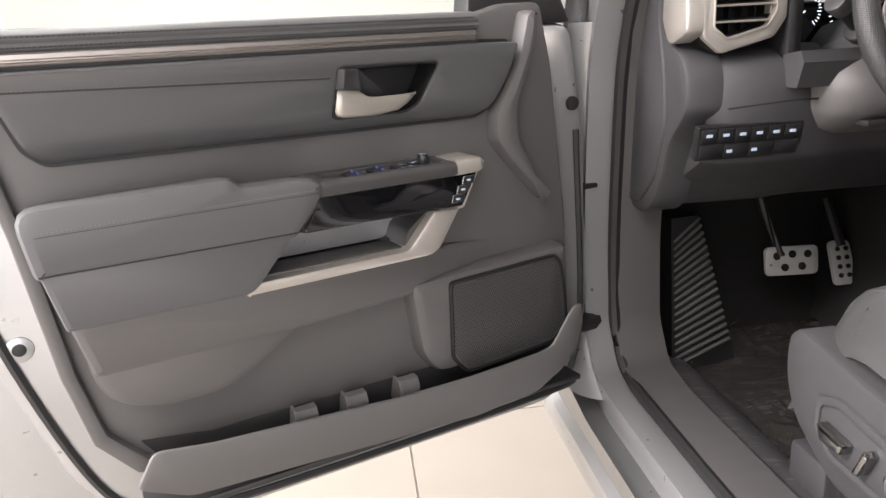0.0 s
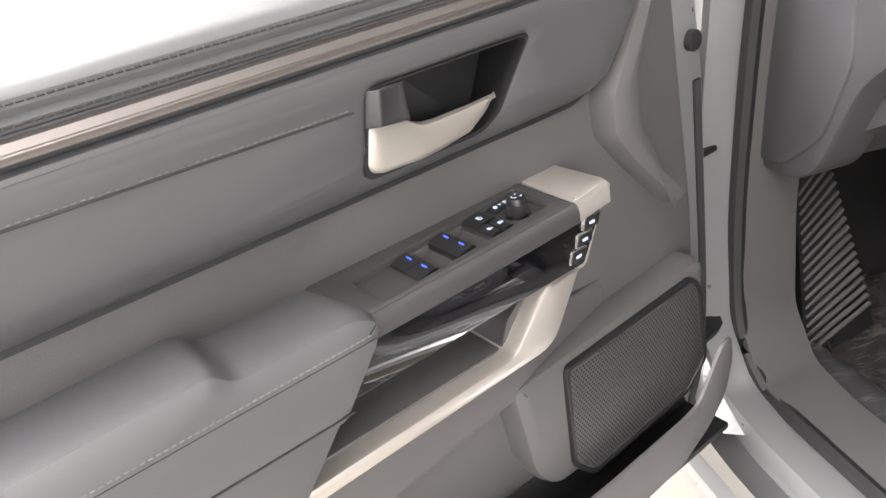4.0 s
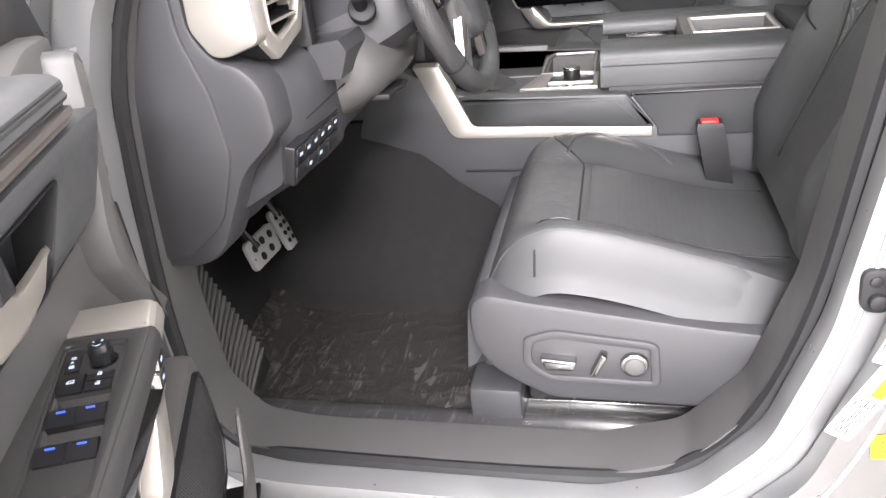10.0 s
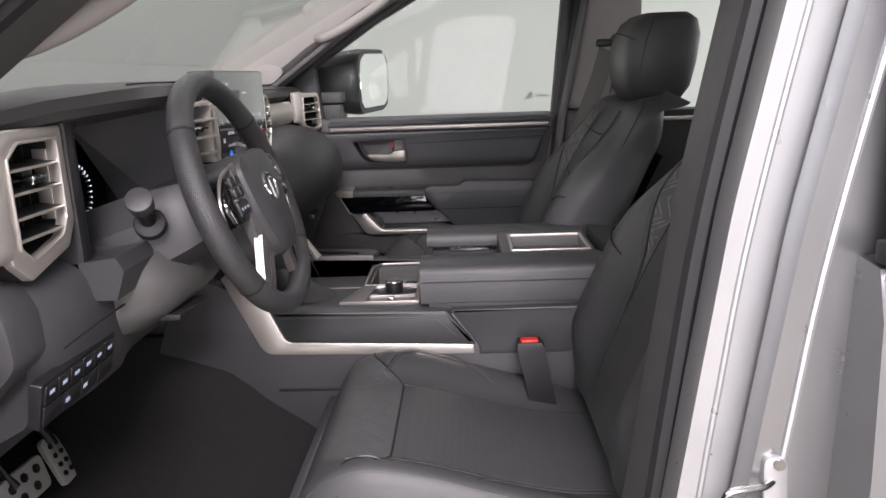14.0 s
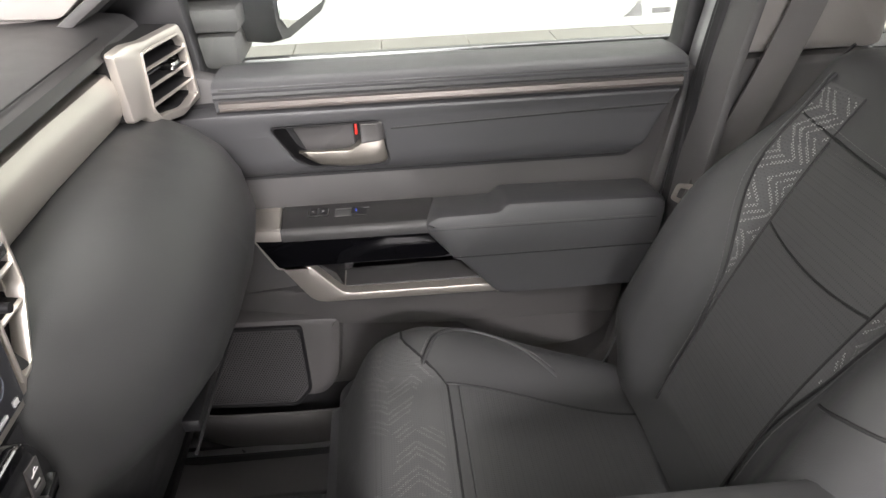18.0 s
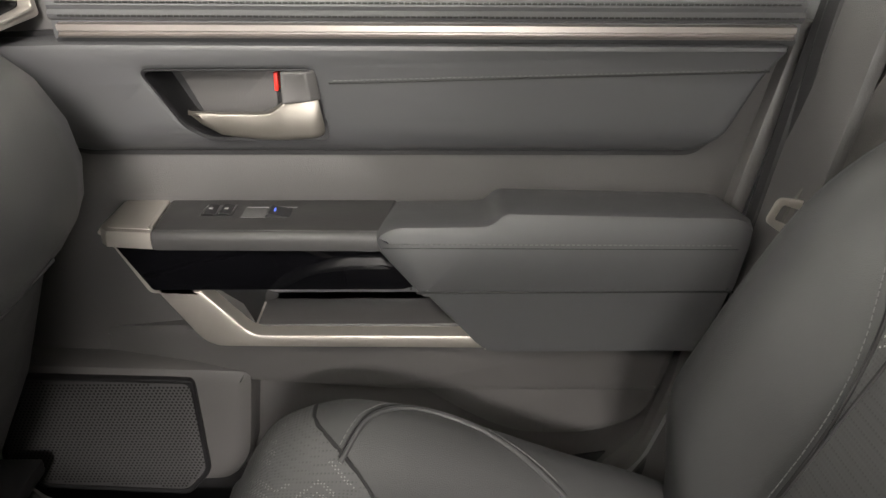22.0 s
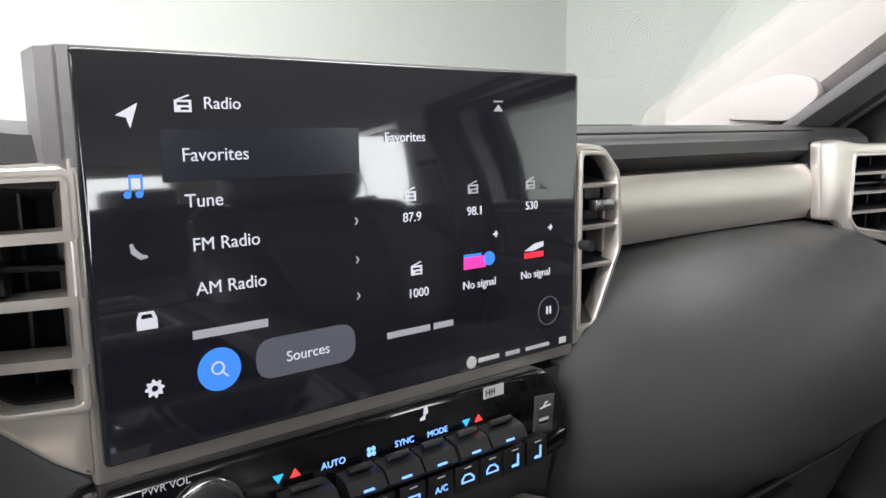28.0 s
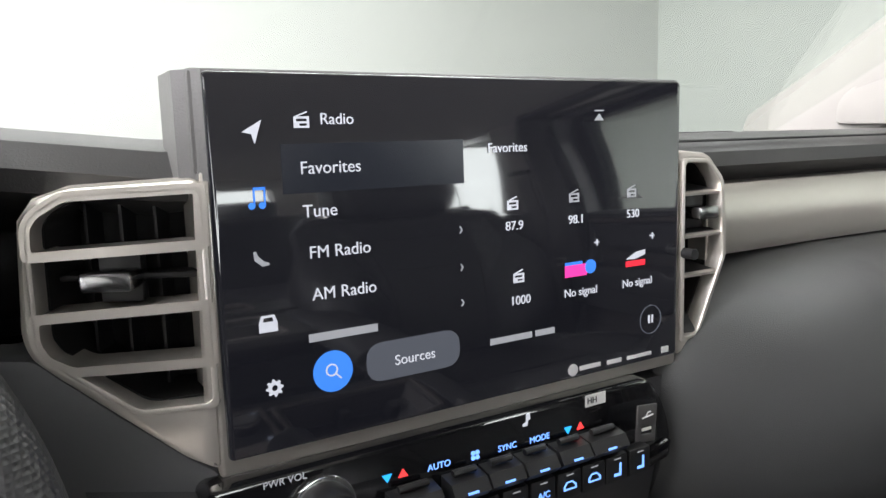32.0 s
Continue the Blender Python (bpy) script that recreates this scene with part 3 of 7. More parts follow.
def seat_belt(m, name):
    place(m)
    s = thing(name, "grey woven seat belt hanging on the pillar", "seat belt")
    path = spline([(0.750, -0.245, 1.612), (0.735, -0.21, 1.50), (0.728, -0.155, 1.36), (0.728, -0.105, 1.25), (0.730, -0.085, 1.17), (0.738, -0.085, 0.95), (0.745, -0.09, 0.72)], 6)
    rings = []
    for p in path:
        rings.append([p + Vector(d) for d in ((-0.002, -0.023, -0.010), (0.002, -0.023, -0.010), (0.002, 0.023, 0.010), (-0.002, 0.023, 0.010))])
    part("webbing", loft(rings), WEB, s)
    part("anchor_loop", box(0.735, 0.757, -0.285, -0.205, 1.600, 1.622, 0.006), PLASTIC_BLK, s)
    t = plate(round_poly([(-0.024, -0.010), (0.024, -0.010), (0.020, 0.018), (0.013, 0.05), (-0.013, 0.05), (-0.020, 0.018)], 0.006), 0, 0.003, "x", [round_poly([(-0.009, 0.022), (0.009, 0.022), (0.008, 0.043), (-0.008, 0.043)], 0.003)], 0.0008)
    t.transform(Matrix.Translation((0.718, -0.095, 1.212)) @ Matrix.Rotation(radians(-70), 4, "X"))
    part("tongue", t, SATIN, s, "bright steel belt tongue")
    part("tongue_grip", box(0.712, 0.728, -0.128, -0.078, 1.204, 1.226, 0.005), PLASTIC_BLK, s)
    return finish(s)


seat_belt(I4, "passenger_belt")
place(I4)

# rear view mirror
rvm = thing("rear_view_mirror", "black rear view mirror on the windshield", "mirror")
part("casing", box(-0.12, 0.12, 0.585, 0.625, 1.705, 1.775, 0.016, 3), PLASTIC_BLK, rvm)
part("mirror_glass", box(-0.112, 0.112, 0.582, 0.586, 1.712, 1.768, 0.001), MIRROR, rvm)
part("stalk", tube([(0, 0.62, 1.745), (0, 0.63, 1.79), (0, 0.50, 1.80)], 0.012), PLASTIC_BLK, rvm)
finish(rvm)

# outer mirror on the passenger side
om = thing("side_mirror", "black towing side mirror on the passenger door", "mirror")
rings = []
for y, g in ((0.47, 0.0), (0.49, -0.006), (0.58, 0.01), (0.66, 0.03), (0.70, 0.06)):
    rings.append([(0.970 + g + 0.30 * (a) * (1 - 2.2 * g) - 0.12 * (y - 0.47) + 0.0, y + 0.07 * (1 - a), 1.415 + g * 0.6 + b * (0.215 - 1.2 * g)) for a, b in ((0.02, 0.15), (0.08, 0.03), (0.2, 0.0), (0.80, 0.02), (0.95, 0.10), (1.0, 0.3), (1.0, 0.80), (0.93, 0.95), (0.8, 1.0), (0.2, 0.98), (0.07, 0.90), (0.0, 0.75))])
part("housing", loft(rings), PLASTIC_BLK, om)
gl = [(0.970 + 0.30 * a, 0.4665 + 0.07 * (1 - a), 1.415 + b * 0.215) for a, b in ((0.07, 0.18), (0.14, 0.09), (0.80, 0.10), (0.91, 0.18), (0.95, 0.32), (0.95, 0.78), (0.89, 0.90), (0.78, 0.94), (0.22, 0.92), (0.10, 0.84), (0.05, 0.72))]
part("mirror_glass", loft([gl, [(p[0], p[1] + 0.003, p[2]) for p in gl]]), MIRROR, om)
part("bracket", box(0.90, 1.06, 0.585, 0.69, 1.457, 1.492, 0.006), PLASTIC_LO, om)
part("bracket_lower", box(0.90, 1.04, 0.592, 0.672, 1.402, 1.453, 0.006), PLASTIC_LO, om)
finish(om)

# ---------------------------------------------------------------- doors
ARM_TOP = [(-0.057, 1.211, 0.030), (0.20, 1.217), (0.213, 1.203), (0.308, 1.202), (0.328, 1.190, 0.012), (0.324, 1.170), (0.280, 1.116, 0.006), (-0.044, 1.118)]
ARM_LOW = [(-0.042, 1.137), (0.290, 1.137), (0.213, 1.050, 0.015), (-0.022, 1.050)]
TRIM = [(-0.10, 1.40), (-0.085, 1.304), (-0.06, 1.16), (-0.036, 0.964), (-0.012, 0.86), (0.04, 0.80), (0.12, 0.775), (0.74, 0.775), (0.80, 0.80), (0.829, 0.865), (0.823, 1.05), (0.795, 1.32), (0.773, 1.425), (0.70, 1.425), (0.60, 1.40)]
POCKET = [(0.215, 1.062), (0.463, 1.062), (0.510, 1.114), (0.505, 1.165), (0.27, 1.165)]
PAD = [(-0.072, 1.366), (0.612, 1.366), (0.695, 1.363), (0.683, 1.317), (0.653, 1.261), (0.629, 1.250, 0.02), (-0.005, 1.250, 0.03), (-0.028, 1.269), (-0.052, 1.337)]
RECESS = [(0.383, 1.341), (0.545, 1.340), (0.515, 1.284), (0.491, 1.271), (0.374, 1.271)]
SPEAKER = [(0.551, 0.977), (0.764, 0.985), (0.776, 0.970), (0.788, 0.858), (0.752, 0.826), (0.576, 0.814), (0.549, 0.846)]
WINDOW = [(-0.088, 1.404), (0.643, 1.404), (0.662, 1.568), (0.46, 1.698), (0.27, 1.80), (0.12, 1.815), (-0.125, 1.81)]


def smooth_step(t):
    t = max(0, min(1, t))
    return t * t * (3 - 2 * t)


def rect4(x0, x1, y0, y1):
    return [(x0, y0), (x1, y0), (x1, y1), (x0, y1)]


def rng_(a, b, n):
    return [a + (b - a) * k / (n - 1) for k in range(n)]


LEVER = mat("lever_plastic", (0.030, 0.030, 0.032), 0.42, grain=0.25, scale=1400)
BLUE = glow("blue_backlight", (0.08, 0.16, 1.0), 0.6)
WHITE_LED = glow("white_backlight", (0.65, 0.78, 1.0), 0.4)


def paddle(name, x0, x1, y0, y1, z0, z1, parent, lit=True):
    """A window switch, higher at its front edge, with a hollow behind it."""
    bm = loft([[(x0, y, z0 - 0.006), (x1, y, z0 - 0.006), (x1, y, z), (x0, y, z)] for y, z in ((y0, z0), (y0 + 0.35 * (y1 - y0), z0 + 0.0015), (y1 - 0.003, z1), (y1, z1 - 0.002))])
    p = part(name, bevel(bm, 0.0012, 2, 40), SWITCH, parent)
    if lit:
        c = (x0 + x1) / 2
        zz = z0 + 0.55 * (z1 - z0) + 0.0012
        part("light_mark", box(c - 0.0035, c + 0.0035, y0 + 0.64 * (y1 - y0), y0 + 0.69 * (y1 - y0), zz - 0.001, zz + 0.0010, 0.0002), BLUE, p)
    return p


def door(m, name, label, driver):
    place(m)
    d = thing(name, label, "car door")
    shell = [(-0.15, 1.39), (-0.155, 1.27), (-0.148, 1.13), (-0.119, 0.98), (-0.058, 0.79), (0.0, 0.70), (0.10, 0.655), (0.80, 0.655), (0.87, 0.70), (0.90, 0.85), (0.89, 1.20), (0.86, 1.39)]
    if driver:
        flange = [(-0.222, 1.40), (-0.238, 1.15), (-0.246, 0.86), (-0.236, 0.64), (0.10, 0.625), (0.80, 0.63), (0.88, 0.69), (0.905, 0.85), (0.895, 1.20), (0.865, 1.40)]
        part("door_flange", plate(flange, 0.922, 0.966, "x", (), 0.010, 0.03), PAINT_IN, d)
        part("flange_fold", tube(spline([(0.921, p[0] + 0.030, p[1]) for p in flange[:4]], 6), 0.004, 6), PAINT_IN, d)
    part("outer_skin", plate(grown(shell, -0.012), 0.950, 0.965, "x", (), 0.004, 0.02), PAINT, d)
    part("inner_panel", plate(shell, 0.862, 0.951, "x", (), 0.016, 0.03), PAINT_IN, d)
    part("door_seal", tube([(0.862, p[0], p[1]) for p in spline([(*q, 0) for q in grown(shell, 0.024)][:11], 5)], 0.007, 6), RUBBER, d)
    for hy, hz in ((-0.083, 1.004),):
        part("plug", cyl((0.861, hy, hz), (1, 0, 0), 0.009, 0.007, 16, bev=0.002), RUBBER, d)
        part("plug_collar", cyl((0.863, hy, hz), (1, 0, 0), 0.019, 0.006, 24, bev=0.003), PAINT_IN, d)
    part("latch", box(0.856, 0.90, -0.152, -0.122, 1.135, 1.165, 0.006), PLASTIC_BLK, d)
    part("latch_jaw", box(0.853, 0.87, -0.142, -0.128, 1.142, 1.156, 0.003), STEEL, d)
    part("hinge_bolt", cyl((0.860, 0.857, 1.247), (1, 0, 0), 0.013, 0.012, 12, bev=0.002), RUBBER, d)
    part("trim_panel", plate(TRIM, 0.836, 0.866, "x", [POCKET, grown(RECESS, -0.002)], 0.010, 0.012), PLASTIC, d)
    edge = [(-0.088, 1.385), (-0.072, 1.30), (-0.046, 1.16), (-0.022, 0.964), (0.0, 0.868), (0.046, 0.815), (0.12, 0.79), (0.12, 0.78), (0.03, 0.795), (-0.018, 0.855), (-0.042, 0.964), (-0.066, 1.16), (-0.091, 1.304), (-0.106, 1.385)]
    part("rear_border", plate(edge, 0.818, 0.862, "x", (), 0.006), PLASTIC, d)
    part("pocket_liner", plate(grown(POCKET, -0.02), 0.872, 0.878, "x", (), 0.0), PLASTIC_LO, d)
    part("pocket_floor", box(0.79, 0.872, 0.21, 0.47, 1.052, 1.062, 0.002), PLASTIC, d)
    part("pocket_end", loft([[(x, 0.463 + 0.047 * k - 0.012 * (1 - abs(2 * k - 1)), 1.062 + 0.052 * k) for k in (0, 0.25, 0.5, 0.75, 1)] + [(x, 0.515, 1.06)] for x in (0.79, 0.872)]), TRAY, d)
    slope = lambda v: Vector((v.x + ((1.31 - v.z) * 0.22 + 13 * max(0, 1.283 - v.z) ** 2) * (0.842 - v.x) / 0.04, v.y, v.z))
    part("upper_pad", plate(PAD, 0.8000, 0.842, "x", [RECESS], 0.006, 0.010, warp=slope, cuts=(1.345, 1.325, 1.305, 1.290, 1.280, 1.273, 1.266, 1.259, 1.254)), LEATHER_D, d, smooth=50)
    # Thin black sheet round the pad, added as its painted shadow line.
    part("pad_gap", plate(grown(PAD, -0.0055), 0.8315, 0.842, "x", [grown(RECESS, -0.004)], 0.0, 0.010), RUBBER, d)
    part("recess_rim", plate(grown(RECESS, -0.0016), 0.7990, 0.812, "x", [grown(RECESS, 0.0006)], 0.0008, 0.010, warp=slope), PLASTIC_BLK, d, "thin dark rim round the handle recess")
    part("recess_wall", plate(grown(RECESS, -0.003), 0.806, 0.858, "x", [grown(RECESS, 0.0005)], 0.0, 0.010), PLASTIC_BLK, d)
    part("recess_back", plate(grown(RECESS, -0.003), 0.857, 0.861, "x", (), 0.0), PLASTIC_BLK, d)
    # The driver's panel is black: the recess's shade is put into its colour.
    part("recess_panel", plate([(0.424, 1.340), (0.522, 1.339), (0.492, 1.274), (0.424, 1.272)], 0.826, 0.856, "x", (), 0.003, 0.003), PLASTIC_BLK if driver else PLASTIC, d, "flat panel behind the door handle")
    part("lever_well", box(0.822, 0.856, 0.377, 0.4235, 1.272, 1.341, 0.001), PLASTIC_BLK, d)
    part("pad_stitching", stitches([(0.7918, -0.050, 1.3435), (0.7950, 0.366, 1.3305)], normal=(1, 0, 0), step=0.0052, length=0.0030, r=0.0006), THREAD, d)
    part("pad_seam", tube([(0.7928, -0.054, 1.3412), (0.7960, 0.368, 1.3282)], 0.0012, 6), THREAD_D, d)
    rail = [(0.845, 1.362), (0.800, 1.364), (0.794, 1.370), (0.793, 1.386), (0.789, 1.388), (0.787, 1.392), (0.790, 1.396), (0.788, 1.400), (0.789, 1.405), (0.796, 1.4105), (0.815, 1.4135), (0.86, 1.413), (0.905, 1.409), (0.905, 1.38), (0.845, 1.38)]
    part("belt_rail", sweep(rail, (-0.075, -0.07, 0.2, 0.612, 0.617)), LEATHER_D, d)
    part("belt_strip", sweep([(0.796, 1.3700), (0.787, 1.3715), (0.7855, 1.3735), (0.7885, 1.3752), (0.7885, 1.3765), (0.7850, 1.3780), (0.7850, 1.3835), (0.796, 1.3850)], (-0.068, 0.2, 0.610)), STRIP, d)
    for zz in (1.391, 1.403):
        part("rail_stitching", stitches([(0.7865, -0.068, zz), (0.7865, 0.61, zz)], step=0.0055, r=0.0009), THREAD_D, d)
    part("armrest", plate(ARM_TOP, 0.744, 0.838, "x", (), 0.014, 0.012, warp=lambda v: Vector((v.x, v.y, v.z - 0.13 * (v.x - 0.744) * smooth_step((v.z - 1.16) / 0.03)))), LEATHER_D, d)
    part("armrest_lower", plate(ARM_LOW, 0.7460, 0.838, "x", (), 0.008, 0.006), LEATHER_D, d)
    part("armrest_stitching", stitches([(0.7438, -0.028, 1.180), (0.7438, 0.315, 1.182)], step=0.0052, length=0.0032, r=0.0007), THREAD, d)
    part("armrest_seam", tube([(0.7452, -0.040, 1.1265), (0.7452, 0.285, 1.1265)], 0.0011, 6), RUBBER, d)
    part("armrest_piping", tube([(0.744, -0.036, 1.1755), (0.744, 0.318, 1.1775)], 0.0005, 6), RUBBER, d)
    # ledge with switches
    ledge = round_poly([(0.757, 0.318), (0.845, 0.306), (0.847, 0.5515), (0.760, 0.5475)], 0.004)
    well = round_poly([(0.7660, 0.340), (0.8150, 0.340), (0.8330, 0.5370), (0.7775, 0.5325)], 0.006)
    if driver:
        part("switch_ledge", plate(ledge, 1.191, 1.168, "z", [well], 0.004, 0.0), TRAY, d)
        part("well_wall", plate(offset_poly(well, -0.003), 1.1872, 1.172, "z", [offset_poly(well, 0.0018)], 0.0015), TRAY, d)
        # the switches stand in rows along a slanting well
        SLANT = m @ Matrix(((1, 0.10, 0, -0.045), (0, 1, 0, 0), (0, 0, 1, 0), (0, 0, 0, 1)))
        place(SLANT)
        hollows = [rect4(0.7772, 0.8213, y0, y1) for y0, y1 in ((0.4000, 0.4222), (0.4435, 0.4640))]
        part("switch_well", plate(rect4(0.7705, 0.8275, 0.332, 0.545), 1.1848, 1.178, "z", hollows, 0.0006), TRAY, d)
        for q in hollows:
            part("finger_hollow", loft([[(q[0][0] - 0.001, y, z0 - 0.003), (q[1][0] + 0.001, y, z0 - 0.003), (q[1][0] + 0.001, y, z0), (q[0][0] - 0.001, y, z0)] for y, z0 in ((q[0][1] - 0.001, 1.1735), (q[0][1] + 0.006, 1.1735), (q[0][1] + 0.014, 1.1765), (q[2][1] + 0.001, 1.1815))]), TRAY, d)
            part("hollow_side", box(q[1][0] - 0.0006, q[1][0] + 0.0008, q[0][1], q[2][1], 1.174, 1.1852, 0.0003), PLASTIC, d)
        for y0 in (0.3788, 0.4222):
            for x0, x1 in ((0.7772, 0.7991), (0.7996, 0.8213)):
                paddle("window_switch", x0, x1, y0, y0 + 0.0208, 1.1870, 1.1900, d)
        b = paddle("window_lock_button", 0.8003, 0.8213, 0.4642, 0.4910, 1.1868, 1.1885, d, False)
        gx, gy = 0.8108, 0.4785
        part("icon", plate([(gx - 0.0032, gy - 0.0022), (gx + 0.0032, gy - 0.0022), (gx + 0.0032, gy + 0.0012), (gx + 0.0008, gy + 0.0026), (gx - 0.0032, gy + 0.0022)], 1.1886, 1.1874, "z", [[(gx - 0.0022, gy - 0.0002), (gx + 0.0022, gy - 0.0002), (gx + 0.0022, gy + 0.0008), (gx + 0.0006, gy + 0.0018), (gx - 0.0022, gy + 0.0014)]], 0), WHITE_LED, b, smooth=0)
        for y0, y1, nm, gap in ((0.4642, 0.4782, "unlock_button", 0.0006), (0.4790, 0.4910, "lock_button", 0.0)):
            b = paddle(nm, 0.7772, 0.7985, y0, y1, 1.1868, 1.1880, d, False)
            gy = (y0 + y1) / 2 - 0.001
            part("icon", plate(rect4(0.7861, 0.7901, gy - 0.0016, gy + 0.0012), 1.1884, 1.1870, "z", [rect4(0.7877, 0.7885, gy - 0.0008, gy + 0.0004)], 0), WHITE_LED, b, smooth=0)
            part("icon", plate(rect4(0.7867 - gap, 0.7895 - gap, gy + 0.0013, gy + 0.0034), 1.1884, 1.1870, "z", [rect4(0.7874 - gap, 0.7888 - gap, gy + 0.0012, gy + 0.0027)], 0), WHITE_LED, b, smooth=0)
        b = paddle("mirror_fold_switch", 0.8080, 0.8200, 0.4970, 0.5228, 1.1866, 1.1880, d, False)
        words("A", 0.0048, SLANT @ Matrix.Translation((0.8140, 0.5092, 1.1884)) @ Matrix.Diagonal((-1, 1, 1, 1)), WHITE_LED, b)
        for yy in (0.5030, 0.5160):
            part("icon", plate(rect4(0.8118, 0.8160, yy - 0.0016, yy + 0.0016), 1.1884, 1.1868, "z", [rect4(0.8127, 0.8151, yy - 0.0008, yy + 0.0008)] if yy > 0.51 else (), 0), WHITE_LED, b, smooth=0)
        place(m)
        kx, ky = 0.7945, 0.5085
        k = part("mirror_knob", cyl((kx, ky, 1.1945), (0, 0, 1), 0.0098, 0.018, 40, 0.0088, 0.0012), SWITCH, d)
        part("knob_well", cyl((kx, ky, 1.1851), (0, 0, 1), 0.0122, 0.0014, 32), GLOSSBLK, d)
        bm = bmesh.new()
        for a in range(36):
            t = 2 * math.pi * a / 36
            join(bm, cyl((kx + 0.0097 * math.cos(t), ky + 0.0097 * math.sin(t), 1.1925), (0, 0, 1), 0.0005, 0.010, 4))
        part("knurling", bm, SWITCH, k)
        for tx, ty, s in ((0.0036, 0.0030, "L"), (-0.0034, 0.0030, "R")):
            words(s, 0.0042, m @ Matrix.Translation((kx + tx, ky + ty, 1.2036)) @ Matrix.Diagonal((-1, 1, 1, 1)), WHITE_LED, k)
        part("icon", tube([(kx + 0.0034 * math.cos(a), ky - 0.001 + 0.0034 * math.sin(a), 1.2036) for a in rng_(3.4, 6.0, 8)], 0.0004, 4), WHITE_LED, k)
    else:
        part("switch_ledge", plate(ledge, 1.191, 1.168, "z", (), 0.003, 0.0), TRAY, d)
        part("switch_surround", plate(rect4(0.794, 0.8215, 0.476, 0.509), 1.1918, 1.188, "z", (), 0.0008), GLOSSBLK, d)
        for y0 in (0.4772, 0.4932):
            b = paddle("lock_switch", 0.7955, 0.8195, y0, y0 + 0.0148, 1.1915, 1.1935, d, False)
            part("icon", box(0.806, 0.810, y0 + 0.0055, y0 + 0.0095, 1.1930, 1.1938, 0.0002), THREAD_L, b)
        part("finger_hollow", plate(rect4(0.789, 0.815, 0.440, 0.466), 1.1916, 1.188, "z", (), 0.0006), THREAD, d, "grey finger hollow of the window switch")
        part("switch_rim", box(0.8135, 0.8160, 0.412, 0.464, 1.1905, 1.1925, 0.0005), THREAD, d)
        paddle("window_switch", 0.789, 0.8125, 0.416, 0.4405, 1.1915, 1.1955, d)
    part("ledge_cap", plate(round_poly([(0.762, 0.5485), (0.847, 0.5525), (0.849, 0.602), (0.778, 0.6025), (0.767, 0.594)], 0.004), 1.191, 1.168, "z", (), 0.004), SATIN, d, "satin silver cap of the armrest")
    part("ledge_edge", loft([[(x + 0.008, y, 1.169), (x, y, 1.171), (x, y, 1.181), (x + 0.002, y, 1.187), (x + 0.005, y, 1.1895), (x + 0.008, y, 1.1895)] for x, y in ((0.7515, 0.318), (0.7525, 0.45), (0.7550, 0.5475))]), TRAY, d)
    part("cap_edge", loft([[(x + 0.012, y, 1.169), (x, y, 1.172), (x, y, 1.181), (x + 0.003, y, 1.188), (x + 0.012, y, 1.190)] for x, y in ((0.7550, 0.5482), (0.760, 0.594), (0.768, 0.602))]), SATIN, d)
    part("gloss_panel", plate([(0.324, 1.168), (0.592, 1.170), (0.561, 1.117), (0.30, 1.117), (0.278, 1.124)], 0.768, 0.79, "x", (), 0.002, 0.003), GLOSSBLK, d)
    part("silver_trim", plate([(0.606, 1.187), (0.513, 1.045, 0.02), (0.205, 1.041), (0.222, 1.058), (0.463, 1.060, 0.012), (0.512, 1.115), (0.562, 1.117), (0.594, 1.178)], 0.770, 0.838, "x", (), 0.004, 0.003), SATIN, d)
    if driver:
        for k, (yy, zz) in enumerate(((0.573, 1.158), (0.562, 1.144), (0.552, 1.130))):
            b = part("memory_button", plate(round_poly([(yy - 0.010, zz - 0.006), (yy + 0.009, zz - 0.006), (yy + 0.013, zz + 0.005), (yy - 0.006, zz + 0.005)], 0.0015), 0.7662, 0.770, "x", (), 0.0008), SWITCH, d)
            part("button_rim", plate(round_poly([(yy - 0.011, zz - 0.0068), (yy + 0.010, zz - 0.0068), (yy + 0.0142, zz + 0.0058), (yy - 0.007, zz + 0.0058)], 0.0015), 0.7672, 0.7695, "x", (), 0.0003), STEEL, b)
            part("icon", box(0.7656, 0.7664, yy - 0.003, yy + 0.004, zz - 0.002, zz + 0.001, 0.0002), WHITE_LED, b)
    # handle
    hs = ((0.3728, 0.8075, 0.014, 1.3095, 1.2820), (0.3755, 0.8040, 0.020, 1.3115, 1.2755), (0.381, 0.8015, 0.022, 1.3120, 1.2715), (0.388, 0.8005, 0.023, 1.3115, 1.2700), (0.412, 0.7990, 0.024, 1.3088, 1.2692), (0.4195, 0.7985, 0.023, 1.3035, 1.2690), (0.426, 0.7985, 0.017, 1.2990, 1.2690), (0.433, 0.7990, 0.011, 1.2972, 1.2690), (0.445, 0.7995, 0.0085, 1.2965, 1.2695), (0.478, 0.8005, 0.0075, 1.2965, 1.2735), (0.497, 0.8015, 0.0070, 1.2970, 1.2840), (0.5085, 0.8025, 0.0055, 1.2975, 1.2940))
    part("handle", loft([[(x0, y, zt - 0.0025), (x0 + 0.0010, y, zt - 0.0007), (x0 + 0.0035, y, zt), (x0 + w, y, zt), (x0 + w + 0.004, y, zb), (x0 + 0.0055, y, zb), (x0 + 0.0035, y, zb + 0.0015), (x0 + 0.002, y, zb + 0.006)] for y, x0, w, zt, zb in hs]), DOOR_SATIN if driver else HANDLE_DIM, d, "satin silver door handle", smooth=45)
    bm = bmesh.new()
    ridge = [(0.7868, 0.3885, 1.3405), (0.7897, 0.3850, 1.3120), (0.7920, 0.4140, 1.3080), (0.7930, 0.4135, 1.3395)]
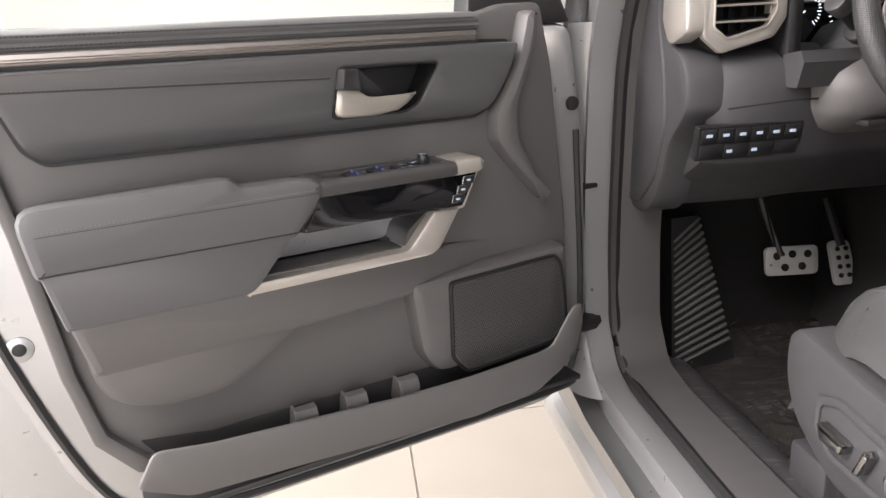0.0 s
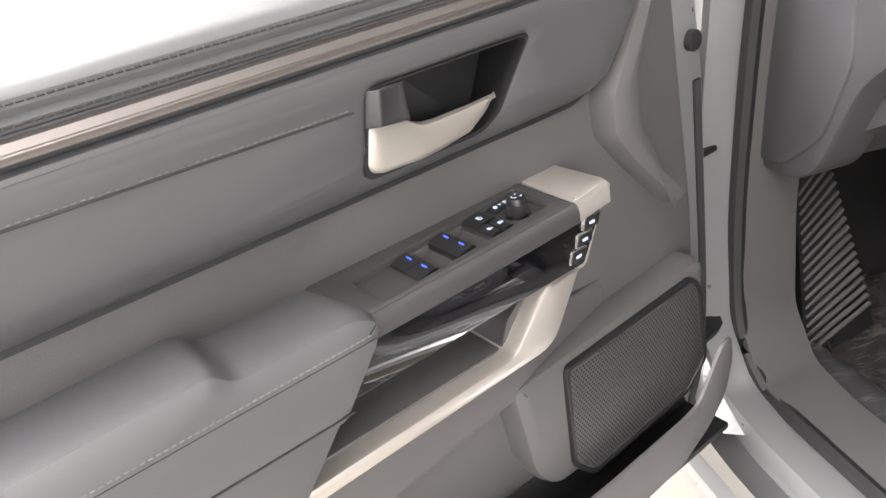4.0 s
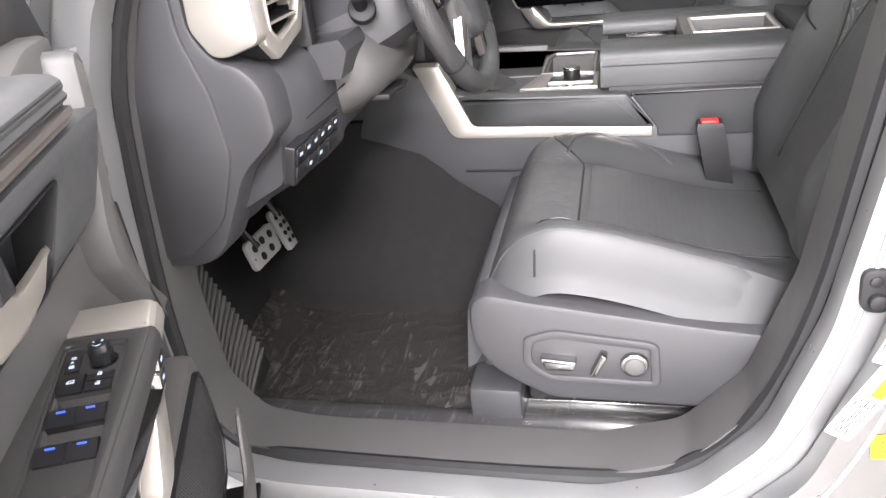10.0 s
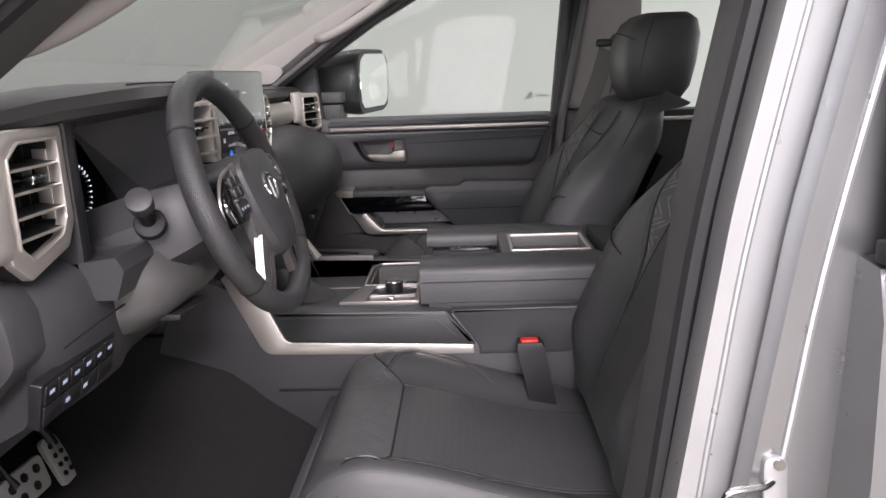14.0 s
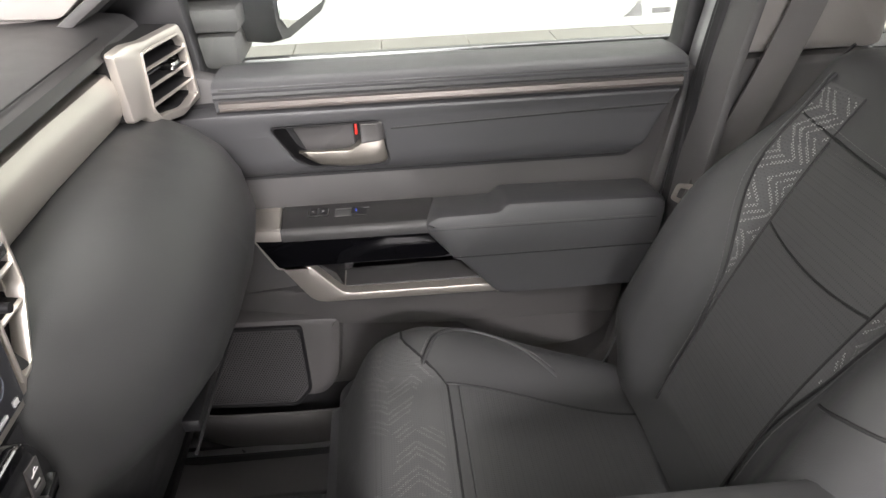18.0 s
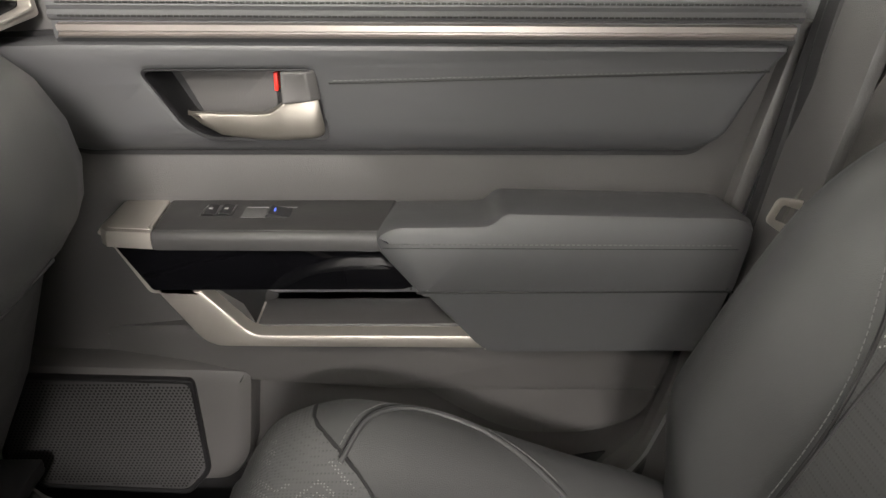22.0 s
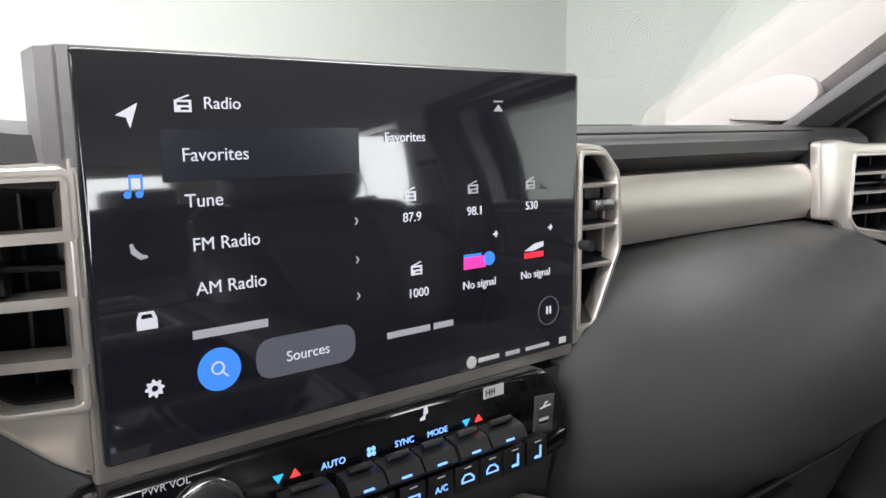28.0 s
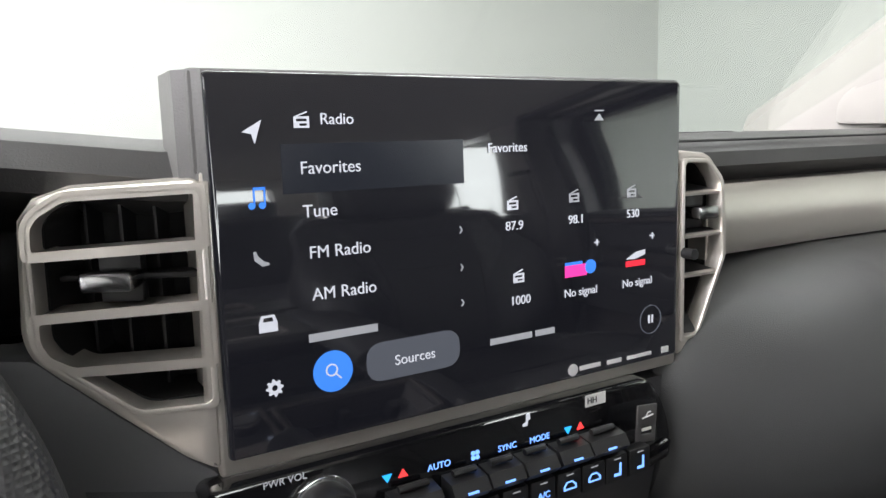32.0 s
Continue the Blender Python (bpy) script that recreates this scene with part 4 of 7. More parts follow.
    foot = [(0.7925, 0.3805, 1.3410), (0.7990, 0.3765, 1.3115)]
    back = [(0.824, 0.3805, 1.3410), (0.824, 0.3765, 1.3105), (0.824, 0.4140, 1.3075), (0.824, 0.4135, 1.3405)]
    v = [bm.verts.new(p) for p in ridge + foot + back]
    for f in ((0, 1, 2, 3), (0, 4, 5, 1), (4, 6, 7, 5), (1, 5, 7, 8, 2), (2, 8, 9, 3), (3, 9, 6, 4, 0), (6, 9, 8, 7)):
        bm.faces.new([v[k] for k in f])
    bmesh.ops.recalc_face_normals(bm, faces=bm.faces)
    bm.faces.ensure_lookup_table()
    grip = bm.faces[0]
    bmesh.ops.inset_individual(bm, faces=[grip], thickness=0.0055, depth=0.0)
    for q in grip.verts:
        q.co.x += 0.0012
    bevel(bm, 0.0016, 3, 20)
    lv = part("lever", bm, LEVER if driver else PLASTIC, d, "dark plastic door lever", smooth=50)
    part("lock_marker", box(0.8185 if driver else 0.806, 0.823, 0.4185, 0.4225, 1.318, 1.336, 0.001), RED, d, "red lock marker")
    # curved front strip
    horn = [(0.722, 1.412), (0.703, 1.337), (0.654, 1.245), (0.656, 1.203), (0.691, 1.158), (0.760, 1.085), (0.724, 1.17), (0.703, 1.205), (0.702, 1.262), (0.745, 1.361), (0.748, 1.412)]
    part("front_strip", plate(horn, 0.802, 0.838, "x", (), 0.015, 0.012), PLASTIC, d)
    # lower half
    band = [(-0.022, 1.052), (0.56, 1.040), (0.66, 1.030), (0.66, 0.985), (0.50, 0.972), (0.30, 0.966), (0.0, 0.962)]
    part("lower_band", plate(band, 0.792, 0.838, "x", (), 0.012, 0.01, warp=lambda v: Vector((v.x + max(0, (v.y - 0.42)) * 0.19 * (0.838 - v.x) / 0.046, v.y, v.z))), PLASTIC, d)
    bulge = [(-0.010, 0.986), (0.008, 0.918, 0.03), (0.073, 0.892, 0.04), (0.165, 0.893, 0.04), (0.222, 0.920, 0.03), (0.288, 0.966), (0.30, 0.986)]
    part("lower_bulge", plate(bulge, 0.796, 0.838, "x", (), 0.018, 0.02), PLASTIC, d)
    # Bin insides are near black: shade put into the colour and added sheets.
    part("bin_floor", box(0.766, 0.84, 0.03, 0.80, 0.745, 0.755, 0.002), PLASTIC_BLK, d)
    part("bin_lining", plate([(0.05, 0.79), (0.12, 0.762), (0.57, 0.748), (0.70, 0.755), (0.75, 0.785), (0.785, 0.815), (0.800, 0.862), (0.798, 0.890), (0.785, 0.888), (0.735, 0.822), (0.566, 0.812), (0.13, 0.828)], 0.7688, 0.7715, "x", (), 0.0, 0.01), RUBBER, d, "black sheet painting the shade inside the door bin")
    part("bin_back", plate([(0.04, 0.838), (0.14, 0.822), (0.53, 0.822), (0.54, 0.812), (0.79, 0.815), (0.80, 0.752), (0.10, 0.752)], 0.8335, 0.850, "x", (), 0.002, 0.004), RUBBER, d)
    part("bin_lip", plate([(0.02, 0.80), (0.09, 0.765), (0.57, 0.740), (0.70, 0.749), (0.758, 0.779), (0.792, 0.813), (0.806, 0.862), (0.803, 0.897), (0.785, 0.896), (0.771, 0.880), (0.735, 0.830), (0.708, 0.824), (0.566, 0.818), (0.424, 0.820), (0.13, 0.838), (0.05, 0.850)], 0.7635, 0.7685, "x", (), 0.005, 0.012), PLASTIC, d)
    for yy in (0.256, 0.340, 0.434):
        part("bin_divider", loft([[(0.780, y, 0.795), (0.780, y, 0.826), (0.788, y, 0.838), (0.806, y, 0.840), (0.822, y, 0.795)] for y in (yy, yy + 0.004)]), PLASTIC, d)
        part("bin_divider", loft([[(0.784, y, 0.795), (0.784, y, 0.822), (0.790, y, 0.834), (0.804, y, 0.836), (0.820, y, 0.795)] for y in (yy + 0.004, yy + 0.038)]), PLASTIC_LO, d)
    part("speaker_pod", plate([(0.475, 0.992), (0.80, 1.005), (0.80, 0.82), (0.52, 0.82), (0.49, 0.86)], 0.800, 0.838, "x", (), 0.016, 0.02), PLASTIC, d)
    g = part("speaker_frame", plate(grown(SPEAKER, -0.006), 0.794, 0.802, "x", [SPEAKER], 0.002, 0.010), PLASTIC_BLK, d)
    part("speaker_grille", plate(SPEAKER, 0.7965, 0.802, "x", (), 0.001, 0.010), GRILLE, d, "black mesh speaker grille")
    gm = bmesh.new()
    for i in range(50):
        for j in range(40):
            cy, cz = 0.551 + 0.0048 * i + 0.0024 * (j % 2), 0.816 + 0.0042 * j
            inside = cz < 0.974 + 0.035 * (cy - 0.551) and cy < 0.782 - 0.10 * max(0, cz - 0.87) and cy - 0.752 < 0.86 * (cz - 0.826) + 0.0 and cz > 0.818 + 0.07 * (cy - 0.576) and 0.554 - cy < 0.8 * (cz - 0.846)
            if inside:
                vs = [gm.verts.new((0.7963, cy + 0.0015 * math.cos(a), cz + 0.0015 * math.sin(a))) for a in [k * math.pi / 3 for k in range(6)]]
                gm.faces.new(vs)
    # Flat near-black hexagons paint the dark of the mesh holes.
    part("grille_holes", gm, HOLE, d, smooth=0)
    if driver:
        part("reflector", box(0.764, 0.77, 0.188, 0.265, 0.764, 0.777, 0.002), PAPER, d)
    # window
    part("window_frame", plate([(-0.15, 1.39), (0.86, 1.39), (0.82, 1.47), (0.53, 1.70), (0.29, 1.83), (0.12, 1.85), (-0.165, 1.85)], 0.865, 0.91, "x", [WINDOW], 0.006, 0.01), PLASTIC_BLK, d)
    part("window_glass", plate(grown(WINDOW, -0.01), 0.885, 0.889, "x", (), 0), GLASS, d).visible_shadow = False
    post = lambda a, b, y0, y1: loft([[(0.782 - (z - 1.43) * 0.176 + a, y0, z), (0.782 - (z - 1.43) * 0.176 + b, y0, z), (0.782 - (z - 1.43) * 0.176 + b, y1, z), (0.782 - (z - 1.43) * 0.176 + a, y1, z)] for z in (1.33, 1.45, 1.60, 1.72, 1.845)])
    if driver:
        part("window_post", bevel(post(0.0, 0.026, -0.125, -0.095), 0.004), PAINT, d, "painted rear post of the window frame")
        part("post_seal", post(0.027, 0.060, -0.118, -0.10), RUBBER, d)
    if not driver:
        part("glass_mark", plate(round_poly([(-0.030, 1.452), (0.0, 1.452), (-0.012, 1.46), (-0.026, 1.48)], 0.003), 0.8842, 0.885, "x", (), 0), FROST, d)
        part("glass_mark", box(0.8843, 0.885, -0.075, -0.045, 1.455, 1.463, 0), FROST, d)
        part("glass_mark", plate(round_poly([(0.438, 1.600), (0.446, 1.606), (0.440, 1.628)], 0.001), 0.8842, 0.885, "x", (), 0), FROST, d)
    else:
        part("check_strap", box(0.88, 0.90, 0.885, 1.00, 1.075, 1.085, 0.002), PLASTIC_BLK, d)
        part("harness_boot", tube([(0.88, 0.88, 0.80), (0.89, 0.93, 0.79), (0.90, 0.97, 0.80)], 0.02, 10), RUBBER, d)
    return finish(d)




DRIVER_DOOR = Matrix.Translation((-1.3731, -0.2416, -0.0083)) @ Matrix.Rotation(-1.1857, 4, "Z") @ MIRROR_X
door(DRIVER_DOOR, "driver_door", "open silver truck door with dark grey trim", True)
door(I4, "passenger_door", "closed truck door with dark grey leather trim", False)
place(I4)

# ---------------------------------------------------------------- seats
CHEVRON = mat("embossed_leather", (0.066, 0.067, 0.068), 0.5, grain=0.5, scale=300, kind="perf")


def surf(fn, us, vs, thick, back=None):
    """A padded sheet: front point fn(u, v), closed by a back face thick behind it along its normal."""
    rings = []
    bm = bmesh.new()
    F = [[Vector(fn(u, v)) for v in vs] for u in us]
    nu, nv = len(us), len(vs)
    N = []
    for i in range(nu):
        row = []
        for j in range(nv):
            a = F[min(i + 1, nu - 1)][j] - F[max(i - 1, 0)][j]
            b = F[i][min(j + 1, nv - 1)] - F[i][max(j - 1, 0)]
            row.append(a.cross(b).normalized())
        N.append(row)
    A = [[bm.verts.new(F[i][j]) for j in range(nv)] for i in range(nu)]
    B = [[bm.verts.new(F[i][j] - N[i][j] * thick) for j in range(nv)] for i in range(nu)]
    for i in range(nu - 1):
        for j in range(nv - 1):
            bm.faces.new((A[i][j], A[i + 1][j], A[i + 1][j + 1], A[i][j + 1]))
            bm.faces.new((B[i][j], B[i][j + 1], B[i + 1][j + 1], B[i + 1][j]))
    for i in range(nu - 1):
        bm.faces.new((A[i][0], B[i][0], B[i + 1][0], A[i + 1][0]))
        bm.faces.new((A[i][-1], A[i + 1][-1], B[i + 1][-1], B[i][-1]))
    for j in range(nv - 1):
        bm.faces.new((A[0][j], A[0][j + 1], B[0][j + 1], B[0][j]))
        bm.faces.new((A[-1][j], B[-1][j], B[-1][j + 1], A[-1][j + 1]))
    return bm


def rng(a, b, n):
    return [a + (b - a) * k / (n - 1) for k in range(n)]


def smooth(t):
    t = max(0, min(1, t))
    return t * t * (3 - 2 * t)


LEAN = 27
BACK_SHIFT = 0.0      # how far a backrest stands ahead
CUSHION = (0.962, 0.106)      # height at the back of a cushion, and its rise to the front


# the cushion and the backrest, in the seat's own frame: x across, y ahead
def cushion_z(x, y):
    """Height of the cushion over the seat's length and width."""
    c = CUSHION[0] + CUSHION[1] * smooth((y - 0.02) / 0.34) - 0.115 * smooth((y - 0.385) / 0.105) ** 2
    side = smooth((abs(x) - 0.125) / 0.075)
    c += 0.034 * side * smooth((0.46 - y) / 0.12) * smooth((y + 0.05) / 0.15)
    c -= 0.090 * smooth((abs(x) - 0.205) / 0.060) ** 2
    return c


def back_width(h):
    """Half the width of a backrest at height h along it."""
    return 0.262 - 0.022 * smooth((0.10 - h) / 0.12) - 0.030 * smooth((h - 0.30) / 0.16) - 0.040 * smooth((h - 0.49) / 0.09) ** 2


def back_depth(x, h):
    """How far the backrest's face stands ahead of its plane."""
    w = back_width(h)
    s = min(1.0, abs(x) / w)
    d = 0.050 * smooth((s - 0.42) / 0.30) * (0.30 + 0.70 * smooth((0.47 - h) / 0.22)) * smooth((h + 0.05) / 0.14)
    d -= 0.055 * (1 - math.sqrt(max(0.0, 1 - (max(0.0, s - 0.80) / 0.20) ** 2)))
    d += 0.018 * math.sin(math.pi * min(1, max(0, h / 0.5)))
    return d - 0.075 * smooth((h - 0.49) / 0.095) ** 2


def back_point(x, h, d=None):
    """A point of the backrest's face at height h along it, or d ahead of its plane."""
    lean = radians(LEAN)
    f = back_depth(x, h) if d is None else d
    return (x, 0.035 + BACK_SHIFT - h * math.sin(lean) + f * math.cos(lean), 0.985 + h * math.cos(lean) + f * math.sin(lean))


def back_ring(h):
    """A closed section through the backrest at height h."""
    w, front, rear = back_width(h), [], []
    for k in range(37):
        a = math.pi * k / 36
        x = -w * math.cos(a)
        front.append(back_point(x, h))
        t = 0.118 - 0.045 * smooth((h - 0.46) / 0.12)
        rear.append(back_point(x, h, -0.040 - (t - 0.040) * math.sin(a) ** 0.55))
    return front + rear[::-1][1:-1]


def chevrons(fn, x0, x1, a0, a1, parent, lift, name="chevron_pattern", keep=None, r=0.0011, material=None):
    """Broken zigzag lines of light perforation points laid over a seat panel, as one sheet of dots."""
    bm = bmesh.new()
    rnd = random.Random(5)
    n = int((a1 - a0) / 0.0027)
    m = int((x1 - x0) / 0.0027)
    for i in range(n):
        for j in range(m):
            a, x = a0 + i * 0.0027, x0 + j * 0.0027
            u, v = (x - x0) / 0.030, (a - a0) / 0.034
            k = int(v)
            s = (u * 0.030 + (1 if k % 2 else -1) * (v - k) * 0.030) / 0.0105
            if (s % 1.0) < 0.42 and not (int(s) + k) % 4 == 3 and (keep is None or keep(x, a)):
                p = Vector(fn(x, a))
                du, dv = (Vector(fn(x + 0.001, a)) - p).normalized(), (Vector(fn(x, a + 0.001)) - p).normalized()
                nn = du.cross(dv).normalized() * lift
                vs = [bm.verts.new(p + nn + du * r * c + dv * r * e) for c, e in ((1, 0), (0, 1), (-1, 0), (0, -1))]
                bm.faces.new(vs)
    return part(name, bm, material or THREAD_L, parent, "light perforated chevron pattern", smooth=0)


def seam(fn, pts, parent, name="seam", lift=0.0006, mat_=None, double=True):
    """A sewn line over a seat panel: a sunk groove roll and thread on both sides."""
    P = []
    for (a, b), (c, d) in zip(pts, pts[1:]):
        for k in range(8):
            P.append(Vector(fn(a + (c - a) * k / 8, b + (d - b) * k / 8)))
    P.append(Vector(fn(*pts[-1])))
    part(name, tube(P, 0.0016, 6), RUBBER, parent)
    return P


def seat(m, name, label, inner, switches):
    """inner: +1 if the console lies on the seat's +x side."""
    place(m)
    s = thing(name, label, "car seat", "front seats")
    cz = lambda x, y: (x, y, cushion_z(x, y))
    part("cushion", surf(lambda u, v: cz(u, v), rng(-0.262, 0.262, 41), rng(-0.08, 0.492, 43), 0.085), LEATHER, s, "black leather cushion with raised side bolsters")
    insert = part("cushion_insert", surf(lambda u, v: (u, v, cushion_z(u, v) + 0.0035), rng(-0.125, 0.125, 15), rng(0.0, 0.30, 15), 0.006), PERF, s, "perforated leather insert")
    nose = lambda x: 0.316 + 0.060 * smooth((abs(x) - 0.120) / 0.085)
    part("nose_panel", surf(lambda u, v: (u, nose(u) + (0.478 - nose(u)) * v, cushion_z(u, nose(u) + (0.478 - nose(u)) * v) + 0.0012), rng(-0.225, 0.225, 31), rng(0, 1, 15), 0.004), CHEVRON, s, "embossed perforated front of the cushion")
    part("front_seam", tube([cz(x, nose(x)) for x in rng(-0.250, 0.250, 41)], 0.0022, 6), RUBBER, s)
    part("seam", tube([cz(x, 0.20) for x in rng(-0.128, 0.128, 9)], 0.0016, 6), RUBBER, s)
    if switches:
        part("front_stitching", stitches([Vector(cz(-0.150 - 0.055 * k / 8, 0.378 - 0.066 * k / 8)) + Vector((0, 0, 0.0022)) for k in range(9)], step=0.004, length=0.0026, r=0.0009, normal=(0, 0, 1)), THREAD_L, s)
    chevrons(lambda x, y: cz(x, y), -0.205, 0.205, 0.33, 0.455, s, 0.0024, keep=lambda x, y: y > nose(x) + 0.012 and math.sin(31 * x + 2.0) * math.sin(57 * y + 11 * x) > -0.15, r=0.0009, material=DOT)
    for sx in (-1, 1):
        part("seam", tube([cz(sx * 0.130, y) for y in rng(-0.01, 0.318, 14)], 0.0022, 6), RUBBER, s)
        leaf = spline([(0.156, 0.348, 0), (0.193, 0.325, 0), (0.214, 0.295, 0), (0.219, 0.260, 0), (0.211, 0.222, 0), (0.192, 0.185, 0), (0.170, 0.150, 0)], 5)
        part("bolster_piping", tube([Vector(cz(sx * p[0], p[1])) + Vector((0, 0, 0.0006)) for p in leaf], 0.0026, 8), LEATHER, s, "raised piping over the bolster")
        part("piping_groove", tube([Vector(cz(sx * (p[0] + 0.0042), p[1] + 0.0018)) for p in leaf], 0.0014, 6), RUBBER, s)
        part("bolster_stitching", stitches([Vector(cz(sx * (p[0] + 0.0085), p[1] + 0.0036)) + Vector((0, 0, 0.0008)) for p in leaf], normal=(0, 0, 1)), THREAD, s)
    if switches:
        padp = lambda u, v: (-(0.205 + 0.058 * u), 0.06 + 0.37 * v, cushion_z(0.205 + 0.058 * u, 0.06 + 0.37 * v) + 0.009 * math.sin(math.pi * min(1, max(0, v))) ** 0.4 * (0.25 + 0.75 * math.sin(math.pi * (0.15 + 0.7 * u))) - 0.006 * u)
        part("side_pad", surf(lambda u, v: padp(1 - u, v), rng(0, 1, 9), rng(0, 1, 17), 0.02), LEATHER, s, "smooth leather side pad")
        part("pad_stitching", stitches([Vector(padp(0.35, k / 16)) + Vector((0, 0, 0.0008)) for k in range(1, 16)], normal=(0, 0, 1)), THREAD, s)
    for k, y in enumerate((0.09, 0.145, 0.255)):
        part("insert_fold", tube([cz(x, y) for x in rng(-0.118, 0.118, 9)], 0.0009, 6), RUBBER, s)
    # backrest
    hs = rng(-0.02, 0.56, 40) + [0.572, 0.580, 0.585]
    part("backrest", loft([back_ring(h) for h in hs]), LEATHER, s, "black leather backrest with thick side bolsters", smooth=60)
    lift = lambda x, h: tuple(Vector(back_point(x, h)) + Vector((0, 0.0030, 0.0015)))
    edge = lambda h: 0.092 + 0.020 * smooth((h - 0.10) / 0.35)
    part("back_insert", surf(lambda u, v: lift(-u * edge(v), v), rng(-0.98, 0.98, 17), rng(0.045, 0.425, 21), 0.006), PERF, s, "smooth perforated leather insert")
    for h0, wide in ((0.432, 1.55), (0.305, 1.0)):
        part("back_seam", tube([lift(edge(h0) * wide * q, h0 + 0.012 * q * q) for q in rng(-1, 1, 15)], 0.0018, 6), RUBBER, s)
    part("back_stitching", stitches([lift(edge(0.44) * 1.5 * q, 0.440 + 0.012 * q * q) for q in rng(-1, 1, 15)], normal=(0, 1, 0)), THREAD, s)
    for sx in (-1, 1):
        rim = lambda h: edge(h) + 0.002 + 0.058 * smooth((h - 0.13) / 0.30)
        part("back_seam", tube([lift(sx * edge(h), h) for h in rng(0.03, 0.43, 15)], 0.0018, 6), RUBBER, s)
        part("back_seam", tube([lift(sx * rim(h), h) for h in rng(0.06, 0.50, 17)], 0.0020, 6), RUBBER, s)
        part("back_stitching", stitches([lift(sx * (rim(h) + 0.008), h) for h in rng(0.08, 0.50, 17)], normal=(0, 1, 0)), THREAD, s)
        part("chevron_band", surf(lambda u, v: lift(sx * (edge(v) + (rim(v) - edge(v)) * (u if sx < 0 else 1 - u)), v), rng(0.04, 0.96, 7), rng(0.10, 0.49, 25), 0.004), CHEVRON, s, "embossed band beside the bolster")
        if sx == inner:
            part("back_seam", tube([lift(sx * q * back_width(0.24), 0.235 + 0.10 * (q - 0.6)) for q in rng(0.60, 0.93, 7)], 0.0018, 6), RUBBER, s)
        side = [back_point(sx * back_width(h) * 0.985, h, -0.012) for h in rng(0.05, 0.54, 18)]
        part("side_seam", tube(side, 0.0020, 6), RUBBER, s)
        chevrons(lambda x, h: tuple(Vector(lift(x, h)) + Vector((0, 0.0006, 0.0003))), 0.108 if sx > 0 else -0.175, 0.175 if sx > 0 else -0.108, 0.12, 0.485, s, -0.0012, keep=lambda x, h: edge(h) + 0.004 < abs(x) < rim(h) - 0.004)
    part("back_panel", surf(lambda u, v: back_point(u, v, -0.121 - 0.004 * math.sin(math.pi * (v - 0.03) / 0.42)), rng(-0.19, 0.19, 9), rng(0.03, 0.45, 9), 0.004), PLASTIC_BLK, s)
    # headrest
    hr = []
    for z, w, y0, y1 in ((1.452, 0.085, -0.235, -0.325), (1.462, 0.112, -0.218, -0.345), (1.49, 0.130, -0.202, -0.362), (1.55, 0.137, -0.194, -0.375), (1.61, 0.135, -0.202, -0.382), (1.645, 0.126, -0.222, -0.375), (1.662, 0.105, -0.245, -0.355)):
        ring = []
        for k in range(24):
            a = 2 * math.pi * k / 24
            ca, sa = math.cos(a), math.sin(a)
            ring.append((w * math.copysign(abs(ca) ** 0.40, ca), BACK_SHIFT + (y0 + y1) / 2 + (y0 - y1) / 2 * math.copysign(abs(sa) ** 0.45, sa), z))
        hr.append(ring)
    h = part("headrest", loft(hr), LEATHER, s)
    part("headrest_seam", tube([(-0.137 * q, -0.196 + BACK_SHIFT - 0.020 * abs(q) ** 3, 1.620 - 0.02 * q * q) for q in rng(-1, 1, 15)], 0.0016, 6), RUBBER, h)
    for sx in (-1, 1):
        part("headrest_seam", tube([(sx * (0.1375 - 0.001), -0.21 + BACK_SHIFT, 1.47), (sx * 0.140, -0.225 + BACK_SHIFT, 1.52), (sx * 0.139, -0.24 + BACK_SHIFT, 1.60), (sx * 0.128, -0.26 + BACK_SHIFT, 1.65)], 0.0016, 6), RUBBER, h)
        part("headrest_post", cyl((sx * 0.06, -0.272 + BACK_SHIFT, 1.44), (0, 0.1, 1), 0.007, 0.09, 12), STEEL, h)
    # base
    bx = 0.282 if switches else 0.272
    base = [(0.0, 0.83), (0.022, 0.883), (0.12, 0.893), (0.38, 0.931), (0.45, 0.944), (0.474, 0.93), (0.480, 0.89), (0.474, 0.85), (0.45, 0.807), (0.40, 0.773), (0.353, 0.750), (0.085, 0.745), (0.038, 0.77)] if switches else [(-0.02, 0.86), (0.02, 0.925), (0.20, 0.942), (0.40, 0.960), (0.455, 0.955), (0.482, 0.930), (0.484, 0.86), (0.455, 0.79), (0.41, 0.755), (0.20, 0.735), (0.06, 0.745), (0.0, 0.80)]
    for sx in (-1, 1):
        part("side_shield", plate(base, sx * bx, sx * (bx - 0.055), "x", (), 0.010, 0.02), PLASTIC_D, s)
    part("seat_pan", box(-0.23, 0.23, 0.0, 0.455, 0.77, 0.90, 0.02), PLASTIC_BLK, s)
    part("front_valance", box(-0.235, 0.235, 0.44, 0.475, 0.77, 0.935, 0.015), PLASTIC_D, s)
    for sx in (-1, 1):
        part("seat_rail", box(sx * 0.20 - 0.022, sx * 0.20 + 0.022, -0.05, 0.47, 0.66, 0.70, 0.004), STEEL, s)
        part("rail_cover", box(sx * 0.20 - 0.048, sx * 0.20 + 0.048, 0.41, 0.50, 0.635, 0.735, 0.008), PLASTIC_D, s)
        part("rail_foot", box(sx * 0.20 - 0.012, sx * 0.20 + 0.012, 0.0, 0.40, 0.62, 0.78, 0.004), PLASTIC_BLK, s)
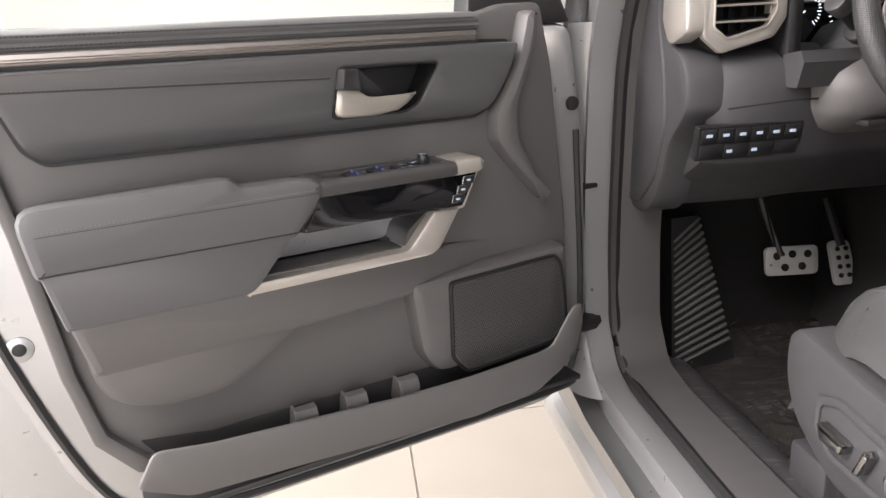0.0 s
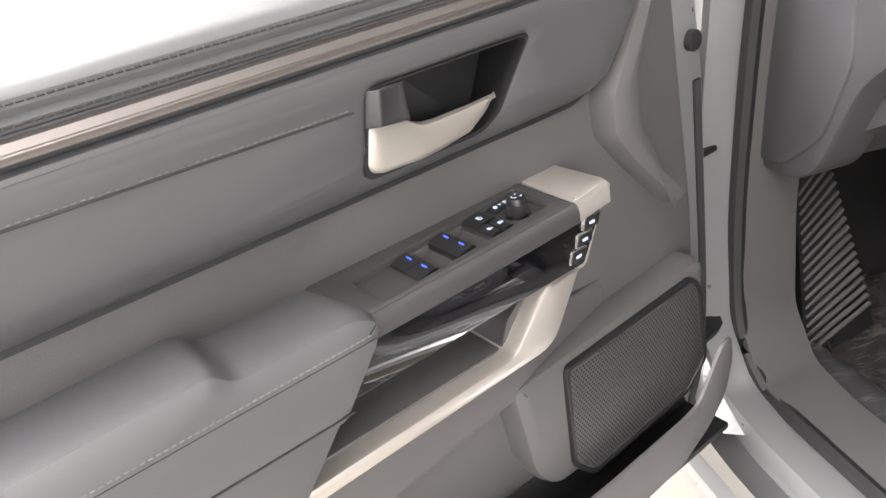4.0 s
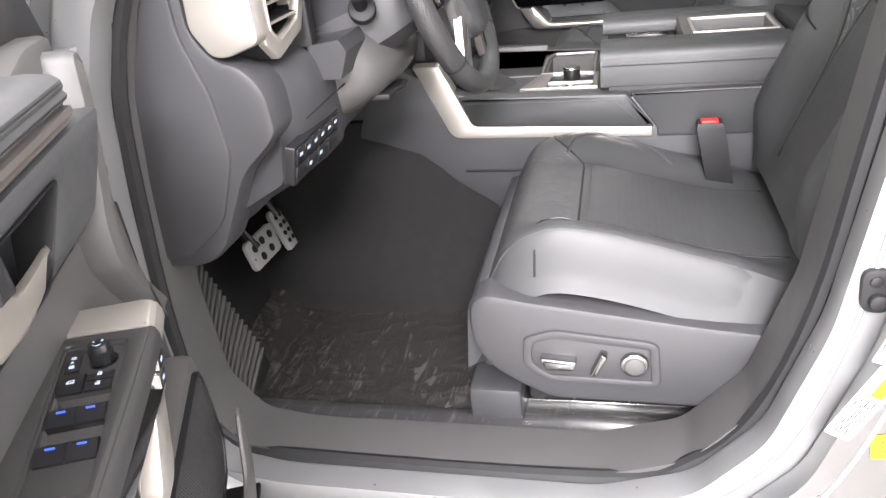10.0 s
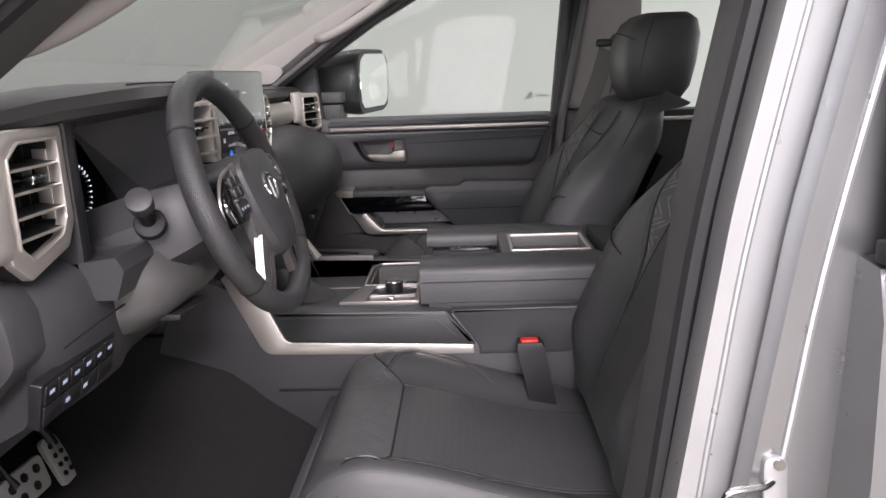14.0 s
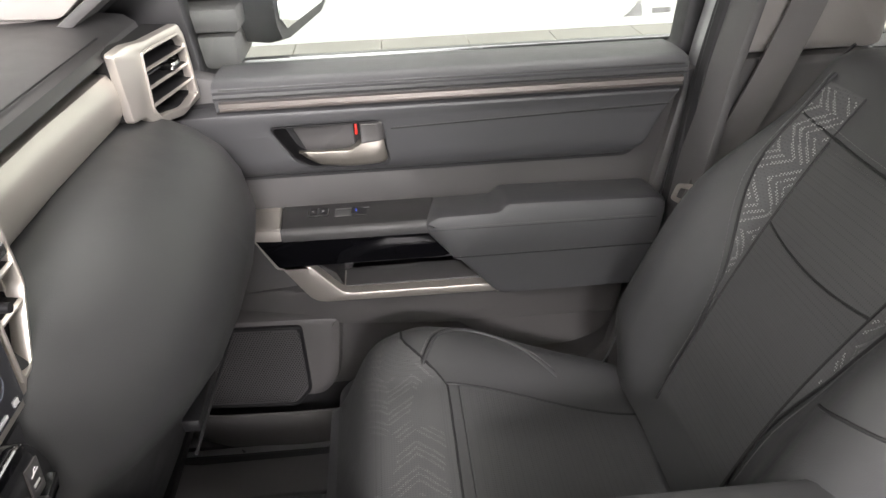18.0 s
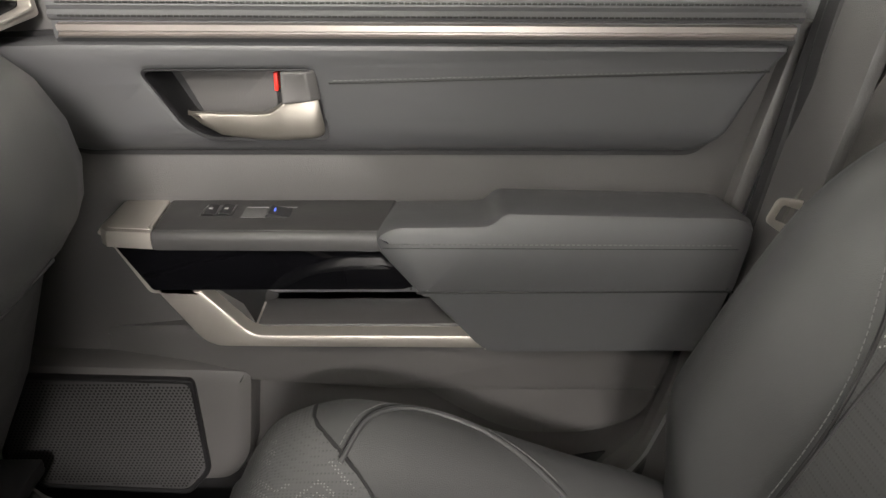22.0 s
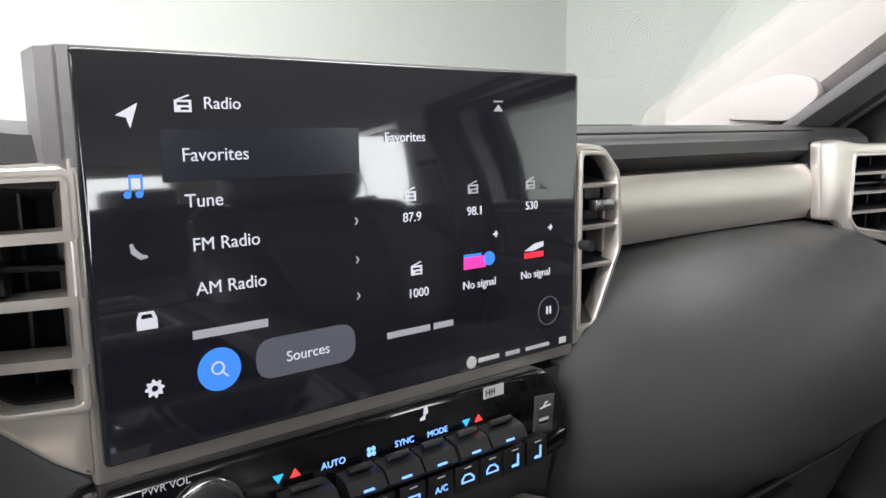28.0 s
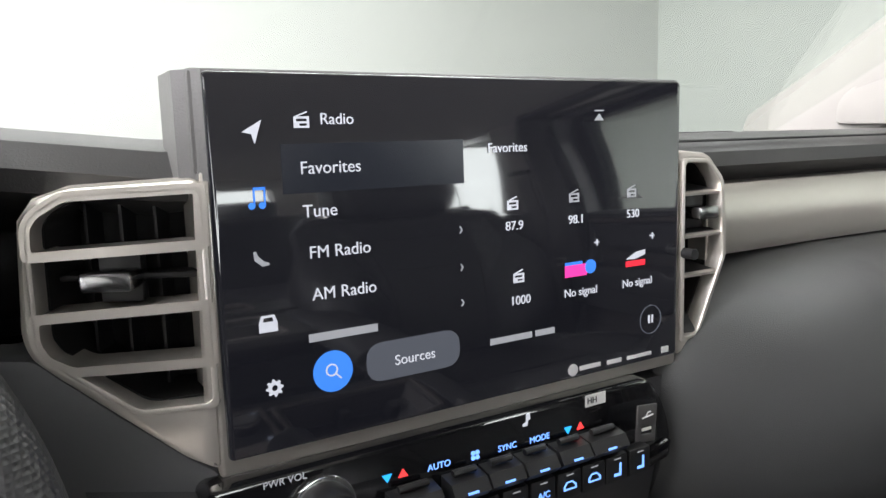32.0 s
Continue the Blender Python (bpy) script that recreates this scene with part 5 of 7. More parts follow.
    if switches:
        x = -bx
        fr = [(0.395, 0.870), (0.349, 0.886), (0.205, 0.869), (0.192, 0.862), (0.187, 0.792), (0.200, 0.784), (0.360, 0.789), (0.397, 0.818)]
        part("switch_frame", plate(fr, x - 0.006, x + 0.01, "x", [grown(fr, 0.014)], 0.003, 0.01), PLASTIC_D, s)
        part("switch_field", plate(grown(fr, 0.012), x - 0.0025, x + 0.01, "x", (), 0.001, 0.006), PLASTIC_D, s)
        part("slide_switch", plate([(0.370, 0.843), (0.312, 0.838), (0.318, 0.820), (0.360, 0.820)], x - 0.020, x - 0.002, "x", (), 0.005, 0.005), CHROME_D, s, "dark silver seat slide switch")
        part("recline_switch", plate([(0.294, 0.812), (0.283, 0.812), (0.266, 0.848), (0.276, 0.854)], x - 0.020, x - 0.002, "x", (), 0.004, 0.004), CHROME_D, s, "dark silver backrest switch")
        part("lumbar_ring", cyl((x - 0.006, 0.227, 0.830), (1, 0, 0), 0.021, 0.012, 32, bev=0.003), CHROME_D, s)
        part("lumbar_button", cyl((x - 0.010, 0.227, 0.830), (1, 0, 0), 0.0155, 0.012, 32, bev=0.004), PLASTIC, s)
    if switches:
        bk = part("belt_buckle", loft([[(0.168 + a, 0.066 + 0.020 * t + b, 0.958 + 0.10 * t) for a, b in ((-0.016 * w, -0.024 * w), (0.016 * w, -0.024 * w), (0.016 * w, 0.024 * w), (-0.016 * w, 0.024 * w))] for t, w in ((-0.9, 0.7), (-0.35, 0.8), (-0.20, 1.0), (0.9, 1.05), (1.0, 0.9))]), PLASTIC_BLK, s, "black belt buckle with red button")
        part("release_button", box(0.158, 0.178, 0.070, 0.102, 1.050, 1.0625, 0.003), RED, bk)
    return finish(s)


BACK_SHIFT, CUSHION = -0.05, (0.930, 0.066)
seat(Matrix.Translation((-0.418, 0, 0)), "front_seat", "black leather front seat with power switches", 1, True)
BACK_SHIFT, CUSHION = 0.0, (0.950, 0.095)
seat(Matrix.Translation((0.418, 0, 0)), "front_seat", "black leather front seat with chevron pattern", -1, False)
place(I4)
# rear bench
bench = thing("rear_bench", "dark rear bench seat with headrests", "car seat")
part("bench_cushion", box(-0.70, 0.70, -1.35, -0.85, 0.80, 1.0, 0.05, 3), LEATHER, bench)
bb = box(-0.70, 0.70, -0.06, 0.06, 0.0, 0.58, 0.05, 3)
bb.transform(Matrix.Translation((0, -1.36, 0.96)) @ Matrix.Rotation(radians(14), 4, "X"))
part("bench_back", bb, LEATHER, bench)
for xx in (-0.42, 0.42):
    hb = box(xx - 0.13, xx + 0.13, -1.60, -1.49, 1.50, 1.66, 0.04, 4)
    part("bench_headrest", hb, mat("grey_cloth", (0.16, 0.155, 0.15), 0.85, grain=0.4, scale=700), bench)
part("bench_base", box(-0.70, 0.70, -1.35, -0.88, 0.62, 0.82, 0.01), PLASTIC_BLK, bench)
finish(bench)

# ---------------------------------------------------------------- center console
console = thing("center_console", "wide charcoal center console with padded armrest lids", "console")
prof = [(-0.42, 0.625), (-0.42, 1.11), (-0.02, 1.105), (0.235, 1.100), (0.56, 1.115), (0.70, 1.18), (0.74, 1.20), (0.80, 1.03), (0.665, 0.985), (0.588, 0.920), (0.51, 0.866), (0.45, 0.80), (0.42, 0.625)]
for sx in (-1, 1):
    a, b = (-0.195, -0.165) if sx < 0 else (0.225, 0.195)
    part("side_panel", plate([(p[0], p[1] - (0.0 if p[1] < 1 else 0.004)) for p in prof], a, b, "x", (), 0.006, 0.01), PLASTIC_D, console)
    o = -0.004 if sx < 0 else 0.004
    part("side_strip", plate([(0.186, 1.014), (0.590, 1.021, 0.02), (0.662, 1.176), (0.606, 1.176), (0.545, 1.046, 0.012), (0.186, 1.034)], a + o, b, "x", (), 0.003, 0.003), SATIN, console, "satin silver strip along the console")
    part("knee_pad", plate([(0.182, 1.034), (0.545, 1.047, 0.012), (0.572, 1.108), (0.236, 1.104)], a + o * 2.2, b, "x", (), 0.007, 0.006), LEATHER, console)
    part("knee_stitching", stitches([(a + o * 2.2 - 0.0003 * (1 if sx < 0 else -1), y, z) for y, z in ((0.555, 1.096), (0.26, 1.092), (0.215, 1.05))]), THREAD, console)
    part("rear_pad", plate([(0.176, 1.030), (0.230, 1.104), (-0.04, 1.108), (-0.04, 1.014), (0.176, 1.014)], a + o * 1.6, b, "x", (), 0.005, 0.005), LEATHER, console)
    part("lower_line", box(min(a + o * 0.6, b), max(a + o * 0.6, b), 0.30, 0.57, 0.944, 0.950, 0.002), PLASTIC_BLK, console)
for x0, x1, y0, y1 in ((-0.17, 0.0, -0.40, 0.60), (0.0, 0.20, -0.40, 0.304), (0.0, 0.20, 0.413, 0.424), (0.0, 0.20, 0.586, 0.60), (0.188, 0.20, 0.304, 0.413)):
    part("deck", box(x0, x1, y0, y1, 1.06, 1.094, 0.0), PLASTIC_D, console)
part("tray_wall", box(-0.004, 0.004, 0.424, 0.586, 1.035, 1.0965, 0.002), PLASTIC, console)
part("cup_wall", plate([(0.008, 0.300), (0.194, 0.300), (0.194, 0.416), (0.008, 0.416)], 1.020, 1.09, "z", [[(0.016, 0.308), (0.186, 0.308), (0.182, 0.408), (0.016, 0.408)]], 0.0), PLASTIC, console)
part("cup_floor", box(0.008, 0.194, 0.300, 0.416, 1.015, 1.022, 0.001), PLASTIC_BLK, console)
rim = [(0.004, 0.300), (0.197, 0.300), (0.193, 0.404), (0.155, 0.420), (0.004, 0.420)]
part("cup_rim", plate(rim, 1.0985, 1.092, "z", [grown(rim, 0.005)], 0.001, 0.004), STRIP, console)
for cx, cy in ((0.03, 0.40), (0.10, 0.315), (0.165, 0.33)):
    part("cup_finger", box(cx - 0.008, cx + 0.008, cy - 0.012, cy + 0.012, 1.02, 1.06, 0.005), RUBBER, console)
part("tray_floor", box(-0.005, 0.20, 0.42, 0.66, 1.055, 1.066, 0.003), PLASTIC, console)
part("tray_wall", box(0.196, 0.206, 0.42, 0.66, 1.04, 1.118, 0.003), PLASTIC, console)
# drive mode plate
ring_ = [(-0.120, 0.292), (-0.004, 0.292), (-0.004, 0.420), (-0.120, 0.455)]
part("mode_plate", plate(ring_, 1.0995, 1.09, "z", [[(-0.072, 0.303), (-0.010, 0.303), (-0.010, 0.392), (-0.072, 0.398)], [(-0.114, 0.303), (-0.079, 0.303), (-0.079, 0.398), (-0.114, 0.402)]], 0.0015, 0.003), STRIP, console, "satin silver switch plate")
part("mode_panel", box(-0.075, -0.006, 0.300, 0.400, 1.088, 1.0965, 0.001), SWITCH, console)
part("mode_panel", box(-0.116, -0.077, 0.300, 0.404, 1.078, 1.088, 0.001), SWITCH, console)
dl = part("drive_dial", cyl((-0.040, 0.350, 1.109), (0, 0, 1), 0.0185, 0.026, 40, 0.0175, 0.002), SWITCH, console, "black drive dial with knurled ring")
part("dial_ring", cyl((-0.040, 0.350, 1.1185), (0, 0, 1), 0.0192, 0.0045, 40, 0.0186, 0.001), STEEL, dl)
part("dial_cap", cyl((-0.040, 0.350, 1.1222), (0, 0, 1), 0.0150, 0.0015, 32), PLASTIC, dl)
for xx, yy in ((-0.016, 0.388), (-0.016, 0.310), (-0.064, 0.388), (-0.064, 0.310)):
    part("mode_mark", box(xx - 0.003, xx + 0.002, yy - 0.006, yy + 0.006, 1.0963, 1.0969, 0.0002), WHITE_LED, console)
part("mode_lever", box(-0.104, -0.090, 0.345, 0.358, 1.086, 1.102, 0.003), CHROME, console)
# armrest lids with the tray between
for nm, x0, x1 in (("left_lid", -0.182, -0.078), ("right_lid", 0.115, 0.212)):
    zb = 1.108 if x0 < 0 else 1.150
    part(nm, loft([[(x0 + 0.004, y, zb), (x0, y, zb + 0.004), (x0, y, 1.168), (x0 + 0.006, y, 1.180), (x0 + 0.016, y, 1.186), (x1 - 0.016, y, 1.186), (x1 - 0.006, y, 1.182), (x1, y, 1.172), (x1, y, zb)] for y in (-0.070, -0.066, 0.1, 0.279, 0.286)]), LEATHER, console, "padded leather armrest lid")
    xs = x0 - 0.0004 if x0 < 0 else x0 - 0.0004
    part("lid_stitching", stitches([(xs, -0.06, 1.157), (xs, 0.278, 1.157)]), THREAD, console)
    part("lid_seam", tube([(xs, -0.066, 1.153), (xs, 0.283, 1.153)], 0.0012, 6), RUBBER, console)
part("lid_box", box(0.140, 0.212, -0.066, 0.275, 1.095, 1.151, 0.003), PLASTIC_D, console)
part("lid_base", plate([(-0.182, -0.08), (0.212, -0.08), (0.212, 0.27), (-0.182, 0.27)], 1.116, 1.09, "z", (), 0.003), PLASTIC_BLK, console)
tr = [(-0.078, -0.066), (0.115, -0.066), (0.115, 0.125), (-0.078, 0.125)]
hole = [(-0.062, -0.052), (0.076, -0.052), (0.076, 0.100), (-0.062, 0.100)]
part("tray_frame", plate(tr, 1.183, 1.14, "z", [hole], 0.003, 0.004), PLASTIC, console)
part("tray_rim", plate(grown(hole, -0.006), 1.1855, 1.18, "z", [hole], 0.0015, 0.004), SATIN, console)
part("tray_bed", box(-0.064, 0.078, -0.054, 0.102, 1.150, 1.158, 0.001), PLASTIC, console)
for xx in (-0.03, 0.01):
    part("tray_rib", box(xx, xx + 0.004, -0.05, 0.098, 1.158, 1.161, 0.001), PLASTIC_BLK, console)
part("slot_wall", box(-0.078, 0.115, 0.118, 0.126, 1.112, 1.16, 0.002), PLASTIC_BLK, console)
part("slot_plate", box(0.134, 0.1405, 0.14, 0.235, 1.138, 1.149, 0.001), STEEL, console)
part("rear_block", loft([[(-0.186, -0.085, 1.09), (-0.186, -0.085, 1.18), (-0.17, -0.085, 1.187), (0.20, -0.085, 1.187), (0.214, -0.085, 1.18), (0.214, -0.085, 1.09)], [(-0.186, -0.30, 1.09), (-0.186, -0.30, 1.155), (-0.17, -0.30, 1.160), (0.20, -0.30, 1.160), (0.214, -0.30, 1.155), (0.214, -0.30, 1.09)]]), LEATHER, console, "padded leather block behind the tray")
part("rear_cup", plate([(-0.02, -0.14), (0.10, -0.14), (0.10, -0.24), (-0.02, -0.24)], 1.186, 1.12, "z", [[(-0.012, -0.148), (0.092, -0.148), (0.092, -0.232), (-0.012, -0.232)]], 0.002, 0.01), STRIP, console)
finish(console)
tn = [(-0.33, 0.60), (-0.285, 0.655), (-0.235, 0.74), (-0.210, 0.86), (-0.190, 1.06), (0.218, 1.06), (0.238, 0.86), (0.265, 0.74), (0.315, 0.655), (0.36, 0.60)]
part("tunnel_carpet", loft([[(0.015 + (p[0] - 0.015) * k, y, p[1]) for p in tn] for y, k in ((0.42, 0.80), (0.52, 0.90), (0.62, 0.97), (0.75, 1.0), (1.15, 1.0))]), CARPET, truck, "dark carpet over the transmission tunnel")

# shifter
place(Matrix.Translation((-0.010, 0.052, 0)))
sh = thing("gear_shifter", "black leather gear shifter with a paper tag", "gear lever")
part("boot", loft([[(cx + rx * math.cos(a), cy + ry * math.sin(a), z) for a in [2 * math.pi * k / 20 for k in range(20)]] for cx, cy, rx, ry, z in ((-0.045, 0.485, 0.052, 0.068, 1.095), (-0.045, 0.488, 0.047, 0.060, 1.104), (-0.045, 0.500, 0.034, 0.040, 1.120), (-0.045, 0.512, 0.028, 0.030, 1.136), (-0.045, 0.520, 0.024, 0.026, 1.150), (-0.045, 0.524, 0.022, 0.024, 1.160))]), LEATHER, sh)
part("neck", box(-0.066, -0.024, 0.505, 0.548, 1.155, 1.185, 0.006), PLASTIC_BLK, sh)
part("grip", loft([[(-0.045 + w * a, 0.528 + l * b, z) for a, b in ((-1, -0.6), (-0.6, -1), (0.6, -1), (1, -0.6), (1, 0.6), (0.6, 1), (-0.6, 1), (-1, 0.6))] for w, l, z in ((0.022, 0.026, 1.183), (0.026, 0.032, 1.192), (0.027, 0.034, 1.212), (0.024, 0.031, 1.222), (0.015, 0.022, 1.226))]), LEATHER, sh)
part("release_button", box(-0.024, -0.016, 0.505, 0.517, 1.186, 1.200, 0.002), RED, sh)
tg = box(-0.0003, 0.0003, -0.014, 0.014, -0.024, 0.024, 0)
tg.transform(Matrix.Translation((-0.030, 0.535, 1.165)) @ Matrix.Rotation(radians(74), 4, "Z") @ Matrix.Rotation(radians(-20), 4, "Y"))
tag = part("paper_tag", tg, PAPER, sh, "white paper tag with bar code", smooth=0)
bm = bmesh.new()
rb = random.Random(3)
yy = -0.009
while yy < 0.009:
    w = rb.choice((0.0006, 0.0011, 0.0016))
    box(-0.0007, -0.0004, yy, yy + w, 0.004, 0.016, 0, bm=bm)
    yy += w + rb.choice((0.0007, 0.0012))
box(-0.0007, -0.0004, -0.009, 0.008, -0.008, -0.006, 0, bm=bm)
box(-0.0007, -0.0004, -0.009, 0.004, -0.014, -0.012, 0, bm=bm)
bm.transform(Matrix.Translation((-0.030, 0.535, 1.165)) @ Matrix.Rotation(radians(74), 4, "Z") @ Matrix.Rotation(radians(-20), 4, "Y"))
part("print", bm, INK, tag, smooth=0)
place(I4)
finish(sh)
hp = thing("console_hoop", "satin silver hoop framing the console tray", "trim")
part("hoop", tube([(-0.10, 0.66, 1.235), (0.16, 0.66, 1.235), (0.195, 0.635, 1.226), (0.200, 0.555, 1.115)], 0.011, 8, flat=0.8), SATIN, hp)
part("hoop_panel", box(-0.10, 0.185, 0.655, 0.70, 1.04, 1.232, 0.004), PLASTIC_D, hp)
finish(hp)

# ---------------------------------------------------------------- dashboard
dash = thing("dashboard", "charcoal dashboard with satin silver strip", "dashboard")
top = [(0.99, 1.47), (0.99, 1.512), (0.90, 1.521), (0.76, 1.520), (0.712, 1.514), (0.698, 1.504), (0.694, 1.492), (0.704, 1.484), (0.74, 1.470)]
part("top_pad", loft([[(x, p[0], p[1]) for p in top] for x in (0.20, 0.45, 0.66, 0.79)]), TRAY, dash, "dark grained dash top")
part("top_seam", tube([(0.22, 0.705, 1.5135), (0.66, 0.705, 1.5135)], 0.0012, 6), RUBBER, dash)
part("defroster_slot", box(-0.55, 0.60, 0.915, 0.935, 1.5195, 1.5225, 0.001), PLASTIC_LO, dash)
strip = [(0.735, 1.478), (0.700, 1.476), (0.694, 1.465), (0.692, 1.445), (0.695, 1.425), (0.702, 1.414), (0.735, 1.412)]
part("silver_strip", loft([[(x, p[0] - d, p[1]) for p in strip] for x, d in ((0.235, 0.0), (0.45, -0.002), (0.66, 0.004), (0.70, 0.006))]), SATIN, dash, "satin silver dash strip")
pad = [(0.76, 1.414), (0.700, 1.412), (0.655, 1.403), (0.610, 1.385), (0.575, 1.358), (0.553, 1.322), (0.546, 1.285), (0.552, 1.250), (0.572, 1.222), (0.60, 1.20), (0.66, 1.05), (0.74, 0.90), (1.1, 0.88), (1.1, 1.414)]


def pad_ring(x, k):
    return [(x, 0.72 + (p[0] - 0.72) * (k if p[0] < 0.72 else 1), 1.30 + (p[1] - 1.30) * (0.55 + 0.45 * k)) for p in pad]


part("glove_pad", loft([pad_ring(x, k) for x, k in ((0.192, 0.36), (0.205, 0.46), (0.225, 0.58), (0.26, 0.74), (0.31, 0.88), (0.37, 0.97), (0.45, 1.0), (0.56, 1.0), (0.65, 0.95), (0.70, 0.86), (0.732, 0.70), (0.750, 0.46))]), LEATHER, dash, "padded black glove box cover")
part("glove_seam", tube([(0.26, 0.5655, 1.228), (0.45, 0.5640, 1.228), (0.62, 0.572, 1.228)], 0.0018, 6), RUBBER, dash)
part("glove_latch", box(0.34, 0.43, 0.585, 0.605, 1.180, 1.196, 0.004), PLASTIC_BLK, dash)
part("stack_face", loft([[(-0.20, 0.73, 1.345), (0.20, 0.73, 1.345), (0.20, 1.1, 1.345), (-0.20, 1.1, 1.345)], [(-0.20, 0.662, 1.338), (0.20, 0.662, 1.338), (0.20, 1.1, 1.338), (-0.20, 1.1, 1.338)], [(-0.20, 0.660, 1.28), (0.19, 0.660, 1.28), (0.19, 1.1, 1.28), (-0.20, 1.1, 1.28)], [(-0.175, 0.69, 1.10), (0.18, 0.69, 1.10), (0.18, 1.1, 1.1), (-0.175, 1.1, 1.1)], [(-0.165, 0.72, 1.02), (0.17, 0.72, 1.02), (0.17, 1.1, 1.02), (-0.165, 1.1, 1.02)]]), PLASTIC_D, dash)
part("hush_panel", box(-0.20, 0.76, 0.72, 1.15, 0.88, 0.90, 0.004), PLASTIC_BLK, dash)
# driver side
hood = [(0.99, 1.47), (0.99, 1.512), (0.85, 1.527), (0.74, 1.541), (0.66, 1.541), (0.625, 1.534), (0.612, 1.520), (0.622, 1.508), (0.66, 1.500), (0.80, 1.475)]
part("cluster_hood", loft([[(x, p[0] + s * (0.99 - p[0]) * 0.9, p[1] - dz) for p in hood] for x, s, dz in ((-0.775, 0.55, 0.045), (-0.70, 0.42, 0.030), (-0.63, 0.22, 0.012), (-0.56, 0.06, 0.003), (-0.50, 0.0, 0.0), (-0.31, 0.0, 0.0), (-0.265, 0.10, 0.002), (-0.235, 0.30, 0.006), (-0.15, 0.20, 0.016), (-0.05, 0.20, 0.02), (0.10, 0.20, 0.02), (0.205, 0.20, 0.02))]), TRAY, dash, "dark hood over the instruments")
part("hood_seam", tube([(-0.55, 0.632, 1.5375), (-0.50, 0.628, 1.539), (-0.31, 0.628, 1.539)], 0.0014, 6), RUBBER, dash)
part("cluster_box", plate([(-0.60, 1.27), (-0.322, 1.27), (-0.322, 1.52), (-0.60, 1.52)], 0.695, 0.86, "y", [[(-0.572, 1.298), (-0.334, 1.292), (-0.330, 1.36), (-0.332, 1.50), (-0.572, 1.49)]], 0.01, 0.02), PLASTIC_BLK, dash)
part("cluster_back", box(-0.575, -0.325, 0.84, 0.86, 1.27, 1.51, 0.002), PLASTIC_BLK, dash)
part("cluster_wing", loft([[(-0.316 - e, 0.655, 1.296), (-0.316 - e, 0.655, 1.500), (-0.425 - e, 0.786, 1.484), (-0.345 - e, 0.735, 1.310)] for e in (0.0, 0.004)]), PLASTIC_D, dash, "grey cheek beside the instruments")
part("cluster_shelf", loft([[(x, 0.645, 1.300), (x, 0.655, 1.318), (x, 0.80, 1.300), (x, 0.80, 1.26), (x, 0.66, 1.26)] for x in (-0.60, -0.20)]), PLASTIC_D, dash)
side = [(0.99, 1.485), (0.79, 1.482), (0.795, 1.372), (0.768, 1.334), (0.735, 1.325), (0.706, 1.292), (0.702, 1.232), (0.718, 1.212), (0.765, 1.172), (0.825, 1.048), (0.87, 1.022), (1.12, 1.02), (1.12, 1.485)]
part("end_cap", plate(side, -0.765, -0.70, "x", (), 0.010, 0.03), PLASTIC_D, dash, "charcoal dash end cap facing the door")
inner = [(0.935, 1.465), (0.806, 1.468), (0.808, 1.37), (0.782, 1.29), (0.774, 1.20), (0.812, 1.10), (0.88, 1.042), (0.935, 1.035)]
part("end_lid", plate(inner, -0.7705, -0.76, "x", (), 0.006, 0.02), PLASTIC_D, dash)
knee = round_poly([(0.745, 1.325, 0.01), (0.700, 1.305, 0.02), (0.684, 1.245, 0.03), (0.700, 1.140, 0.015), (0.722, 1.128, 0.01), (0.800, 1.085, 0.02), (0.86, 1.032, 0.02), (1.1, 1.02, 0.0), (1.1, 1.33, 0.0)], 0.01, 4)
part("knee_panel", loft([[(x, p[0] + d, p[1]) for p in knee] for x, d in ((-0.72, 0.03), (-0.69, 0.008), (-0.60, 0.0), (-0.53, 0.0), (-0.49, 0.012), (-0.44, 0.02), (-0.26, 0.02), (-0.19, 0.03))]), PLASTIC_D, dash, "charcoal knee panel under the wheel")
part("knee_line", tube([(-0.70, 0.682, 1.232), (-0.60, 0.675, 1.240), (-0.53, 0.675, 1.240)], 0.0015, 6), RUBBER, dash)
KN = Matrix.Translation((-0.655, 0.698, 1.176)) @ Matrix.Rotation(radians(90 + 12), 4, "X") @ Matrix.Diagonal((1.0, 0.56, 1, 1))
place(KN)
sw = part("switch_bank", plate(round_poly([(-0.092, -0.052), (0.092, -0.052), (0.092, 0.052), (-0.092, 0.052)], 0.005), 0.004, -0.01, "z", (), 0.001), SWITCH, dash, "black panel of rectangular switches")
for i in range(6):
    b = part("switch", box(-0.086 + 0.029 * i, -0.059 + 0.029 * i, 0.004, 0.046, 0.003, 0.0068, 0.0012), SWITCH, sw)
    part("icon", box(-0.078 + 0.029 * i, -0.067 + 0.029 * i, 0.022, 0.031, 0.0066, 0.0071, 0.0003), WHITE_LED, b)
for i in range(4):
    b = part("switch", box(-0.086 + 0.0435 * i, -0.045 + 0.0435 * i, -0.046, -0.002, 0.003, 0.0062, 0.0012), SWITCH, sw)
    if 0 < i < 3:
        part("icon", box(-0.070 + 0.0435 * i - 0.012, -0.060 + 0.0435 * i - 0.012, -0.030, -0.020, 0.006, 0.0066, 0.0003), WHITE_LED, b)
place(I4)


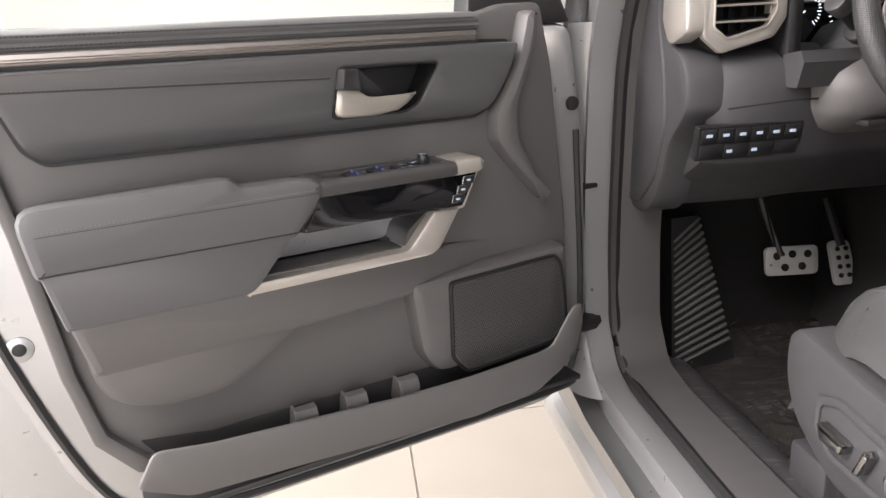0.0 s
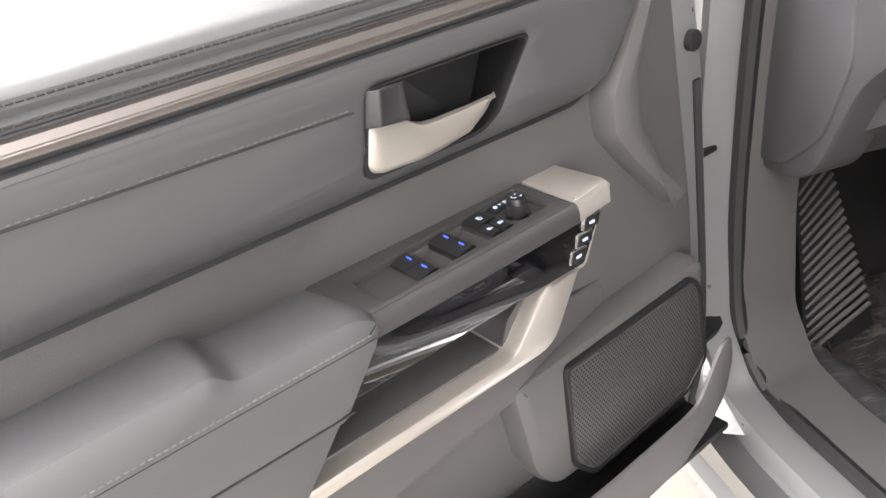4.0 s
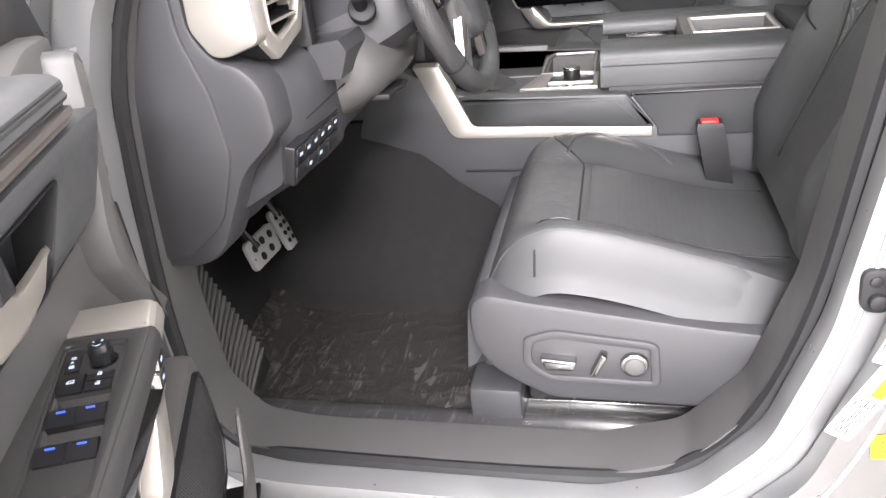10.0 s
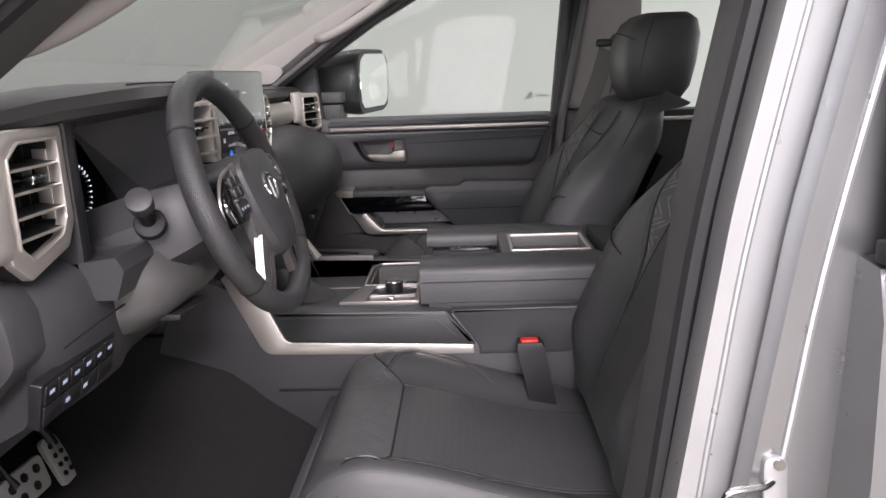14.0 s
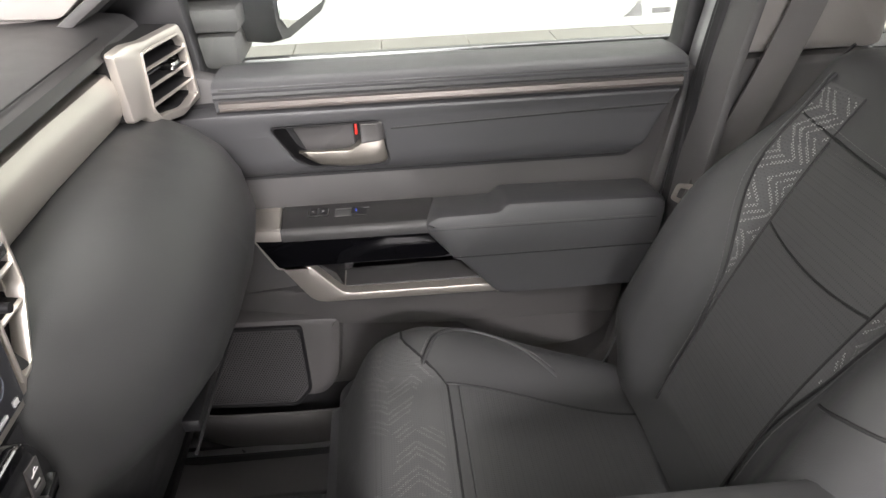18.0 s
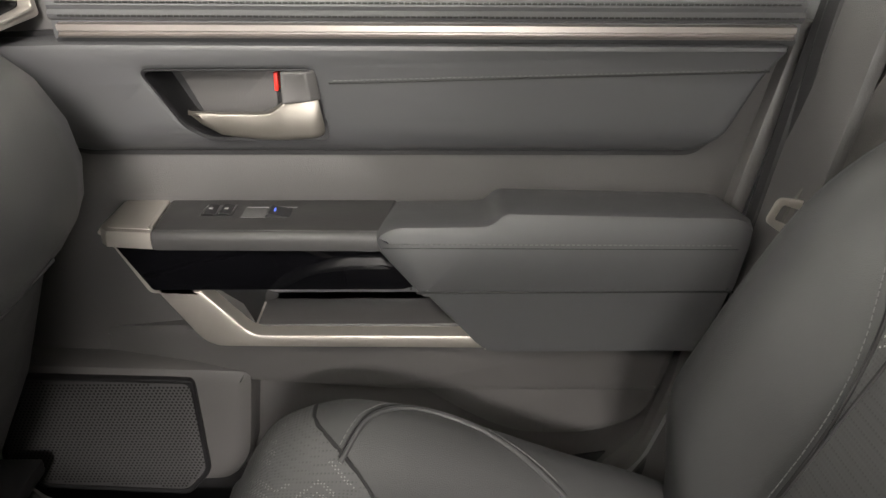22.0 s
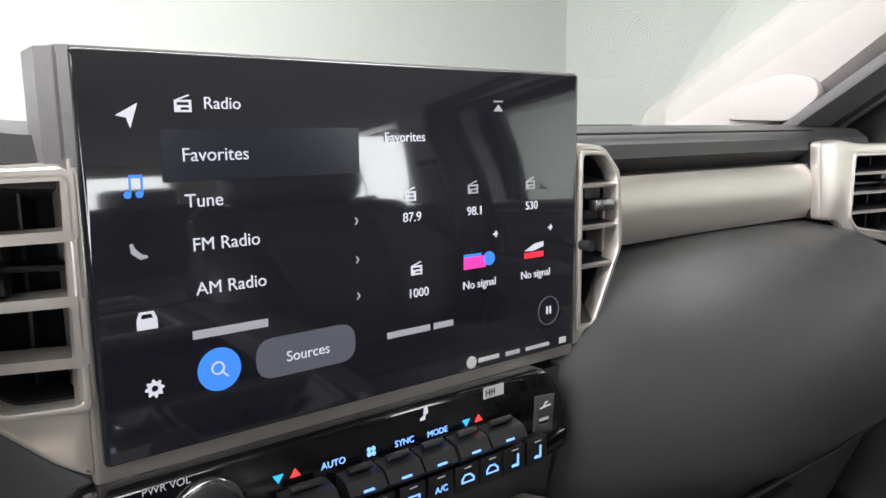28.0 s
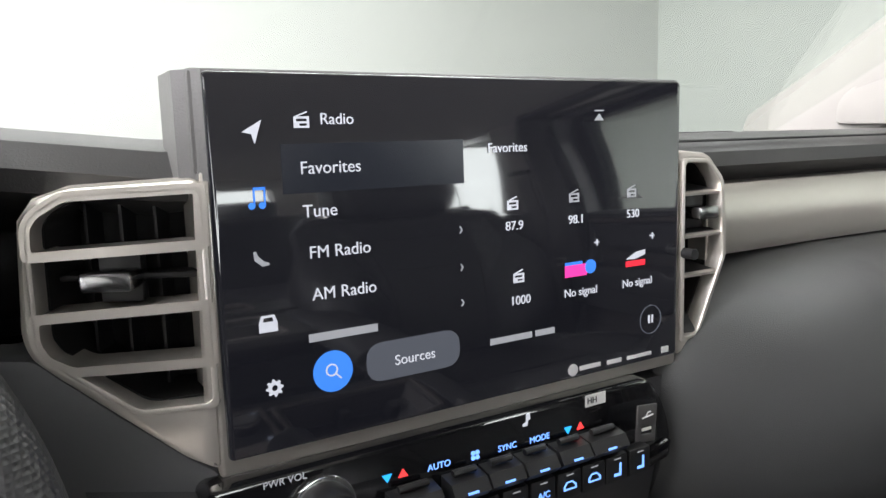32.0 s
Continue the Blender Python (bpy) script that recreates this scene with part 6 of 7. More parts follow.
def vent(name, outer, hole, y, depth, slats, parent_label, frame_mat=SATIN, knob=None, tilt=0.0, pivot=0.0, vanes=4, loops=(), wall=(0.012, 0.030), cheek=0.0):
    """An air outlet: satin frame, dark box, level slats and upright vanes behind them."""
    place(Matrix.Translation((pivot, y, 0)) @ Matrix.Rotation(radians(tilt), 4, "Z") @ Matrix.Translation((-pivot, 0, 0)))
    v = thing(name, parent_label, "air vent", "dash air vents")
    part("frame", plate(outer, 0.0, 0.012, "y", [hole], 0.004, 0.006), frame_mat, v)
    part("duct", plate(outer, 0.0125, depth, "y", [grown(hole, 0.001)], 0.0, 0.006), HOLE, v)
    if cheek:
        part("cheek", plate(grown(outer, 0.0012), 0.005, cheek, "y", [grown(outer, -0.0004)], 0.0, 0.0), frame_mat, v)
    part("frame_lip", plate(grown(hole, -0.003), -0.002, 0.01, "y", [grown(hole, 0.0005)], 0.0012, 0.004), frame_mat, v)
    xm = max(p[0] for p in hole)
    part("inner_wall", box(xm - 0.0035, xm - 0.0005, *wall, min(p[1] for p in hole) + 0.012, max(p[1] for p in hole) - 0.012, 0.0008), frame_mat, v)
    part("vent_box", plate(grown(hole, -0.004), depth, depth + 0.004, "y", (), 0.0), HOLE, v)
    xs = [p[0] for p in hole]
    zs = [p[1] for p in hole]

    def span(z):
        c = []
        for (xa, za), (xb, zb) in zip([p[:2] for p in hole], [p[:2] for p in hole[1:] + hole[:1]]):
            if (za - z) * (zb - z) < 0:
                c.append(xa + (xb - xa) * (z - za) / (zb - za))
        return (min(c), max(c)) if len(c) > 1 else (min(xs), max(xs))

    for z in slats:
        a, b = span(z)
        sl = part("slat", loft([[(x, 0.002, z - 0.0016), (x, 0.002, z + 0.0020), (x, 0.030, z + 0.006), (x, 0.030, z + 0.002)] for x in (a, b)]), PLASTIC_BLK, v)
        part("slat_edge", loft([[(x, 0.0022, z - 0.0016), (x, -0.0006, z - 0.0012), (x, -0.0010, z + 0.0008), (x, 0.0022, z + 0.0022)] for x in (a, b)]), frame_mat, sl)
    for lp in loops:
        part("slat_loop", plate(lp, -0.002, 0.026, "y", [grown(lp, -0.0032)], 0.001, 0.003), frame_mat, v)
    for k in range(vanes):
        x = min(xs) + (max(xs) - min(xs)) * (k + 0.8) / (vanes + 0.6)
        part("vane", box(x - 0.0008, x + 0.0008, 0.032, 0.052, min(zs) + 0.004, max(zs) - 0.004, 0), PLASTIC_BLK, v)
    if knob:
        kx, kz, kw = knob
        part("vent_bar", box(min(xs) + 0.006, max(xs) - 0.004, 0.014, 0.030, kz - 0.0016, kz + 0.0016, 0.001), SWITCH, v)
        part("vent_knob", box(kx - kw / 2, kx + kw / 2, -0.004, 0.020, kz - 0.0050, kz + 0.0050, 0.002), CHROME_D, v)
        part("knob_clip", box(kx - kw / 3, kx + kw / 3 + 0.004, 0.012, 0.022, kz - 0.013, kz + 0.013, 0.001), SWITCH, v)
    place(I4)
    return finish(v)


LV = [(-0.1375, 1.505), (-0.2038, 1.5022), (-0.2216, 1.4964), (-0.2301, 1.4855), (-0.2336, 1.4268), (-0.2299, 1.4149), (-0.2195, 1.4061), (-0.1553, 1.358), (-0.1375, 1.35)]
LVH = [(-0.1385, 1.4985), (-0.2044, 1.4963), (-0.2183, 1.4882), (-0.2226, 1.482), (-0.223, 1.4232), (-0.2183, 1.4155), (-0.1757, 1.3864), (-0.1385, 1.3893)]
UPPER_LOOP = [(-0.1388, 1.4982), (-0.2044, 1.496), (-0.2181, 1.4881), (-0.2224, 1.482), (-0.2228, 1.4694), (-0.1388, 1.4732)]
LOWER_LOOP = [(-0.1388, 1.4392), (-0.2228, 1.4347), (-0.2228, 1.4233), (-0.2181, 1.4157), (-0.2066, 1.41), (-0.1388, 1.4126)]
vent("center_vent", LV, LVH, 0.657, 0.055, (), "satin framed center air vent beside the screen", knob=(-0.1869, 1.4542, 0.026), tilt=-28, pivot=-0.1375, loops=(UPPER_LOOP, LOWER_LOOP), wall=(0.003, 0.046), cheek=0.07)
place(Matrix.Translation((-0.1375, 0.657, 0)) @ Matrix.Rotation(radians(-28), 4, "Z") @ Matrix.Translation((0.1375, 0, 0)))
part("center_pad", plate([(-0.2635, 1.416), (-0.2299, 1.4141), (-0.2195, 1.4054), (-0.1553, 1.3575), (-0.14, 1.349), (-0.14, 1.2843), (-0.2635, 1.248)], 0.004, 0.034, "y", (), 0.004, 0.004), LEATHER_D, dash, "grained charcoal pad below the center vent")
place(I4)
RV = [(0.205, 1.508), (0.238, 1.505), (0.258, 1.485), (0.263, 1.425), (0.225, 1.348), (0.205, 1.352)]
RVH = [(0.210, 1.499), (0.235, 1.498), (0.250, 1.482), (0.254, 1.425), (0.226, 1.368), (0.211, 1.366)]
vent("center_vent", RV, RVH, 0.657, 0.05, (1.475, 1.443, 1.413), "narrow satin framed vent beside the screen", knob=(0.235, 1.460, 0.022), vanes=2)
PV = [(0.628, 1.500), (0.660, 1.503), (0.700, 1.498), (0.800, 1.497), (0.812, 1.480), (0.826, 1.385), (0.765, 1.378), (0.690, 1.392), (0.668, 1.410), (0.638, 1.412)]
PVH = [(0.690, 1.484), (0.790, 1.484), (0.803, 1.470), (0.814, 1.395), (0.775, 1.388), (0.702, 1.400), (0.690, 1.412)]
vent("side_vent", PV, PVH, 0.668, 0.05, (1.463, 1.440, 1.417), "satin framed air vent by the passenger door", knob=(0.765, 1.450, 0.020), tilt=-12, pivot=0.69)
DV = [(-0.602, 1.492), (-0.72, 1.492), (-0.742, 1.475), (-0.742, 1.345), (-0.71, 1.318), (-0.620, 1.340), (-0.600, 1.37)]
DVH = [(-0.620, 1.476), (-0.70, 1.476), (-0.722, 1.460), (-0.722, 1.36), (-0.70, 1.342), (-0.635, 1.358), (-0.620, 1.38)]
vent("side_vent", DV, DVH, 0.699, 0.06, (1.447, 1.420, 1.392, 1.367), "satin framed air vent by the driver door", knob=(-0.670, 1.433, 0.026))
vc = thing("vent_cheek", "satin silver cheek of the driver side vent", "trim")
cheek = [(0.698, 1.472), (0.712, 1.486), (0.784, 1.482), (0.790, 1.374), (0.766, 1.338), (0.745, 1.336), (0.695, 1.352)]
part("cheek_plate", plate(cheek, -0.772, -0.742, "x", (), 0.006, 0.012), SATIN, vc)
part("cheek_body", box(-0.742, -0.600, 0.765, 0.90, 1.30, 1.49, 0.01), PLASTIC_BLK, vc)
finish(vc)
place(I4)

# ---------------------------------------------------------------- instrument cluster
cl = thing("instrument_cluster", "dark instrument cluster with lit dials", "gauge cluster")
part("cluster_glass", plate(round_poly([(-0.57, 1.302), (-0.345, 1.296), (-0.325, 1.35), (-0.34, 1.45), (-0.57, 1.45)], 0.012), 0.788, 0.835, "y", (), 0.002), GLOSSBLK, cl)
DIAL = glow("dial_marks", (0.8, 0.9, 1.0), 1.4)
WARN = glow("warning_lamp", (1.0, 0.06, 0.03), 2.0)
for cx, r0 in ((-0.425, 0.046), (-0.515, 0.030)):
    bm = bmesh.new()
    for k in range(25):
        a = radians(230 - 280 * k / 24)
        c, s_ = math.cos(a), math.sin(a)
        l = 0.007 if k % 4 == 0 else 0.004
        join(bm, tube([(cx + c * (r0 - l), 0.7865, 1.378 + s_ * (r0 - l)), (cx + c * r0, 0.7865, 1.378 + s_ * r0)], 0.0008, 4))
    part("dial_scale", bm, DIAL, cl)
    part("needle", tube([(cx, 0.786, 1.378), (cx - 0.75 * r0, 0.786, 1.378 - 0.55 * r0)], [0.0012, 0.0006], 5), DIAL, cl)
for k, (x, z) in enumerate(((-0.545, 1.318), (-0.535, 1.318), (-0.48, 1.312), (-0.375, 1.318))):
    part("warning_light", box(x - 0.004, x + 0.004, 0.7860, 0.7882, z - 0.003, z + 0.003, 0.0003), WARN if k != 2 else DIAL, cl)
finish(cl)

# ---------------------------------------------------------------- steering wheel
wheel = thing("steering_wheel", "black leather steering wheel with satin silver spokes", "steering wheel")
WM = Matrix.Translation((-0.405, 0.532, 1.365)) @ Matrix.Rotation(radians(70.5), 4, "X")
place(WM)
WPERF = mat("perforated_wheel_leather", (0.036, 0.036, 0.037), 0.42, grain=0.7, scale=420, kind="perf")
RIMR = 0.180


def rim_arc(a0, a1, n, r=0.0165):
    out = []
    for k in range(n):
        a = radians(a0 + (a1 - a0) * k / (n - 1))
        flat = 1.0 - 0.03 * max(0, -math.sin(a)) ** 4
        out.append((RIMR * math.cos(a), RIMR * math.sin(a) * flat, 0))
    return out


for nm, a0, a1, mt in (("rim_top", 38, 142, LEATHER), ("rim_grip", -38, 38, WPERF), ("rim_grip", 142, 218, WPERF), ("rim_bottom", 218, 322, LEATHER)):
    part(nm, tube(rim_arc(a0, a1, 26), 0.0170, 14, flat=1.1), mt, wheel)
for a in (38, 142, 218, 322):
    part("rim_seam", tube(rim_arc(a - 0.6, a + 0.6, 3), 0.0176, 14, flat=1.1), RUBBER, wheel)
hub = [(-0.084, 0.044), (-0.062, 0.064), (0.062, 0.064), (0.084, 0.044), (0.080, -0.022), (0.058, -0.082), (0.036, -0.102), (-0.036, -0.102), (-0.058, -0.082), (-0.080, -0.022)]
part("airbag_cover", plate(hub, 0.038, -0.03, "z", (), 0.016, 0.018), LEATHER, wheel, "smooth charcoal airbag cover")
part("hub_body", cyl((0, 0, -0.035), (0, 0, 1), 0.062, 0.06, 32, bev=0.01), PLASTIC_BLK, wheel)
bd = part("badge", cyl((0, 0.0, 0.0385), (0, 0, 1), 0.026, 0.003, 40, bev=0.001), PLASTIC, wheel, "round chrome badge")
part("badge_ring", tube([(0.0245 * math.cos(a), 0.0205 * math.sin(a), 0.0405) for a in [2 * math.pi * k / 40 for k in range(40)]], 0.0026, 8, True), CHROME, bd)
part("badge_bar", tube([(0.0, -0.018, 0.0405), (0.0, 0.012, 0.0412)], 0.0028, 8), CHROME, bd)
part("badge_bar", tube([(-0.019, 0.010, 0.0405), (0.0, 0.0135, 0.0412), (0.019, 0.010, 0.0405)], 0.0024, 8), CHROME, bd)
for sx in (-1, 1):
    pod = [(sx * 0.072, 0.046), (sx * 0.128, 0.036), (sx * 0.150, 0.020), (sx * 0.158, -0.004), (sx * 0.146, -0.030), (sx * 0.070, -0.030)]
    p = part("spoke", plate(pod, 0.022, -0.012, "z", (), 0.006, 0.010), GLOSSBLK, wheel, "gloss black spoke with thumb buttons")
    part("spoke_rim", tube(spline([(sx * 0.074, 0.052, 0.022), (sx * 0.130, 0.042, 0.021), (sx * 0.156, 0.022, 0.018), (sx * 0.166, -0.004, 0.014), (sx * 0.158, -0.045, 0.008), (sx * 0.150, -0.08, 0.004)], 5), 0.0026, 8), STRIP, wheel)
    for i in range(2):
        for j in range(2):
            part("thumb_button", box(sx * 0.088 + 0.022 * i * sx - 0.009, sx * 0.088 + 0.022 * i * sx + 0.009, 0.006 + 0.017 * j, 0.020 + 0.017 * j, 0.020, 0.0265, 0.002), SWITCH, p)
    part("thumb_pad", box(sx * 0.105 - 0.022, sx * 0.105 + 0.022, -0.020, 0.002, 0.020, 0.026, 0.003), SWITCH, p)
    for i in range(3):
        part("icon", box(sx * 0.105 - 0.016 + 0.013 * i, sx * 0.105 - 0.011 + 0.013 * i, -0.012, -0.008, 0.0258, 0.0264, 0.0002), WHITE_LED, p)
    part("lower_spoke", bevel(loft([[(sx * x0, y, z), (sx * x1, y + 0.006, z), (sx * (x1 + 0.003), y + 0.006, z - 0.012), (sx * (x0 - 0.003), y, z - 0.012)] for x0, x1, y, z in ((0.030, 0.084, -0.062, 0.024), (0.040, 0.092, -0.095, 0.014), (0.052, 0.102, -0.125, 0.006), (0.064, 0.112, -0.146, 0.001))]), 0.004, 2), STRIP, wheel, "satin silver lower spoke")
    part("spoke_groove", tube([(sx * 0.060, -0.070, 0.0225), (sx * 0.068, -0.100, 0.0130), (sx * 0.086, -0.138, 0.0030)], 0.0014, 6), RUBBER, wheel)
    part("hub_wing", loft([[(sx * x0, y, z), (sx * x1, y, z - 0.006), (sx * x1, y, z - 0.02), (sx * x0, y, z - 0.02)] for x0, x1, y, z in ((0.070, 0.090, 0.050, 0.030), (0.072, 0.094, 0.0, 0.030), (0.056, 0.086, -0.060, 0.024), (0.044, 0.070, -0.095, 0.018))]), PLASTIC, wheel)
place(I4)
finish(wheel)
col = thing("steering_column", "charcoal steering column shroud with stalk", "steering column")
part("shroud", loft([[(-0.40 + w * a, y, z + h * b) for a, b in ((-1, 0.4), (-0.7, 1), (0.7, 1), (1, 0.4), (1, -0.6), (0.6, -1), (-0.6, -1), (-1, -0.6))] for y, z, w, h in ((0.575, 1.345, 0.066, 0.05), (0.60, 1.337, 0.085, 0.06), (0.68, 1.307, 0.105, 0.075), (0.78, 1.27, 0.125, 0.08))]), PLASTIC_D, col)
skirt = round_poly([(0.603, 1.258, 0.02), (0.640, 1.312, 0.03), (0.80, 1.322, 0.0), (0.80, 1.170, 0.0), (0.680, 1.178, 0.02), (0.618, 1.215, 0.03)], 0.02, 5)
part("column_skirt", loft([[(x, p[0] + d * (0.80 - p[0]) / 0.2, 1.25 + (p[1] - 1.25) * k) for p in skirt] for x, d, k in ((-0.565, 0.120, 0.55), (-0.555, 0.075, 0.75), (-0.535, 0.035, 0.92), (-0.50, 0.008, 1.0), (-0.40, 0.0, 1.0), (-0.30, 0.008, 1.0), (-0.255, 0.030, 0.92), (-0.230, 0.070, 0.75))]), PLASTIC, col, "smooth charcoal column shroud", smooth=70)
part("skirt_slot", box(-0.50, -0.40, 0.62, 0.70, 1.196, 1.206, 0.003), RUBBER, col)
part("stalk_boot", cyl((-0.515, 0.640, 1.345), (-0.8, -0.25, 0.45), 0.022, 0.02, 20, bev=0.004), RUBBER, col)
part("stalk_stem", tube([(-0.50, 0.645, 1.337), (-0.552, 0.632, 1.375)], 0.011, 12), PLASTIC_BLK, col)
part("stalk_knob", cyl((-0.560, 0.630, 1.383), (-0.8, -0.2, 0.55), 0.0165, 0.026, 24, 0.0185, 0.003), PLASTIC_D, col)
part("release_lever", tube(spline([(-0.48, 0.640, 1.200), (-0.44, 0.615, 1.203), (-0.40, 0.620, 1.201)], 4), 0.006, 8, flat=0.7), PLASTIC_BLK, col)
finish(col)

# ---------------------------------------------------------------- touchscreen
SCREEN = mat("lit_display_glass", (0.010, 0.010, 0.012), 0.05, coat=1.0, vary=0.0, spec=0.7)
SCREEN.node_tree.nodes["Principled BSDF"].inputs["Emission Color"].default_value = (0.010, 0.011, 0.017, 1)
SCREEN.node_tree.nodes["Principled BSDF"].inputs["Emission Strength"].default_value = 0.22
screen = thing("touchscreen", "wide glossy touchscreen showing a radio menu", "touchscreen")
SY = 0.655
part("housing", plate([(-0.1400, 1.505), (-0.1400, 1.5585), (0.2065, 1.5585), (0.2065, 1.505)], SY + 0.0045, 0.70, "y", (), 0.003, 0.003), PLASTIC, screen)
part("housing_side", loft([[(-0.1335, SY + 0.001, z), (-0.1455, SY + 0.012, z), (-0.1455, 0.70, z), (-0.1335, 0.70, z)] for z in (1.503, 1.5575)]), PLASTIC, screen)
part("screen_bezel", plate([(-0.1375, 1.346), (0.2055, 1.346), (0.2055, 1.508), (-0.1375, 1.508)], SY + 0.003, 0.70, "y", (), 0.002, 0.002), SATIN, screen, "satin silver screen surround")
part("display_glass", plate([(-0.1335, 1.3555), (0.2025, 1.3555), (0.2025, 1.5565), (-0.1335, 1.5565)], SY, SY + 0.006, "y", (), 0.0012, 0.003), SCREEN, screen, "glossy black display glass")
UI = glow("screen_white", (0.80, 0.84, 0.92), 0.36)
UI_DIM = glow("screen_grey", (0.45, 0.47, 0.50), 0.35)
UI_BLUE = glow("screen_blue", (0.05, 0.25, 0.9), 0.55)
UI_BTN = glow("screen_button_grey", (0.09, 0.10, 0.12), 0.5)
UI_PANEL = glow("screen_panel", (0.010, 0.012, 0.018), 0.6)
UI_RED = glow("screen_red", (0.9, 0.03, 0.05), 0.7)
UI_PINK = glow("screen_pink", (0.9, 0.05, 0.35), 0.7)
FACE = Matrix.Rotation(radians(90), 4, "X")


def face(x, z, up=0.0):
    return Matrix.Translation((x, SY - 0.0006 - up, z)) @ FACE


def flat(name, pts, material, parent, y=SY - 0.0005, r=0.0, holes=()):
    return part(name, plate(pts, y, y + 0.0006, "y", holes, 0.0, r), material, parent, smooth=0)


def rect(x0, x1, z0, z1):
    return [(x0, z0), (x1, z0), (x1, z1), (x0, z1)]


flat("menu_highlight", rect(-0.096, 0.016, 1.494, 1.520), UI_PANEL, screen)
for s_, x, z, sz in (("Radio", -0.074, 1.5325, 0.0086), ("Favorites", -0.0865, 1.507, 0.0096), ("Tune", -0.0862, 1.484, 0.0096), ("FM Radio", -0.0840, 1.4615, 0.0096), ("AM Radio", -0.0834, 1.4385, 0.0096), ("Favorites", 0.0335, 1.514, 0.0082)):
    words(s_, sz, face(x, z), UI, screen, "menu_word", align="LEFT")
for s_, x, z, sz in (("87.9", 0.053, 1.465, 0.0082), ("98.1", 0.104, 1.465, 0.0082), ("530", 0.156, 1.465, 0.0082), ("1000", 0.057, 1.4165, 0.0082), ("No signal", 0.108, 1.4155, 0.0078), ("No signal", 0.161, 1.4155, 0.0078)):
    words(s_, sz, face(x, z), UI, screen, "menu_word")
flat("menu_bar", rect(-0.0865, -0.045, 1.4125, 1.4170), UI_DIM, screen)
flat("menu_bar", rect(0.033, 0.066, 1.3905, 1.3945), UI_DIM, screen)
flat("menu_bar", rect(0.069, 0.085, 1.3905, 1.3945), UI_DIM, screen)
b = flat("sources_button", [(-0.053, 1.3825), (0.010, 1.3825), (0.010, 1.4055), (-0.053, 1.4055)], UI_BTN, screen, r=0.0115)
words("Sources", 0.0086, face(-0.0215, 1.3930, 0.0004), UI, b, "menu_word")


def disc(x, z, r, n=28):
    return [(x + r * math.cos(2 * math.pi * k / n), z + r * math.sin(2 * math.pi * k / n)) for k in range(n)]


b = flat("search_button", disc(-0.0735, 1.394, 0.0118), UI_BLUE, screen)
flat("icon", disc(-0.0745, 1.395, 0.0036), UI, b, SY - 0.0012, holes=[disc(-0.0745, 1.395, 0.0028)])
flat("icon", [(-0.0722, 1.3920), (-0.0694, 1.3892), (-0.0688, 1.3898), (-0.0716, 1.3926)], UI, b, SY - 0.0012)
flat("nav_icon", [(-0.116, 1.5265), (-0.1055, 1.5325), (-0.1095, 1.5205), (-0.1110, 1.5255)], UI, screen)
for dx in (0.0, 0.0055):
    flat("music_icon", rect(-0.1120 + dx, -0.1112 + dx, 1.489, 1.4985), UI_BLUE, screen)
    flat("music_icon", disc(-0.1131 + dx, 1.489, 0.0018, 12), UI_BLUE, screen)
flat("music_icon", rect(-0.1120, -0.1057, 1.4970, 1.4985), UI_BLUE, screen)
flat("phone_icon", [(-0.114, 1.4650), (-0.1125, 1.4655), (-0.1115, 1.4628), (-0.1085, 1.4598), (-0.1060, 1.4590), (-0.1058, 1.4578), (-0.1095, 1.4572), (-0.1135, 1.4605)], UI_DIM, screen)
flat("car_icon", [(-0.1135, 1.422), (-0.1035, 1.422), (-0.1035, 1.427), (-0.1050, 1.431), (-0.1120, 1.431), (-0.1135, 1.427)], UI, screen, holes=[[(-0.1115, 1.4275), (-0.1055, 1.4275), (-0.1062, 1.4298), (-0.1108, 1.4298)]])
gear = [(-0.1072 + (0.0048 if k % 4 < 2 else 0.0036) * math.cos(2 * math.pi * k / 32), 1.391 + (0.0048 if k % 4 < 2 else 0.0036) * math.sin(2 * math.pi * k / 32)) for k in range(32)]
flat("gear_icon", gear, UI, screen, holes=[disc(-0.1072, 1.391, 0.0017, 12)])
for x, z in ((-0.084, 1.532), (0.052, 1.479), (0.1025, 1.4805), (0.155, 1.4805), (0.056, 1.432)):
    flat("radio_icon", rect(x - 0.0042, x + 0.0042, z - 0.0038, z + 0.0022), UI_DIM if x > 0.1 else UI, screen, holes=[rect(x - 0.003, x + 0.003, z - 0.0004, z + 0.0010), rect(x - 0.0012, x + 0.003, z - 0.0027, z - 0.0015)])
    flat("radio_icon", [(x - 0.0035, z + 0.0024), (x + 0.003, z + 0.0048), (x + 0.0034, z + 0.0042), (x - 0.0020, z + 0.0022)], UI_DIM if x > 0.1 else UI, screen)
for z in (1.466, 1.443, 1.421):
    flat("arrow_icon", [(0.0120, z + 0.0022), (0.0128, z + 0.0022), (0.0143, z), (0.0128, z - 0.0022), (0.0120, z - 0.0022), (0.0133, z)], UI_DIM, screen)
for x, z in ((0.1225, 1.4480), (0.1755, 1.4480)):
    flat("plus_icon", rect(x - 0.0022, x + 0.0022, z - 0.0004, z + 0.0004), UI, screen)
    flat("plus_icon", rect(x - 0.0004, x + 0.0004, z - 0.0022, z + 0.0022), UI, screen, SY - 0.0009)
flat("station_art", rect(0.0945, 0.1135, 1.4265, 1.4345), UI_PINK, screen)
flat("station_art", rect(0.0945, 0.1095, 1.4345, 1.4365), UI_BLUE, screen)
flat("station_art", disc(0.1165, 1.4320, 0.0048), UI_BLUE, screen, SY - 0.0009)
flat("station_art", rect(0.150, 0.1685, 1.4275, 1.4315), UI_RED, screen)
